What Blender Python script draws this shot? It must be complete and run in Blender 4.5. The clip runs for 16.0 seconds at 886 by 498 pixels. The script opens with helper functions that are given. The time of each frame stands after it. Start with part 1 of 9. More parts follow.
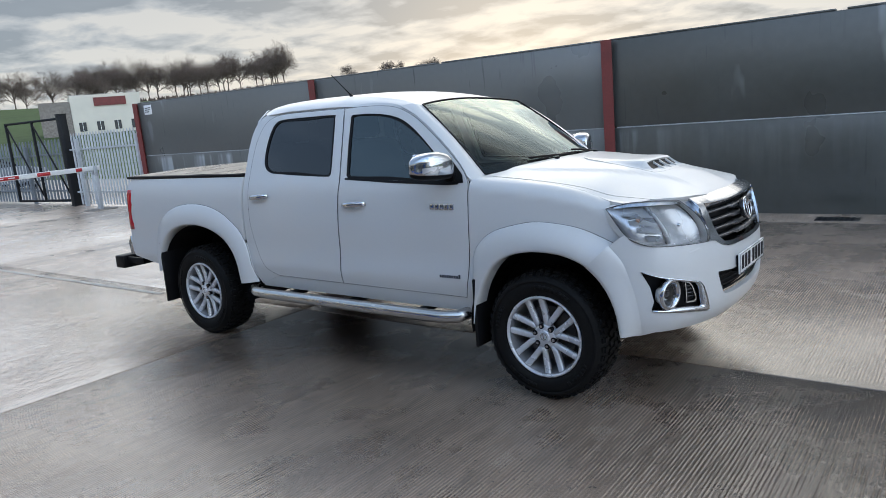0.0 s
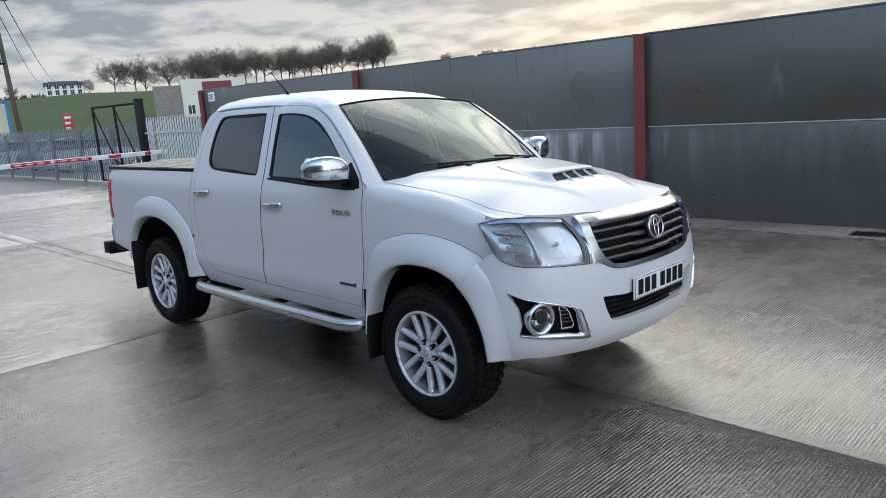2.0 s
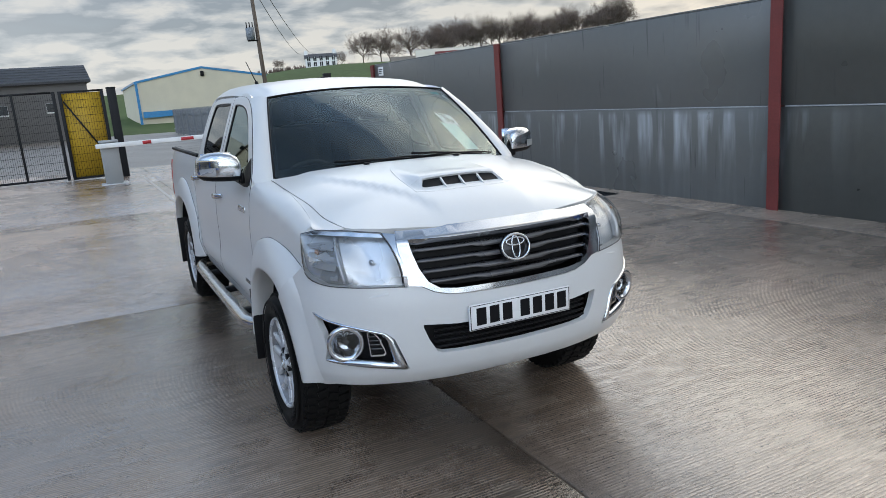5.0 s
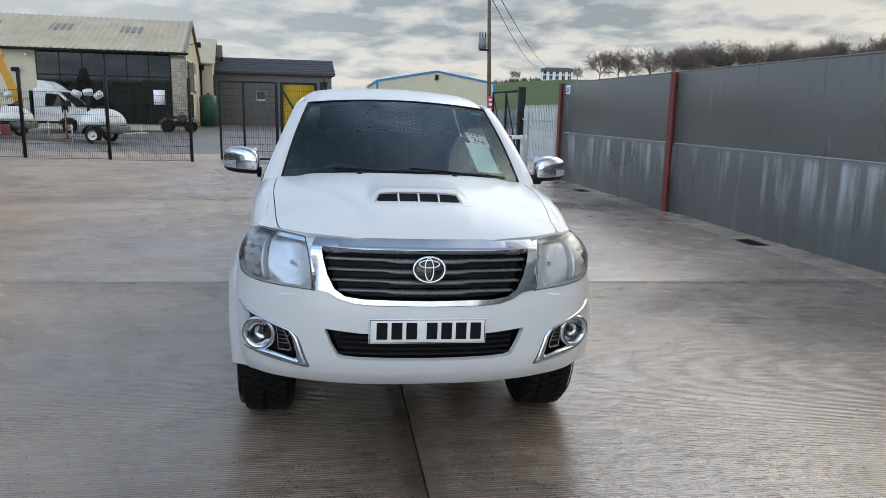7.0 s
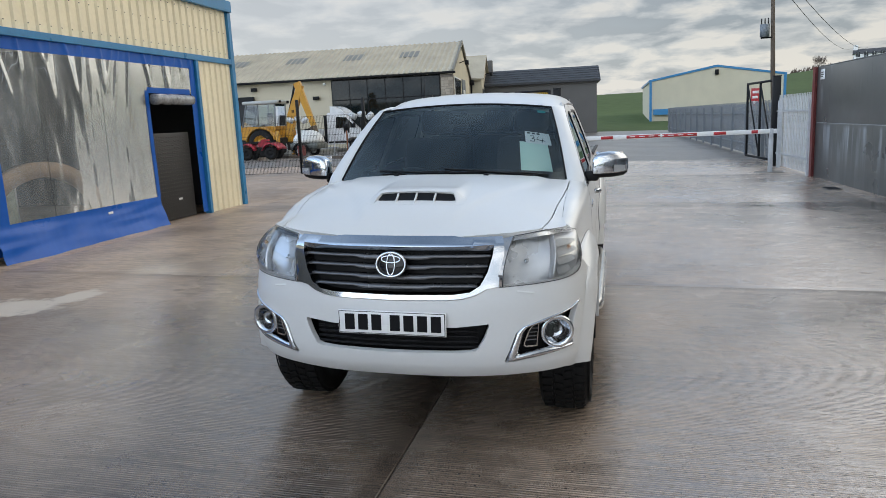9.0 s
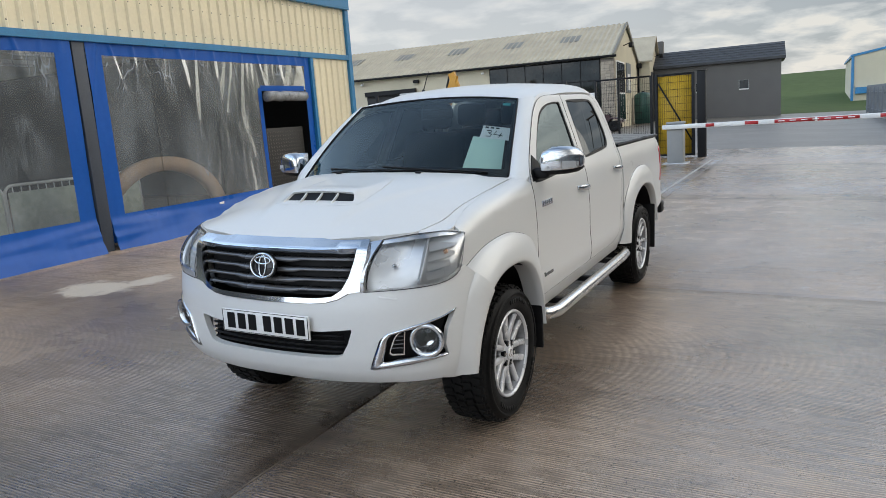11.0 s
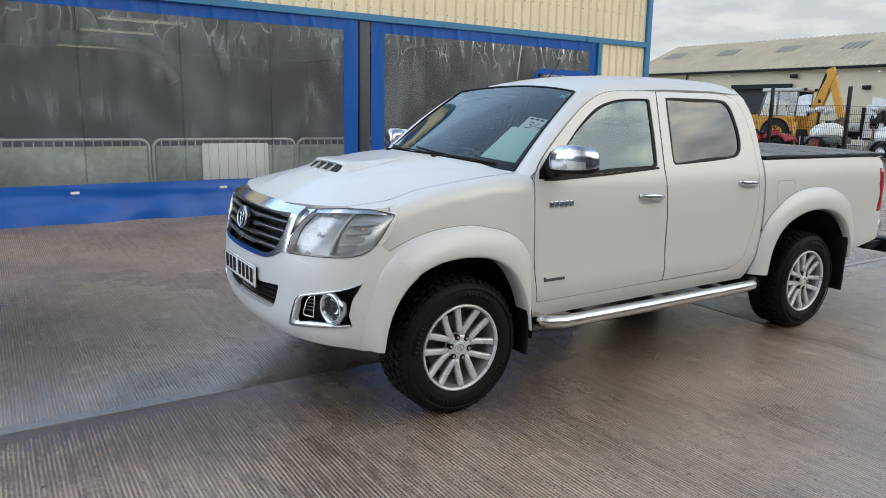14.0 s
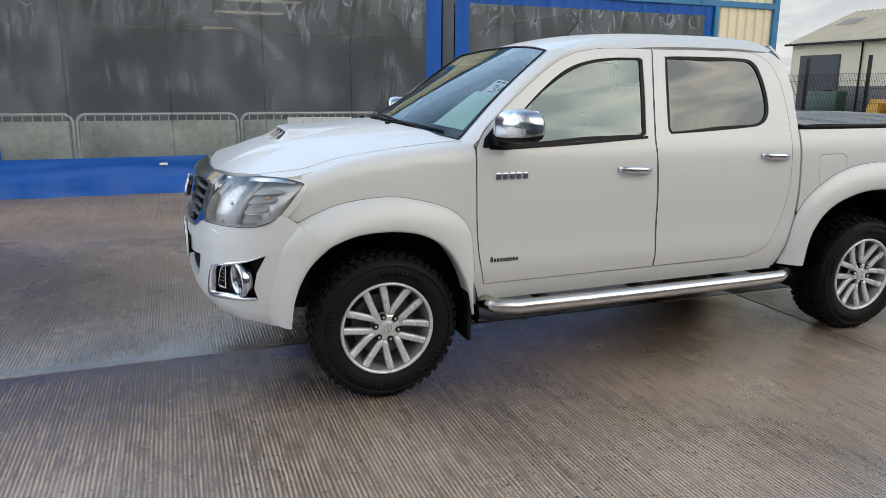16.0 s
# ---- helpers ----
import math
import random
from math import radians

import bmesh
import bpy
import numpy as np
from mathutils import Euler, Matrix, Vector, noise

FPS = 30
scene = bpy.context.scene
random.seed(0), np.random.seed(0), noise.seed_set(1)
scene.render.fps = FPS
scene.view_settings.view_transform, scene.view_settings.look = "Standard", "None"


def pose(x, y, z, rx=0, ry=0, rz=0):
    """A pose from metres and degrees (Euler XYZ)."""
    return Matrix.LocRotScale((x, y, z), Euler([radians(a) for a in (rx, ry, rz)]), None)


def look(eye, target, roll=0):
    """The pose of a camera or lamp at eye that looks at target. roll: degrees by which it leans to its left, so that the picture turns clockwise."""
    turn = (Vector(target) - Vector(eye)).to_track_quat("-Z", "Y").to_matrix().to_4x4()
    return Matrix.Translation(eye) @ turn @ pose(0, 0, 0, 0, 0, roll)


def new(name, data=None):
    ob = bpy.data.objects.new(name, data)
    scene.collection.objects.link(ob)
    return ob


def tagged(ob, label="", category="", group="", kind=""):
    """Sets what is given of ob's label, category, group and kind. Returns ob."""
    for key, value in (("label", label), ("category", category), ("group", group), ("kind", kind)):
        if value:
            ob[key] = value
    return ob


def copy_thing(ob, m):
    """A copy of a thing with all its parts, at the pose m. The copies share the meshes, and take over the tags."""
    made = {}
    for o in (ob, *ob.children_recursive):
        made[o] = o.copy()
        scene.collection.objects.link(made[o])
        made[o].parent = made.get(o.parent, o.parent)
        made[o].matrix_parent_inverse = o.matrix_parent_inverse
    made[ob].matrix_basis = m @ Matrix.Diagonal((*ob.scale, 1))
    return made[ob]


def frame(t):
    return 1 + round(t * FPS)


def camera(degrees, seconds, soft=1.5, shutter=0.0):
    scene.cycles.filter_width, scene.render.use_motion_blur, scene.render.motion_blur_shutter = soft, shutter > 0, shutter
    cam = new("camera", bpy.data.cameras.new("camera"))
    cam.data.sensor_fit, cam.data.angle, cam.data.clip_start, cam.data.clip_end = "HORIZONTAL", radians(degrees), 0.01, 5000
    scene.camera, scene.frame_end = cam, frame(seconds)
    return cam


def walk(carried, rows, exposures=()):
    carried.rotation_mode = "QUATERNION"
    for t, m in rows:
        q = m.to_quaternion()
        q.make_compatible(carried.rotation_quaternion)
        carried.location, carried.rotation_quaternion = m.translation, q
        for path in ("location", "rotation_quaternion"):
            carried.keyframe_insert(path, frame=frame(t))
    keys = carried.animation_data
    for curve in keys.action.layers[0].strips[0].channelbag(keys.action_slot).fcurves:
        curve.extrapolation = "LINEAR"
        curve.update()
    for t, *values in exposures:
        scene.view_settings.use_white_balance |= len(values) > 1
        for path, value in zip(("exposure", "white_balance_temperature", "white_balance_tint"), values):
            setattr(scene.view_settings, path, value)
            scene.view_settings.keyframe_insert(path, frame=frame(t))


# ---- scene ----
cam = camera(64.0, 16.0, soft=0.6)
PATH = [
    (0, (1.878, -4.103, 1.647), (0.685, -2.545, 1.259), -5.1),
    (0.5, (1.995, -3.9, 1.607), (0.771, -2.363, 1.233), -5.1),
    (1, (2.257, -3.701, 1.599), (0.942, -2.237, 1.239), -3.0),
    (1.5, (2.499, -3.502, 1.659), (1.12, -2.105, 1.276), -3.9),
    (2, (2.612, -3.245, 1.641), (1.222, -1.863, 1.243), -4.0),
    (2.5, (2.771, -2.998, 1.643), (1.296, -1.699, 1.273), -4.3),
    (3, (3.028, -2.739, 1.677), (1.462, -1.564, 1.267), -2.5),
    (3.5, (3.136, -2.438, 1.625), (1.515, -1.348, 1.196), -3.1),
    (3.7, (3.153, -2.323, 1.65), (1.52, -1.263, 1.192), -2.7),
    (5.8, (3.7, -1.102, 1.643), (1.84, -0.517, 1.196), -2.7),
    (6, (3.778, -0.98, 1.641), (1.9, -0.487, 1.165), -1.1),
    (6.5, (3.871, -0.7, 1.648), (1.982, -0.27, 1.15), 1.4),
    (7, (3.862, -0.396, 1.648), (1.923, -0.091, 1.264), 1.1),
    (7.5, (3.927, -0.066, 1.626), (1.959, 0.046, 1.288), -0.3),
    (8, (3.991, 0.305, 1.631), (2.038, 0.228, 1.21), -2.8),
    (8.5, (3.916, 0.648, 1.607), (1.966, 0.438, 1.217), -3.6),
    (9, (3.906, 1.016, 1.599), (1.995, 0.544, 1.244), -2.8),
    (9.5, (3.872, 1.411, 1.599), (2.021, 0.753, 1.223), -1.2),
    (9.7, (3.809, 1.536, 1.587), (1.979, 0.826, 1.203), -1.5),
    (11.8, (3.016, 2.784, 1.545), (1.371, 1.699, 1.207), -1.9),
    (12, (2.953, 2.929, 1.519), (1.343, 1.792, 1.178), -0.7),
    (12.5, (2.749, 3.219, 1.529), (1.234, 1.962, 1.175), -0.6),
    (13, (2.466, 3.353, 1.51), (1.011, 2.026, 1.158), -0.4),
    (13.5, (2.218, 3.537, 1.491), (0.926, 2.046, 1.162), 0.6),
    (14, (1.998, 3.731, 1.506), (0.932, 2.08, 1.137), 0.9),
    (14.5, (1.732, 3.757, 1.487), (0.781, 2.034, 1.129), 0.9),
    (15, (1.486, 3.821, 1.487), (0.37, 2.184, 1.214), 1.0),
    (15.5, (1.188, 3.965, 1.48), (0.019, 2.375, 1.155), 2.6),
    (16, (0.917, 3.973, 1.447), (0.23, 2.145, 1.013), 0.3),
]
# the camera opens up a little as it comes round to the dark bay
walk(cam, [(t, look(eye, target, roll)) for t, eye, target, roll in PATH], [(0.0, 0.03, 6500, 10), (3.5, 0.02, 6600, 10), (6.5, 0.04, 6780, 10), (9.0, 0.04, 6850, 10), (12.5, 0.14, 6950, 10), (16.0, 0.14, 6850, 10)])


# ---- world, sun ----
SUN_AZ, SUN_EL = math.atan2(0.87, -0.50), radians(15)
SUN_DIR = Vector((math.cos(SUN_AZ) * math.cos(SUN_EL), math.sin(SUN_AZ) * math.cos(SUN_EL), math.sin(SUN_EL)))


def link(tree, a, b):
    tree.links.new(a, b)


def build_world():
    w = bpy.data.worlds.new("overcast_sky")
    scene.world = w
    w.use_nodes = True
    nt = w.node_tree
    nt.nodes.clear()
    n = nt.nodes.new
    out, bg = n("ShaderNodeOutputWorld"), n("ShaderNodeBackground")
    sky = n("ShaderNodeTexSky")
    sky.sky_type, sky.sun_disc = "NISHITA", False
    sky.sun_elevation, sky.sun_rotation = SUN_EL, math.pi / 2 - SUN_AZ
    tc = n("ShaderNodeTexCoord")
    sep = n("ShaderNodeSeparateXYZ")
    link(nt, tc.outputs["Generated"], sep.inputs[0])

    def m(op, a, b=None, clamp=False):
        k = n("ShaderNodeMath")
        k.operation, k.use_clamp = op, clamp
        for i, v in enumerate((a, b)):
            if v is None:
                continue
            if isinstance(v, (int, float)):
                k.inputs[i].default_value = v
            else:
                link(nt, v, k.inputs[i])
        return k.outputs[0]

    up = m("MAXIMUM", sep.outputs[2], 0.0)
    h = m("ADD", up, 0.20)
    cx, cy = m("DIVIDE", sep.outputs[0], h), m("DIVIDE", sep.outputs[1], h)
    comb = n("ShaderNodeCombineXYZ")
    link(nt, cx, comb.inputs[0])
    link(nt, cy, comb.inputs[1])

    def cloud(scale, detail, rough, dist, off, src=None, st=(1, 1, 1)):
        mp = n("ShaderNodeMapping")
        mp.inputs["Location"].default_value, mp.inputs["Scale"].default_value = (off, off * 0.7, 0), st
        link(nt, src or comb.outputs[0], mp.inputs[0])
        t = n("ShaderNodeTexNoise")
        t.inputs["Scale"].default_value, t.inputs["Detail"].default_value = scale, detail
        t.inputs["Roughness"].default_value, t.inputs["Distortion"].default_value = rough, dist
        link(nt, mp.outputs[0], t.inputs["Vector"])
        return t.outputs["Fac"]

    c1, c2 = cloud(3.8, 6, 0.52, 0.25, 3.1), cloud(1.0, 6, 0.58, 0.35, 8.4, tc.outputs["Generated"], (3.0, 3.0, 16))
    mix = m("ADD", m("MULTIPLY", c1, 0.52), m("MULTIPLY", c2, 0.48))
    # overhead the cover is thick and even
    mix = m("ADD", 0.505, m("MULTIPLY", m("SUBTRACT", mix, 0.505), m("SUBTRACT", 1.0, m("MULTIPLY", m("MULTIPLY", up, 1.5, clamp=True), 0.10))))
    ramp = n("ShaderNodeValToRGB")
    e = ramp.color_ramp.elements
    e[0].position, e[0].color = 0.445, (*CLOUD_DARK, 1)
    e[1].position, e[1].color = 0.560, (*CLOUD_WHITE, 1)
    mid = ramp.color_ramp.elements.new(0.50)
    mid.color = (*CLOUD_MID, 1)
    link(nt, mix, ramp.inputs[0])
    # brighter cloud round the hidden sun
    dot = n("ShaderNodeVectorMath")
    dot.operation = "DOT_PRODUCT"
    dot.inputs[1].default_value = SUN_DIR
    link(nt, tc.outputs["Generated"], dot.inputs[0])
    near_sun = m("POWER", m("MAXIMUM", dot.outputs["Value"], 0.0), 5.0)
    high = n("ShaderNodeMapRange")
    high.interpolation_type = "SMOOTHSTEP"
    for nm, v in (("From Min", 0.16), ("From Max", 0.44), ("To Min", -0.03), ("To Max", 1.0)):
        high.inputs[nm].default_value = v
    link(nt, up, high.inputs["Value"])
    glow = m("MULTIPLY", near_sun, m("MULTIPLY", SUN_GLOW, high.outputs[0]))
    # an overcast sky is brightest overhead
    side = n("ShaderNodeVectorMath")
    side.operation = "DOT_PRODUCT"
    side.inputs[1].default_value = Vector((0.74, -0.64, 0.16)).normalized()
    link(nt, tc.outputs["Generated"], side.inputs[0])
    far_side = m("MULTIPLY", m("POWER", m("MAXIMUM", side.outputs["Value"], 0.0), 1.2), BLUE_SIDE)
    # a bright break in the cover, high to the west
    west = n("ShaderNodeVectorMath")
    west.operation = "DOT_PRODUCT"
    west.inputs[1].default_value = Vector((-0.83, 0.40, 0.44)).normalized()
    link(nt, tc.outputs["Generated"], west.inputs[0])
    glow = m("ADD", glow, m("MULTIPLY", m("POWER", m("MAXIMUM", west.outputs["Value"], 0.0), 5.0), m("MULTIPLY", WEST_BREAK, high.outputs[0])))
    gain = m("ADD", far_side, m("ADD", m("ADD", glow, 0.60), m("MULTIPLY", m("POWER", up, 0.8), ZENITH)))
    # the cover is thin and pale to the south-west
    south = n("ShaderNodeVectorMath")
    south.operation = "DOT_PRODUCT"
    south.inputs[1].default_value = Vector((-0.45, -0.89, 0.0))
    link(nt, tc.outputs["Generated"], south.inputs[0])
    pale = n("ShaderNodeMapRange")
    pale.interpolation_type = "SMOOTHSTEP"
    for nm, v in (("From Min", 0.25), ("From Max", 0.85), ("To Min", 0.0), ("To Max", 0.60)):
        pale.inputs[nm].default_value = v
    link(nt, south.outputs["Value"], pale.inputs["Value"])
    thinned, warmed = n("ShaderNodeMix"), n("ShaderNodeMix")
    thinned.data_type = warmed.data_type = "RGBA"
    link(nt, pale.outputs[0], thinned.inputs["Factor"])
    link(nt, ramp.outputs[0], thinned.inputs[6])
    thinned.inputs[7].default_value = (*CLOUD_PALE, 1)
    warmed.blend_type = "MULTIPLY"
    link(nt, m("MULTIPLY", near_sun, high.outputs[0]), warmed.inputs["Factor"])
    link(nt, thinned.outputs[2], warmed.inputs[6])
    warmed.inputs[7].default_value = (1.0, 0.90, 0.72, 1)
    scale = n("ShaderNodeVectorMath")
    scale.operation = "SCALE"
    link(nt, warmed.outputs[2], scale.inputs[0])
    link(nt, gain, scale.inputs["Scale"])
    skys = n("ShaderNodeVectorMath")
    skys.operation = "SCALE"
    skys.inputs["Scale"].default_value = 0.17
    link(nt, sky.outputs[0], skys.inputs[0])
    add = n("ShaderNodeMix")
    add.data_type = "RGBA"
    # the cloud thins to blue on the side away from the sun
    away = n("ShaderNodeVectorMath")
    away.operation = "DOT_PRODUCT"
    away.inputs[1].default_value = Vector((-0.35, -0.62, 0.70)).normalized()
    link(nt, tc.outputs["Generated"], away.inputs[0])
    thin = n("ShaderNodeMapRange")
    thin.interpolation_type = "SMOOTHSTEP"
    for nm, v in (("From Min", 0.12), ("From Max", 0.78), ("To Min", 0.0), ("To Max", 1.0)):
        thin.inputs[nm].default_value = v
    link(nt, m("ADD", away.outputs["Value"], m("MULTIPLY", m("SUBTRACT", 0.5, c1), 0.8)), thin.inputs["Value"])
    aloft = n("ShaderNodeMapRange")
    aloft.interpolation_type = "SMOOTHSTEP"
    for nm, v in (("From Min", 0.16), ("From Max", 0.46), ("To Min", 0.12), ("To Max", 1.0)):
        aloft.inputs[nm].default_value = v
    link(nt, up, aloft.inputs["Value"])
    clear = m("MULTIPLY", thin.outputs[0], aloft.outputs[0])
    link(nt, m("SUBTRACT", 0.96, m("MULTIPLY", clear, 0.40)), add.inputs["Factor"])
    bluer = n("ShaderNodeMix")
    bluer.data_type, bluer.blend_type = "RGBA", "MULTIPLY"
    link(nt, clear, bluer.inputs["Factor"])
    link(nt, scale.outputs[0], bluer.inputs[6])
    bluer.inputs[7].default_value = (0.74, 0.94, 1.24, 1)
    link(nt, skys.outputs[0], add.inputs[6])
    cool = n("ShaderNodeMix")
    cool.data_type, cool.blend_type = "RGBA", "MULTIPLY"
    link(nt, m("MULTIPLY", m("MAXIMUM", side.outputs["Value"], 0.0), 1.1, clamp=True), cool.inputs["Factor"])
    link(nt, bluer.outputs[2], cool.inputs[6])
    cool.inputs[7].default_value = (0.90, 0.965, 1.045, 1)
    link(nt, cool.outputs[2], add.inputs[7])
    link(nt, add.outputs[2], bg.inputs[0])
    bg.inputs["Strength"].default_value = SKY_STRENGTH
    link(nt, bg.outputs[0], out.inputs[0])


CLOUD_DARK, CLOUD_MID, CLOUD_WHITE = (0.305, 0.357, 0.425), (0.515, 0.56, 0.615), (0.76, 0.765, 0.76)
CLOUD_PALE = (0.78, 0.795, 0.825)
SUN_GLOW, SKY_STRENGTH, ZENITH, BLUE_SIDE, WEST_BREAK = 2.2, 1.62, -0.28, 2.6, 1.0
build_world()
sun = new("sun", bpy.data.lights.new("sun", "SUN"))
sun.data.energy, sun.data.angle, sun.data.color = 0.90, radians(90), (1.0, 0.92, 0.81)
sun.matrix_world = look(SUN_DIR * 50, (0, 0, 0))

# ---- materials ----


def surface(name, base, rough=0.5, metal=0.0, vary=0.12, scale=3.0, fine=40.0, bump=0.0, bump_scale=80.0, coat=0.0, spec=0.5, rvary=0.08, tint=None, stretch=(1, 1, 1), obj_random=0.0):
    """A principled material whose colour, gloss and relief vary at two scales, in metres."""
    mt = bpy.data.materials.new(name)
    mt.use_nodes = True
    nt = mt.node_tree
    n = nt.nodes.new
    b = nt.nodes["Principled BSDF"]
    b.inputs["Metallic"].default_value = metal
    b.inputs["Coat Weight"].default_value = coat
    b.inputs["Coat Roughness"].default_value = 0.04
    b.inputs["Specular IOR Level"].default_value = spec
    tc, mp = n("ShaderNodeTexCoord"), n("ShaderNodeMapping")
    mp.inputs["Scale"].default_value = stretch
    link(nt, tc.outputs["Object"], mp.inputs[0])

    def nz(s, d):
        t = n("ShaderNodeTexNoise")
        t.inputs["Scale"].default_value, t.inputs["Detail"].default_value = s, d
        link(nt, mp.outputs[0], t.inputs["Vector"])
        return t.outputs["Fac"]

    big, small = nz(scale, 4), nz(fine, 3)
    mixf = n("ShaderNodeMath")
    mixf.operation = "MULTIPLY_ADD"
    mixf.inputs[1].default_value = 0.6
    half = n("ShaderNodeMath")
    half.operation = "MULTIPLY"
    half.inputs[1].default_value = 0.4
    link(nt, small, half.inputs[0])
    link(nt, big, mixf.inputs[0])
    link(nt, half.outputs[0], mixf.inputs[2])
    fac = mixf.outputs[0]
    if obj_random:
        oi, ad = n("ShaderNodeObjectInfo"), n("ShaderNodeMath")
        ad.operation = "MULTIPLY_ADD"
        ad.inputs[1].default_value = obj_random
        link(nt, oi.outputs["Random"], ad.inputs[0])
        link(nt, fac, ad.inputs[2])
        fac = ad.outputs[0]
    ramp = n("ShaderNodeValToRGB")
    dark = tuple(max(0.0, c * (1 - vary * 2)) for c in base)
    light = tint or tuple(min(1.0, c * (1 + vary * 1.4)) for c in base)
    e = ramp.color_ramp.elements
    e[0].position, e[0].color = 0.25, (*dark, 1)
    e[1].position, e[1].color = 0.78, (*light, 1)
    link(nt, fac, ramp.inputs[0])
    link(nt, ramp.outputs[0], b.inputs["Base Color"])
    rr = n("ShaderNodeMapRange")
    rr.inputs["To Min"].default_value, rr.inputs["To Max"].default_value = max(0.01, rough - rvary), min(1, rough + rvary)
    rr.inputs["From Min"].default_value, rr.inputs["From Max"].default_value = 0.3, 0.7
    link(nt, big, rr.inputs["Value"])
    link(nt, rr.outputs[0], b.inputs["Roughness"])
    if bump:
        bp = n("ShaderNodeBump")
        bp.inputs["Distance"].default_value = bump
        bp.inputs["Strength"].default_value = 0.6
        link(nt, nz(bump_scale, 4), bp.inputs["Height"])
        link(nt, bp.outputs[0], b.inputs["Normal"])
    return mt


def glass(name, tint=(0.8, 0.85, 0.83), rough=0.0, ior=1.5, sheen=(1, 1, 1)):
    """Thin pane: tinted see-through with Fresnel gloss."""
    mt = bpy.data.materials.new(name)
    mt.use_nodes = True
    nt = mt.node_tree
    nt.nodes.clear()
    n = nt.nodes.new
    out, tr, gl, mx, fr = n("ShaderNodeOutputMaterial"), n("ShaderNodeBsdfTransparent"), n("ShaderNodeBsdfGlossy"), n("ShaderNodeMixShader"), n("ShaderNodeFresnel")
    tr.inputs[0].default_value = (*tint, 1)
    gl.inputs["Roughness"].default_value = rough
    gl.inputs["Color"].default_value = (*sheen, 1)
    fr.inputs["IOR"].default_value = ior
    link(nt, fr.outputs[0], mx.inputs[0])
    link(nt, tr.outputs[0], mx.inputs[1])
    link(nt, gl.outputs[0], mx.inputs[2])
    link(nt, mx.outputs[0], out.inputs[0])
    return mt


def pvc_sheet(name):
    """Cloudy clear PVC: see-through, a little milky, soft gloss, fold glints painted in."""
    mt = bpy.data.materials.new(name)
    mt.use_nodes = True
    nt = mt.node_tree
    nt.nodes.clear()
    n = nt.nodes.new
    out, tr, gl, df = n("ShaderNodeOutputMaterial"), n("ShaderNodeBsdfTransparent"), n("ShaderNodeBsdfGlossy"), n("ShaderNodeBsdfDiffuse")
    m1, m2, fr = n("ShaderNodeMixShader"), n("ShaderNodeMixShader"), n("ShaderNodeFresnel")
    tr.inputs[0].default_value = (0.88, 0.91, 0.92, 1)
    df.inputs[0].default_value = (0.54, 0.61, 0.68, 1)
    gl.inputs["Roughness"].default_value = 0.27
    gl.inputs["Color"].default_value = (0.72, 0.74, 0.74, 1)
    fr.inputs["IOR"].default_value = 1.28
    tc, mp, nz, rg = n("ShaderNodeTexCoord"), n("ShaderNodeMapping"), n("ShaderNodeTexNoise"), n("ShaderNodeMapRange")
    mp.inputs["Scale"].default_value = (1.4, 1, 0.8)
    nz.inputs["Scale"].default_value, nz.inputs["Detail"].default_value, nz.inputs["Distortion"].default_value = 1.1, 5, 0.3
    link(nt, tc.outputs["Object"], mp.inputs[0])
    link(nt, mp.outputs[0], nz.inputs["Vector"])
    for nm, v in (("From Min", 0.45), ("From Max", 0.75), ("To Min", 0.12), ("To Max", 0.27)):
        rg.inputs[nm].default_value = v
    link(nt, nz.outputs["Fac"], rg.inputs["Value"])
    # fold glints drawn into the haze as pale lines, mostly upright
    mp2, nz2, nz3 = n("ShaderNodeMapping"), n("ShaderNodeTexNoise"), n("ShaderNodeTexNoise")
    mp2.inputs["Scale"].default_value = (6.5, 1, 0.7)
    nz2.inputs["Scale"].default_value, nz2.inputs["Detail"].default_value, nz2.inputs["Distortion"].default_value = 1.3, 2.5, 0.6
    nz3.inputs["Scale"].default_value, nz3.inputs["Detail"].default_value = 1.7, 3.0
    link(nt, tc.outputs["Object"], mp2.inputs[0])
    link(nt, mp2.outputs[0], nz2.inputs["Vector"])
    link(nt, tc.outputs["Object"], nz3.inputs["Vector"])

    def mth(op, a, c):
        k = n("ShaderNodeMath")
        k.operation = op
        for i, v in enumerate((a, c)):
            if isinstance(v, float):
                k.inputs[i].default_value = v
            else:
                link(nt, v, k.inputs[i])
        return k.outputs[0]

    def rmp(v, a, c, lo, hi):
        k = n("ShaderNodeMapRange")
        for nm, val in (("From Min", a), ("From Max", c), ("To Min", lo), ("To Max", hi)):
            k.inputs[nm].default_value = val
        link(nt, v, k.inputs["Value"])
        return k.outputs[0]

    line = rmp(mth("ABSOLUTE", mth("SUBTRACT", nz2.outputs["Fac"], 0.5), 0.0), 0.0, 0.032, 1.0, 0.0)
    soft = rmp(mth("ABSOLUTE", mth("SUBTRACT", nz2.outputs["Fac"], 0.53), 0.0), 0.0, 0.09, 0.4, 0.0)
    where = rmp(nz3.outputs["Fac"], 0.50, 0.66, 0.0, 0.20)
    # glints on the gathers under the hem, drawn into the haze as pale loops
    sp, mp4, nz4 = n("ShaderNodeSeparateXYZ"), n("ShaderNodeMapping"), n("ShaderNodeTexNoise")
    link(nt, tc.outputs["Object"], sp.inputs[0])
    mp4.inputs["Scale"].default_value = (3.4, 1, 1.5)
    nz4.inputs["Scale"].default_value, nz4.inputs["Detail"].default_value, nz4.inputs["Distortion"].default_value = 1.5, 1.5, 0.6
    link(nt, tc.outputs["Object"], mp4.inputs[0])
    link(nt, mp4.outputs[0], nz4.inputs["Vector"])
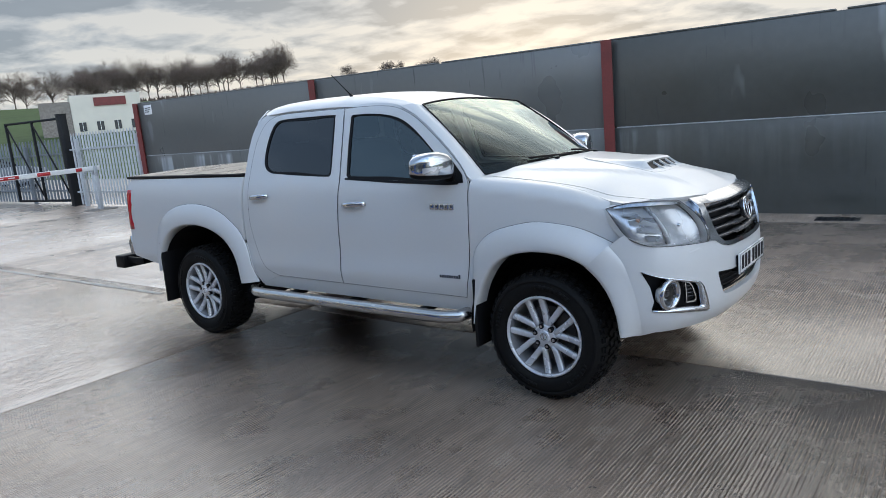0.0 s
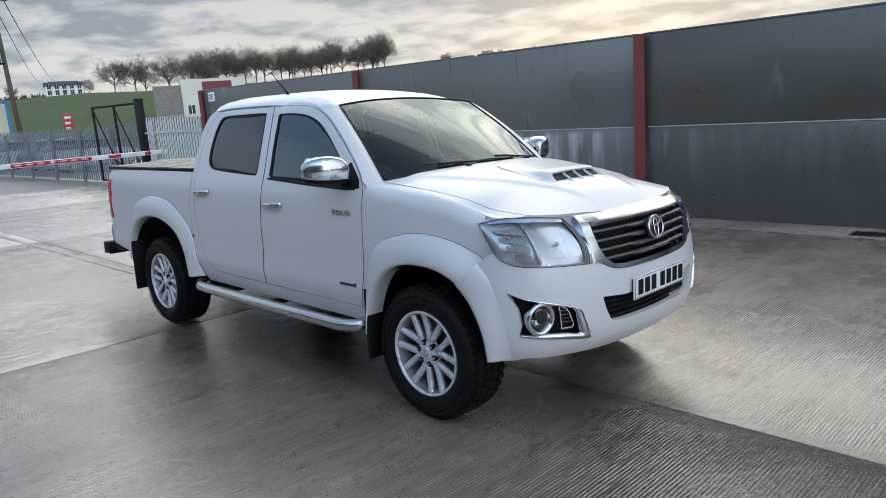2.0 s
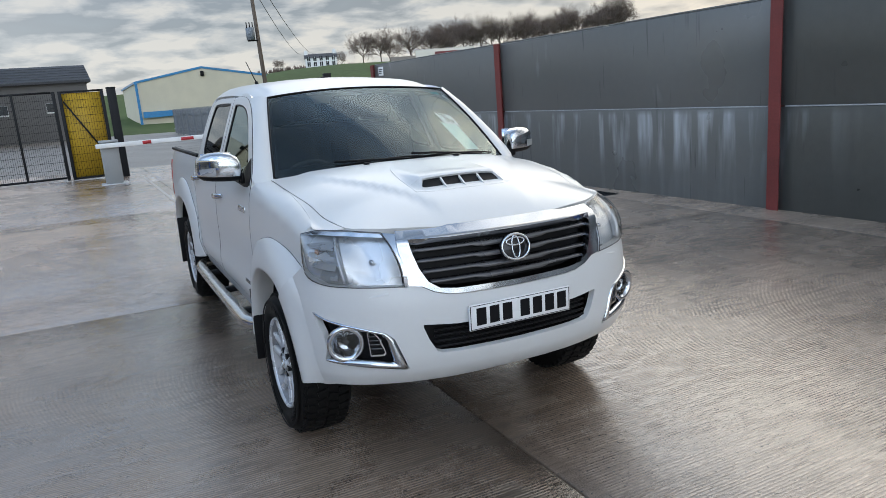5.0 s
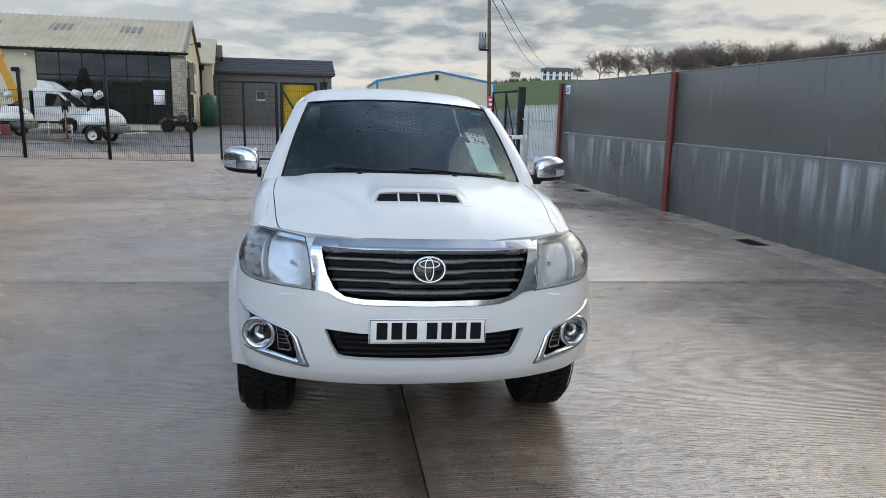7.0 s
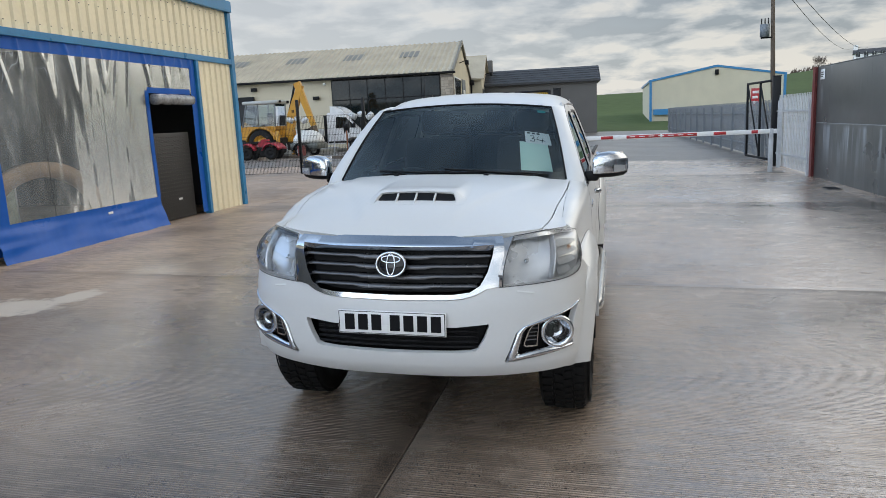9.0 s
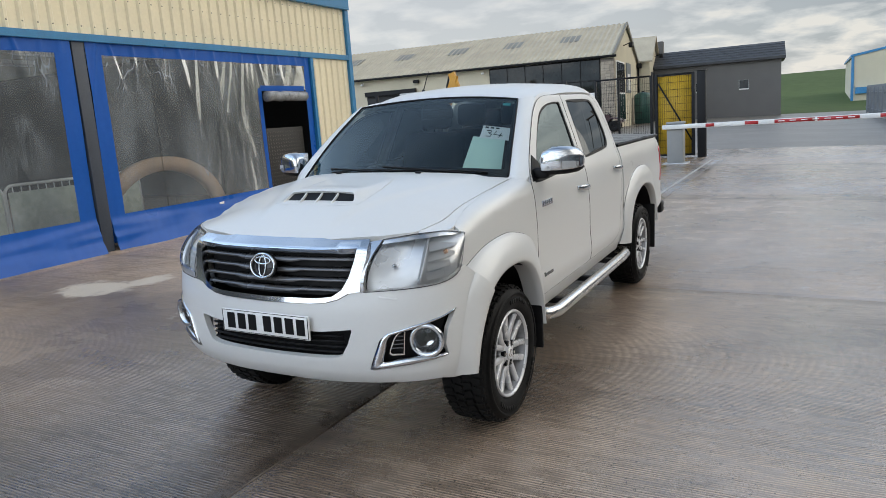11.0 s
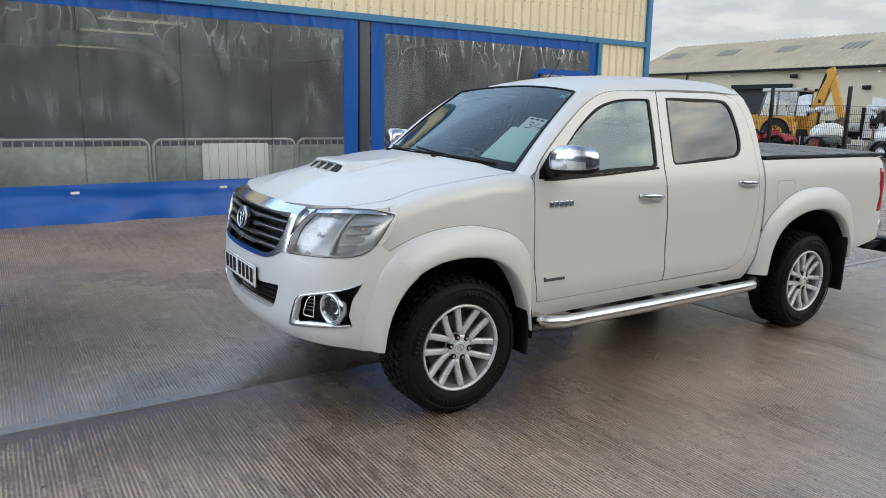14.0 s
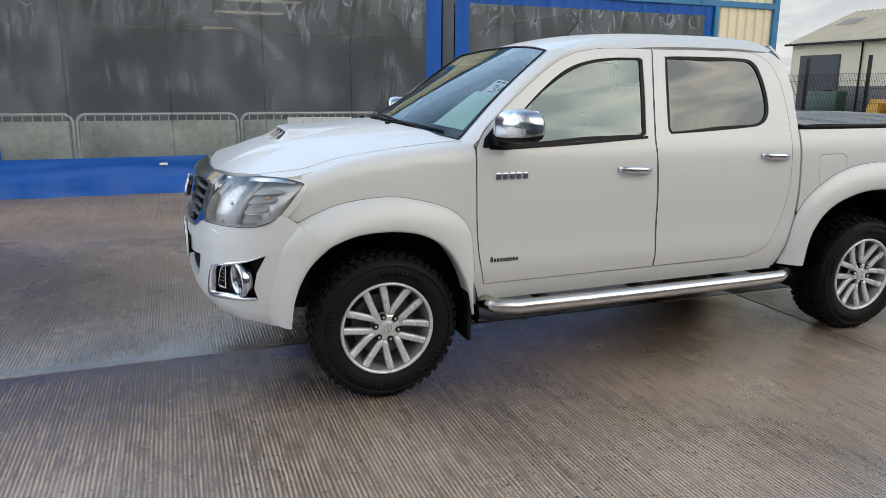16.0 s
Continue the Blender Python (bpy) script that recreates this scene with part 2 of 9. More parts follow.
    loop = rmp(mth("ABSOLUTE", mth("SUBTRACT", nz4.outputs["Fac"], 0.54), 0.0), 0.0, 0.035, 1.0, 0.0)
    hem = mth("MULTIPLY", rmp(mth("ADD", sp.outputs[2], mth("MULTIPLY", nz3.outputs["Fac"], 0.9)), 2.55, 3.05, 0.0, 1.0), 0.27)
    haze = mth("ADD", rg.outputs[0], mth("ADD", mth("MULTIPLY", mth("MAXIMUM", line, soft), where), mth("MULTIPLY", mth("MAXIMUM", loop, mth("MULTIPLY", soft, 0.9)), hem)))
    link(nt, haze, m1.inputs[0])
    link(nt, tr.outputs[0], m1.inputs[1])
    link(nt, df.outputs[0], m1.inputs[2])
    link(nt, fr.outputs[0], m2.inputs[0])
    link(nt, m1.outputs[0], m2.inputs[1])
    link(nt, gl.outputs[0], m2.inputs[2])
    link(nt, m2.outputs[0], out.inputs[0])
    return mt


def concrete_floor(name):
    """Brushed wet concrete: grooves across the yard, stains, damp patches, truck shade painted in."""
    mt = bpy.data.materials.new(name)
    mt.use_nodes = True
    nt = mt.node_tree
    n = nt.nodes.new
    b = nt.nodes["Principled BSDF"]
    tc = n("ShaderNodeTexCoord")
    co = tc.outputs["Object"]

    def nz(s, d, st=(1, 1, 1), rough=0.55, dist=0.0):
        mp = n("ShaderNodeMapping")
        mp.inputs["Scale"].default_value = st
        link(nt, co, mp.inputs[0])
        t = n("ShaderNodeTexNoise")
        t.inputs["Scale"].default_value, t.inputs["Detail"].default_value = s, d
        t.inputs["Roughness"].default_value, t.inputs["Distortion"].default_value = rough, dist
        link(nt, mp.outputs[0], t.inputs["Vector"])
        return t.outputs["Fac"]

    def m(op, a, c=None, d=None, clamp=False):
        k = n("ShaderNodeMath")
        k.operation, k.use_clamp = op, clamp
        for i, v in enumerate((a, c, d)):
            if v is None:
                continue
            if isinstance(v, (int, float)):
                k.inputs[i].default_value = v
            else:
                link(nt, v, k.inputs[i])
        return k.outputs[0]

    def rng(v, a, c, lo, hi):
        k = n("ShaderNodeMapRange")
        for nm, val in (("From Min", a), ("From Max", c), ("To Min", lo), ("To Max", hi)):
            k.inputs[nm].default_value = val
        link(nt, v, k.inputs["Value"])
        return k.outputs[0]

    sep = n("ShaderNodeSeparateXYZ")
    link(nt, co, sep.inputs[0])
    X, Y = sep.outputs[0], sep.outputs[1]

    def spot(x, y, rx, ry):
        """One inside a ragged blot of about that radius, nothing outside."""
        q = m("SQRT", m("ADD", m("POWER", m("DIVIDE", m("SUBTRACT", X, x), rx), 2.0), m("POWER", m("DIVIDE", m("SUBTRACT", Y, y), ry), 2.0)))
        return rng(m("ADD", q, m("MULTIPLY", m("SUBTRACT", edge, 0.5), 1.6)), 0.75, 1.05, 1.0, 0.0)

    edge = nz(7.0, 5, (1, 1, 1), 0.65)
    patches = nz(0.30, 5, (1, 0.7, 1), 0.6, 0.6)
    stains = nz(1.3, 6, (1, 1, 1), 0.65)
    streak = nz(1.0, 4, (26, 0.5, 1), 0.6)
    grain = nz(150, 3)
    mid = nz(44, 4, (1, 0.4, 1), 0.6)
    wave = n("ShaderNodeTexWave")
    wave.bands_direction, wave.wave_profile = "X", "SIN"
    wave.inputs["Scale"].default_value, wave.inputs["Distortion"].default_value = 17.0, 2.0
    wave.inputs["Detail"].default_value, wave.inputs["Detail Scale"].default_value = 4.0, 1.1
    mp = n("ShaderNodeMapping")
    mp.inputs["Scale"].default_value = (1, 0.16, 1)
    link(nt, co, mp.inputs[0])
    link(nt, mp.outputs[0], wave.inputs["Vector"])
    # trowelled margins along the joints carry no grooves
    dj = m("MINIMUM", m("ABSOLUTE", Y), m("PINGPONG", m("ADD", X, 2.87), 3.0))
    margin = rng(m("ADD", dj, m("MULTIPLY", mid, 0.05)), 0.10, 0.15, 0.0, 1.0)
    groove_amp = m("MULTIPLY", margin, m("MULTIPLY", rng(nz(0.55, 3), 0.36, 0.60, 0.28, 1.0), rng(nz(9, 3, (3, 0.6, 1)), 0.36, 0.62, 0.15, 1.0)))
    ridge = m("POWER", wave.outputs["Fac"], 1.6)
    groove = m("MULTIPLY", ridge, groove_amp)
    rib = m("MULTIPLY", groove, GROOVE)
    height = m("ADD", rib, m("ADD", m("MULTIPLY", streak, 0.0012), m("ADD", m("MULTIPLY", grain, 0.0013), m("MULTIPLY", mid, 0.0045))))
    film = m("ADD", m("MULTIPLY", rib, 0.85), m("ADD", m("MULTIPLY", grain, 0.0006), m("MULTIPLY", mid, 0.0045)))
    for h, socket in ((height, "Normal"), (film, "Coat Normal")):
        bp = n("ShaderNodeBump")
        bp.inputs["Distance"].default_value, bp.inputs["Strength"].default_value = 1.0, 1.0
        link(nt, h, bp.inputs["Height"])
        link(nt, bp.outputs[0], b.inputs[socket])
    pits = rng(nz(48, 2, (1, 0.9, 1), 0.5), 0.675, 0.715, 0.0, 1.0)
    tone = m("ADD", m("MULTIPLY", patches, 0.36), m("ADD", m("MULTIPLY", stains, 0.28), m("ADD", m("MULTIPLY", streak, 0.20), m("MULTIPLY", grain, 0.24))))
    # ridge glint and groove shade are put into the tone too
    tone = m("ADD", tone, m("MULTIPLY", m("SUBTRACT", groove, 0.25), 0.40))
    ramp = n("ShaderNodeValToRGB")
    e = ramp.color_ramp.elements
    e[0].position, e[0].color = 0.36, (0.112, 0.083, 0.062, 1)
    e[1].position, e[1].color = 0.64, (0.42, 0.315, 0.237, 1)
    link(nt, tone, ramp.inputs[0])

    def over(fac, base, col):
        k = n("ShaderNodeMix")
        k.data_type = "RGBA"
        link(nt, fac, k.inputs["Factor"])
        link(nt, base, k.inputs[6])
        k.inputs[7].default_value = (*col, 1)
        return k.outputs[2]

    # a ragged paler area before the bay
    ragged = m("MULTIPLY", m("SUBTRACT", nz(0.8, 6, (1, 1, 1), 0.62), 0.5), 2.2)
    xr, yr = m("ADD", X, ragged), m("ADD", Y, ragged)
    # shade under and just before the truck, put into the concrete's colour
    under_dist = m("SQRT", m("ADD", m("POWER", m("DIVIDE", m("ADD", X, 0.9), 2.9), 2.0), m("POWER", m("DIVIDE", m("SUBTRACT", Y, 0.15), 0.98), 2.0)))
    under_shade = rng(m("ADD", under_dist, m("MULTIPLY", ragged, 0.35)), 0.70, 1.10, 1.0, 0.0)
    tone_shift = m("MULTIPLY", rng(xr, -2.4, -1.2, 1.0, 0.0), rng(yr, -2.2, -1.0, 1.0, 0.0))
    # one paler, smoother bay of concrete
    pale = m("MULTIPLY", m("MULTIPLY", m("LESS_THAN", X, -2.87), m("GREATER_THAN", X, -9.4)), m("LESS_THAN", Y, 0.0))
    tone_shift = m("ADD", m("MULTIPLY", tone_shift, 0.38), m("MULTIPLY", pale, 0.20))
    # slabs past the middle joint are paler; shade before the truck is painted in
    past_joint = m("MULTIPLY", rng(Y, 0.0, 0.01, 0.0, 1.0), 0.42)
    front_shade = m("SQRT", m("ADD", m("POWER", m("DIVIDE", m("SUBTRACT", X, 2.4), 1.6), 2.0), m("POWER", m("DIVIDE", m("ADD", Y, 1.2), 1.9), 2.0)))
    front_shade = rng(m("ADD", front_shade, m("MULTIPLY", ragged, 0.4)), 0.55, 1.15, 1.0, 0.0)
    tone_shift = m("ADD", tone_shift, m("SUBTRACT", past_joint, m("MULTIPLY", front_shade, 0.56)))
    shade = n("ShaderNodeVectorMath")
    shade.operation = "SCALE"
    link(nt, ramp.outputs[0], shade.inputs[0])
    link(nt, m("ADD", 1.0, m("SUBTRACT", tone_shift, m("MULTIPLY", under_shade, 0.50))), shade.inputs["Scale"])

    oil = spot(1.33, -0.34, 0.15, 0.20)
    for q in ((0.60, 0.19, 0.035, 0.085), (0.60, 0.06, 0.03, 0.05), (1.43, -1.45, 0.07, 0.05), (2.3, -2.6, 0.06, 0.04), (0.2, -3.1, 0.06, 0.05), (-0.62, 0.74, 0.05, 0.03), (-3.0, 1.25, 0.09, 0.14)):
        oil = m("MAXIMUM", oil, spot(*q))
    oil = m("MAXIMUM", m("MULTIPLY", oil, 0.28), m("MULTIPLY", pits, 0.8))
    col = over(oil, shade.outputs[0], (0.022, 0.019, 0.017))
    dry = m("MULTIPLY", m("MAXIMUM", spot(-1.40, -4.45, 0.36, 0.42), spot(-1.85, -4.15, 0.30, 0.20)), 0.9)
    col = over(dry, col, (0.62, 0.55, 0.47))
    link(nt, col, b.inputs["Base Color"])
    wet = rng(m("ADD", m("MULTIPLY", patches, 0.6), m("MULTIPLY", nz(2.4, 5), 0.4)), 0.42, 0.60, 0.0, 1.0)
    rough = m("ADD", m("MULTIPLY", wet, 0.18), m("ADD", 0.14, m("MULTIPLY", grain, 0.14)))
    rough = m("ADD", rough, rng(yr, -4.6, -2.6, 0.34, 0.0))
    rough = m("MULTIPLY", rough, m("SUBTRACT", 1.0, m("MULTIPLY", pale, 0.12)))
    link(nt, m("MAXIMUM", rough, m("MULTIPLY", dry, 0.7)), b.inputs["Roughness"])
    b.inputs["Specular IOR Level"].default_value = 0.5
    # a film of rain water lies on the concrete
    link(nt, m("MULTIPLY", m("MULTIPLY", rng(yr, -4.4, -2.4, 0.25, 1.0), m("SUBTRACT", 1.0, m("MULTIPLY", front_shade, 0.30))), m("SUBTRACT", 1.0, m("MAXIMUM", m("MULTIPLY", wet, 0.25), m("MULTIPLY", dry, 0.95)))), b.inputs["Coat Weight"])
    link(nt, m("ADD", m("MULTIPLY", rough, 0.6), 0.04), b.inputs["Coat Roughness"])
    b.inputs["Coat IOR"].default_value = 1.65
    return mt


GROOVE = 0.0040


def cast_panel(name):
    """Smooth grey precast concrete with lime runs, thin dark drips and soft cloudy tone."""
    mt = surface(name, (0.050, 0.054, 0.049), 0.34, scale=0.7, fine=9, vary=0.14, bump=0.0012, bump_scale=60, spec=0.8, rvary=0.10)
    nt = mt.node_tree
    n = nt.nodes.new
    b = nt.nodes["Principled BSDF"]
    base = b.inputs["Base Color"].links[0].from_socket
    tc, sep = n("ShaderNodeTexCoord"), n("ShaderNodeSeparateXYZ")
    link(nt, tc.outputs["Object"], sep.inputs[0])

    def nz(s, d, st):
        mp, t = n("ShaderNodeMapping"), n("ShaderNodeTexNoise")
        mp.inputs["Scale"].default_value = st
        link(nt, tc.outputs["Object"], mp.inputs[0])
        t.inputs["Scale"].default_value, t.inputs["Detail"].default_value = s, d
        link(nt, mp.outputs[0], t.inputs["Vector"])
        return t.outputs["Fac"]

    def rng(v, a, c, lo, hi):
        k = n("ShaderNodeMapRange")
        for nm, val in (("From Min", a), ("From Max", c), ("To Min", lo), ("To Max", hi)):
            k.inputs[nm].default_value = val
        link(nt, v, k.inputs["Value"])
        return k.outputs[0]

    def mul(a, c):
        k = n("ShaderNodeMath")
        k.operation = "MULTIPLY"
        for i, v in enumerate((a, c)):
            if isinstance(v, float):
                k.inputs[i].default_value = v
            else:
                link(nt, v, k.inputs[i])
        return k.outputs[0]

    def over(fac, col, c):
        k = n("ShaderNodeMix")
        k.data_type = "RGBA"
        link(nt, fac, k.inputs["Factor"])
        link(nt, col, k.inputs[6])
        k.inputs[7].default_value = (*c, 1)
        return k.outputs[2]

    z, x = sep.outputs[2], sep.outputs[0]
    runs = rng(nz(1.0, 4, (5.0, 1, 0.55)), 0.50, 0.68, 0.0, 1.0)
    low = mul(rng(z, 0.25, 0.75, 0.15, 1.0), rng(z, 1.05, 1.13, 1.0, 0.0))
    lime = mul(mul(runs, low), rng(x, -3.4, -1.6, 0.62, 0.06))
    # panels past the second post are painted paler, for their grazing sheen
    col = over(rng(x, -2.6, -2.3, 0.24, 0.0), base, (0.23, 0.235, 0.23))
    col = over(lime, col, (0.42, 0.45, 0.47))
    few = mul(rng(nz(1.0, 3, (2.4, 1, 0.7)), 0.63, 0.72, 0.0, 0.35), rng(z, 1.2, 1.5, 0.0, 1.0))
    col = over(few, col, (0.30, 0.32, 0.33))
    drips = mul(rng(nz(1.0, 2, (18, 1, 1.1)), 0.655, 0.69, 0.0, 0.8), rng(nz(0.9, 3, (1, 1, 1)), 0.45, 0.6, 0.0, 1.0))
    col = over(drips, col, (0.03, 0.032, 0.032))
    link(nt, col, b.inputs["Base Color"])
    return mt


M = {}
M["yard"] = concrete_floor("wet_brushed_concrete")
M["joint"] = surface("joint_tar", (0.03, 0.028, 0.026), 0.5, bump=0.002)
M["sealant"] = surface("pale_sealant", (0.44, 0.42, 0.39), 0.6, scale=4, fine=30, vary=0.2)
M["forecourt"] = surface("forecourt_surface", (0.165, 0.145, 0.125), 0.36, scale=0.4, fine=22, vary=0.22, bump=0.004, bump_scale=120)
M["tarmac"] = surface("tarmac", (0.085, 0.078, 0.075), 0.55, scale=0.4, fine=30, vary=0.2, bump=0.004, bump_scale=150)
M["grass"] = surface("pasture", (0.085, 0.118, 0.050), 0.9, scale=0.02, fine=0.5, vary=0.18, bump=0.05, bump_scale=1.5, spec=0.05)
M["panel"] = cast_panel("cast_concrete")
M["lime"] = surface("lime_bloom", (0.36, 0.37, 0.37), 0.8, scale=2, fine=20, vary=0.2)
M["bottle_green"] = surface("bottle_green_plastic", (0.015, 0.075, 0.06), 0.45, scale=2, vary=0.15)
M["red_post"] = surface("red_oxide_steel", (0.16, 0.028, 0.024), 0.55, scale=3, vary=0.2, bump=0.001)
M["cabinet_grey"] = surface("grey_painted_cabinet", (0.27, 0.28, 0.28), 0.5, scale=2, vary=0.06)
M["galv"] = surface("galvanised_steel", (0.48, 0.50, 0.52), 0.5, metal=0.25, scale=6, vary=0.15)
M["greyblue"] = surface("blue_grey_palisade", (0.16, 0.18, 0.2), 0.6, scale=2, vary=0.15)
M["black_metal"] = surface("black_coated_steel", (0.010, 0.011, 0.013), 0.5, scale=5, spec=0.2)
M["blue_trim"] = surface("blue_trim", (0.02, 0.19, 0.40), 0.35, scale=4, vary=0.12)
M["cream"] = surface("cream_cladding", (0.80, 0.72, 0.53), 0.4, scale=1.5, fine=20, vary=0.06, bump=0.0006)
M["cream_wall"] = surface("cream_render", (0.55, 0.50, 0.38), 0.8, scale=0.6, fine=12, vary=0.07, bump=0.002)
M["villa_wall"] = surface("warm_render", (0.62, 0.58, 0.49), 0.8, scale=0.5, vary=0.06)
M["white_wall"] = surface("white_render", (0.7, 0.7, 0.68), 0.8, scale=0.5, vary=0.06)
M["roof_grey"] = surface("fibre_cement_roof", (0.44, 0.39, 0.30), 0.85, scale=0.8, fine=10, vary=0.12, spec=0.12)
M["rooflight"] = surface("old_rooflight", (0.19, 0.18, 0.15), 0.5, scale=2)
M["slate"] = surface("slate_roof", (0.035, 0.037, 0.042), 0.55, scale=2, vary=0.2)
M["grey_wall"] = surface("dark_grey_cladding", (0.11, 0.105, 0.10), 0.6, scale=1, vary=0.1)
M["dark_glass"] = surface("dark_glazing", (0.006, 0.011, 0.012), 0.05, spec=0.30, vary=0.3, rvary=0.02)
M["blue_pvc"] = surface("blue_pvc", (0.006, 0.092, 0.41), 0.34, scale=1.2, fine=15, vary=0.07, bump=0.003, bump_scale=5, spec=0.25)
M["yellow"] = surface("yellow_sheeting", (0.48, 0.30, 0.015), 0.6, scale=2, fine=25, vary=0.18, bump=0.002)
M["white_plastic"] = surface("white_plastic", (0.72, 0.73, 0.72), 0.4, vary=0.05)
M["red"] = surface("red_reflective", (0.42, 0.025, 0.03), 0.4, vary=0.1)
M["wood_pole"] = surface("weathered_pole", (0.10, 0.075, 0.055), 0.85, scale=2, fine=30, vary=0.25, bump=0.004, stretch=(1, 1, 0.15))
M["bark"] = surface("bark", (0.12, 0.095, 0.078), 0.9, scale=1, vary=0.25)
M["twig"] = surface("winter_twigs", (0.15, 0.112, 0.09), 0.9, scale=0.4, vary=0.25)
M["stone"] = surface("rubble_stone", (0.24, 0.21, 0.18), 0.85, scale=3, fine=14, vary=0.3, bump=0.01, bump_scale=12)
M["pier_stone"] = surface("pier_stone", (0.30, 0.26, 0.21), 0.85, scale=3, fine=18, vary=0.2, bump=0.006, bump_scale=30, obj_random=0.5)
# near-black that stands for the shade inside openings
M["dark"] = surface("interior_shade", (0.03, 0.032, 0.035), 0.8, scale=1, vary=0.2)
M["back_wall"] = surface("shed_lining", (0.19, 0.225, 0.28), 0.7, scale=0.6, vary=0.2)
M["paint"] = surface("white_car_paint", (0.63, 0.63, 0.62), 0.32, scale=1.5, fine=60, vary=0.012, coat=0.35, rvary=0.03)
M["chrome"] = surface("chrome", (0.58, 0.60, 0.63), 0.12, metal=1.0, vary=0.02, rvary=0.02)
M["steel"] = surface("brushed_steel", (0.62, 0.61, 0.59), 0.24, metal=1.0, vary=0.06, scale=8, stretch=(0.2, 1, 1))
M["alloy"] = surface("silver_alloy", (0.66, 0.67, 0.69), 0.30, metal=0.35, vary=0.04, scale=10, coat=0.4)
M["alloy_dark"] = surface("alloy_barrel", (0.30, 0.30, 0.31), 0.4, metal=0.4, vary=0.2)
M["tyre"] = surface("tyre_rubber", (0.010, 0.010, 0.0105), 0.6, scale=10, fine=60, vary=0.3, bump=0.001, bump_scale=160, tint=(0.014, 0.0135, 0.013), spec=0.15)
M["black"] = surface("black_plastic", (0.007, 0.007, 0.008), 0.5, scale=8, vary=0.2, spec=0.18)
M["black_gloss"] = surface("gloss_black", (0.01, 0.01, 0.011), 0.12, vary=0.1, rvary=0.02)
M["grille_grey"] = surface("grey_grille_bar", (0.13, 0.13, 0.135), 0.24, metal=0.5, vary=0.05)
M["glass"] = glass("screen_glass", (0.72, 0.81, 0.80), ior=1.60, sheen=(0.78, 0.90, 0.92))
M["side_glass"] = glass("side_glass", (0.30, 0.36, 0.36), ior=2.15, sheen=(0.78, 0.93, 0.97))
M["privacy"] = glass("privacy_glass", (0.03, 0.03, 0.035), ior=1.9, sheen=(0.84, 0.88, 0.90))
M["lens"] = glass("lamp_lens", (0.93, 0.94, 0.95), ior=1.45)
M["reflector"] = surface("lamp_reflector", (0.60, 0.61, 0.62), 0.28, metal=0.6, vary=0.04, rvary=0.05)
M["amber"] = surface("amber_lamp", (0.42, 0.24, 0.15), 0.25, vary=0.1)
M["red_lens"] = surface("red_tail_lamp", (0.45, 0.012, 0.014), 0.12, coat=1.0, vary=0.1)
M["plate"] = surface("white_number_plate", (0.78, 0.78, 0.77), 0.3, vary=0.03)
M["ink"] = surface("black_ink", (0.008, 0.008, 0.009), 0.7, spec=0.15)
M["seat"] = surface("grey_seat_cloth", (0.045, 0.045, 0.048), 0.9, scale=8, fine=80, vary=0.2)
M["trim_dark"] = surface("dashboard", (0.03, 0.03, 0.032), 0.6, vary=0.15)
M["trim_light"] = surface("grey_headlining", (0.38, 0.37, 0.35), 0.9, vary=0.08)
M["paper"] = surface("white_paper", (0.8, 0.8, 0.82), 0.6, vary=0.03)
M["paper_green"] = surface("pale_green_paper", (0.62, 0.80, 0.74), 0.6, vary=0.03)
M["tonneau"] = surface("tonneau_vinyl", (0.075, 0.072, 0.068), 0.30, scale=2, fine=30, vary=0.2, bump=0.002, bump_scale=10)
M["pvc"] = pvc_sheet("clear_pvc")

# ---- mesh helpers ----


CLEAR = ("screen_glass", "side_glass", "lamp_lens", "cab_glass")


def part(name, bm, material, parent=None, label="", smooth=True):
    me = bpy.data.meshes.new(name)
    lay = bm.verts.layers.float_vector.get("true_normal")
    normals = [tuple(v[lay]) for v in bm.verts] if lay else None
    bm.to_mesh(me)
    bm.free()
    for p in me.polygons:
        p.use_smooth = smooth
    if normals:
        me.normals_split_custom_set_from_vertices(normals)
    mats = material if isinstance(material, (list, tuple)) else [material]
    for m_ in mats:
        me.materials.append(m_)
    ob = new(name, me)
    ob.parent = parent
    if label:
        ob["label"] = label
    if mats[0].name in CLEAR:
        ob.visible_shadow = False
    return ob


def thing(name, at, label, category, group="", kind="", rz=0.0, rx=0.0):
    ob = new(name)
    ob.matrix_world = pose(*at, rx, 0, rz)
    ob.empty_display_size = 0.2
    return tagged(ob, label, category, group, kind)


def box(bm, x0, x1, y0, y1, z0, z1, bevel=0.0, m=None):
    vs = [bm.verts.new((x, y, z)) for x in (x0, x1) for y in (y0, y1) for z in (z0, z1)]
    fs = [bm.faces.new([vs[i] for i in q]) for q in ((0, 1, 3, 2), (4, 6, 7, 5), (0, 4, 5, 1), (2, 3, 7, 6), (0, 2, 6, 4), (1, 5, 7, 3))]
    if bevel:
        es = list({e for f in fs for e in f.edges})
        r = bmesh.ops.bevel(bm, geom=es, offset=bevel, segments=2, profile=0.5, affect="EDGES")
        vs = list({v for f in r["faces"] for v in f.verts} | {v for v in vs if v.is_valid})
    if m is not None:
        bmesh.ops.transform(bm, matrix=m, verts=[v for v in vs if v.is_valid])
    return vs


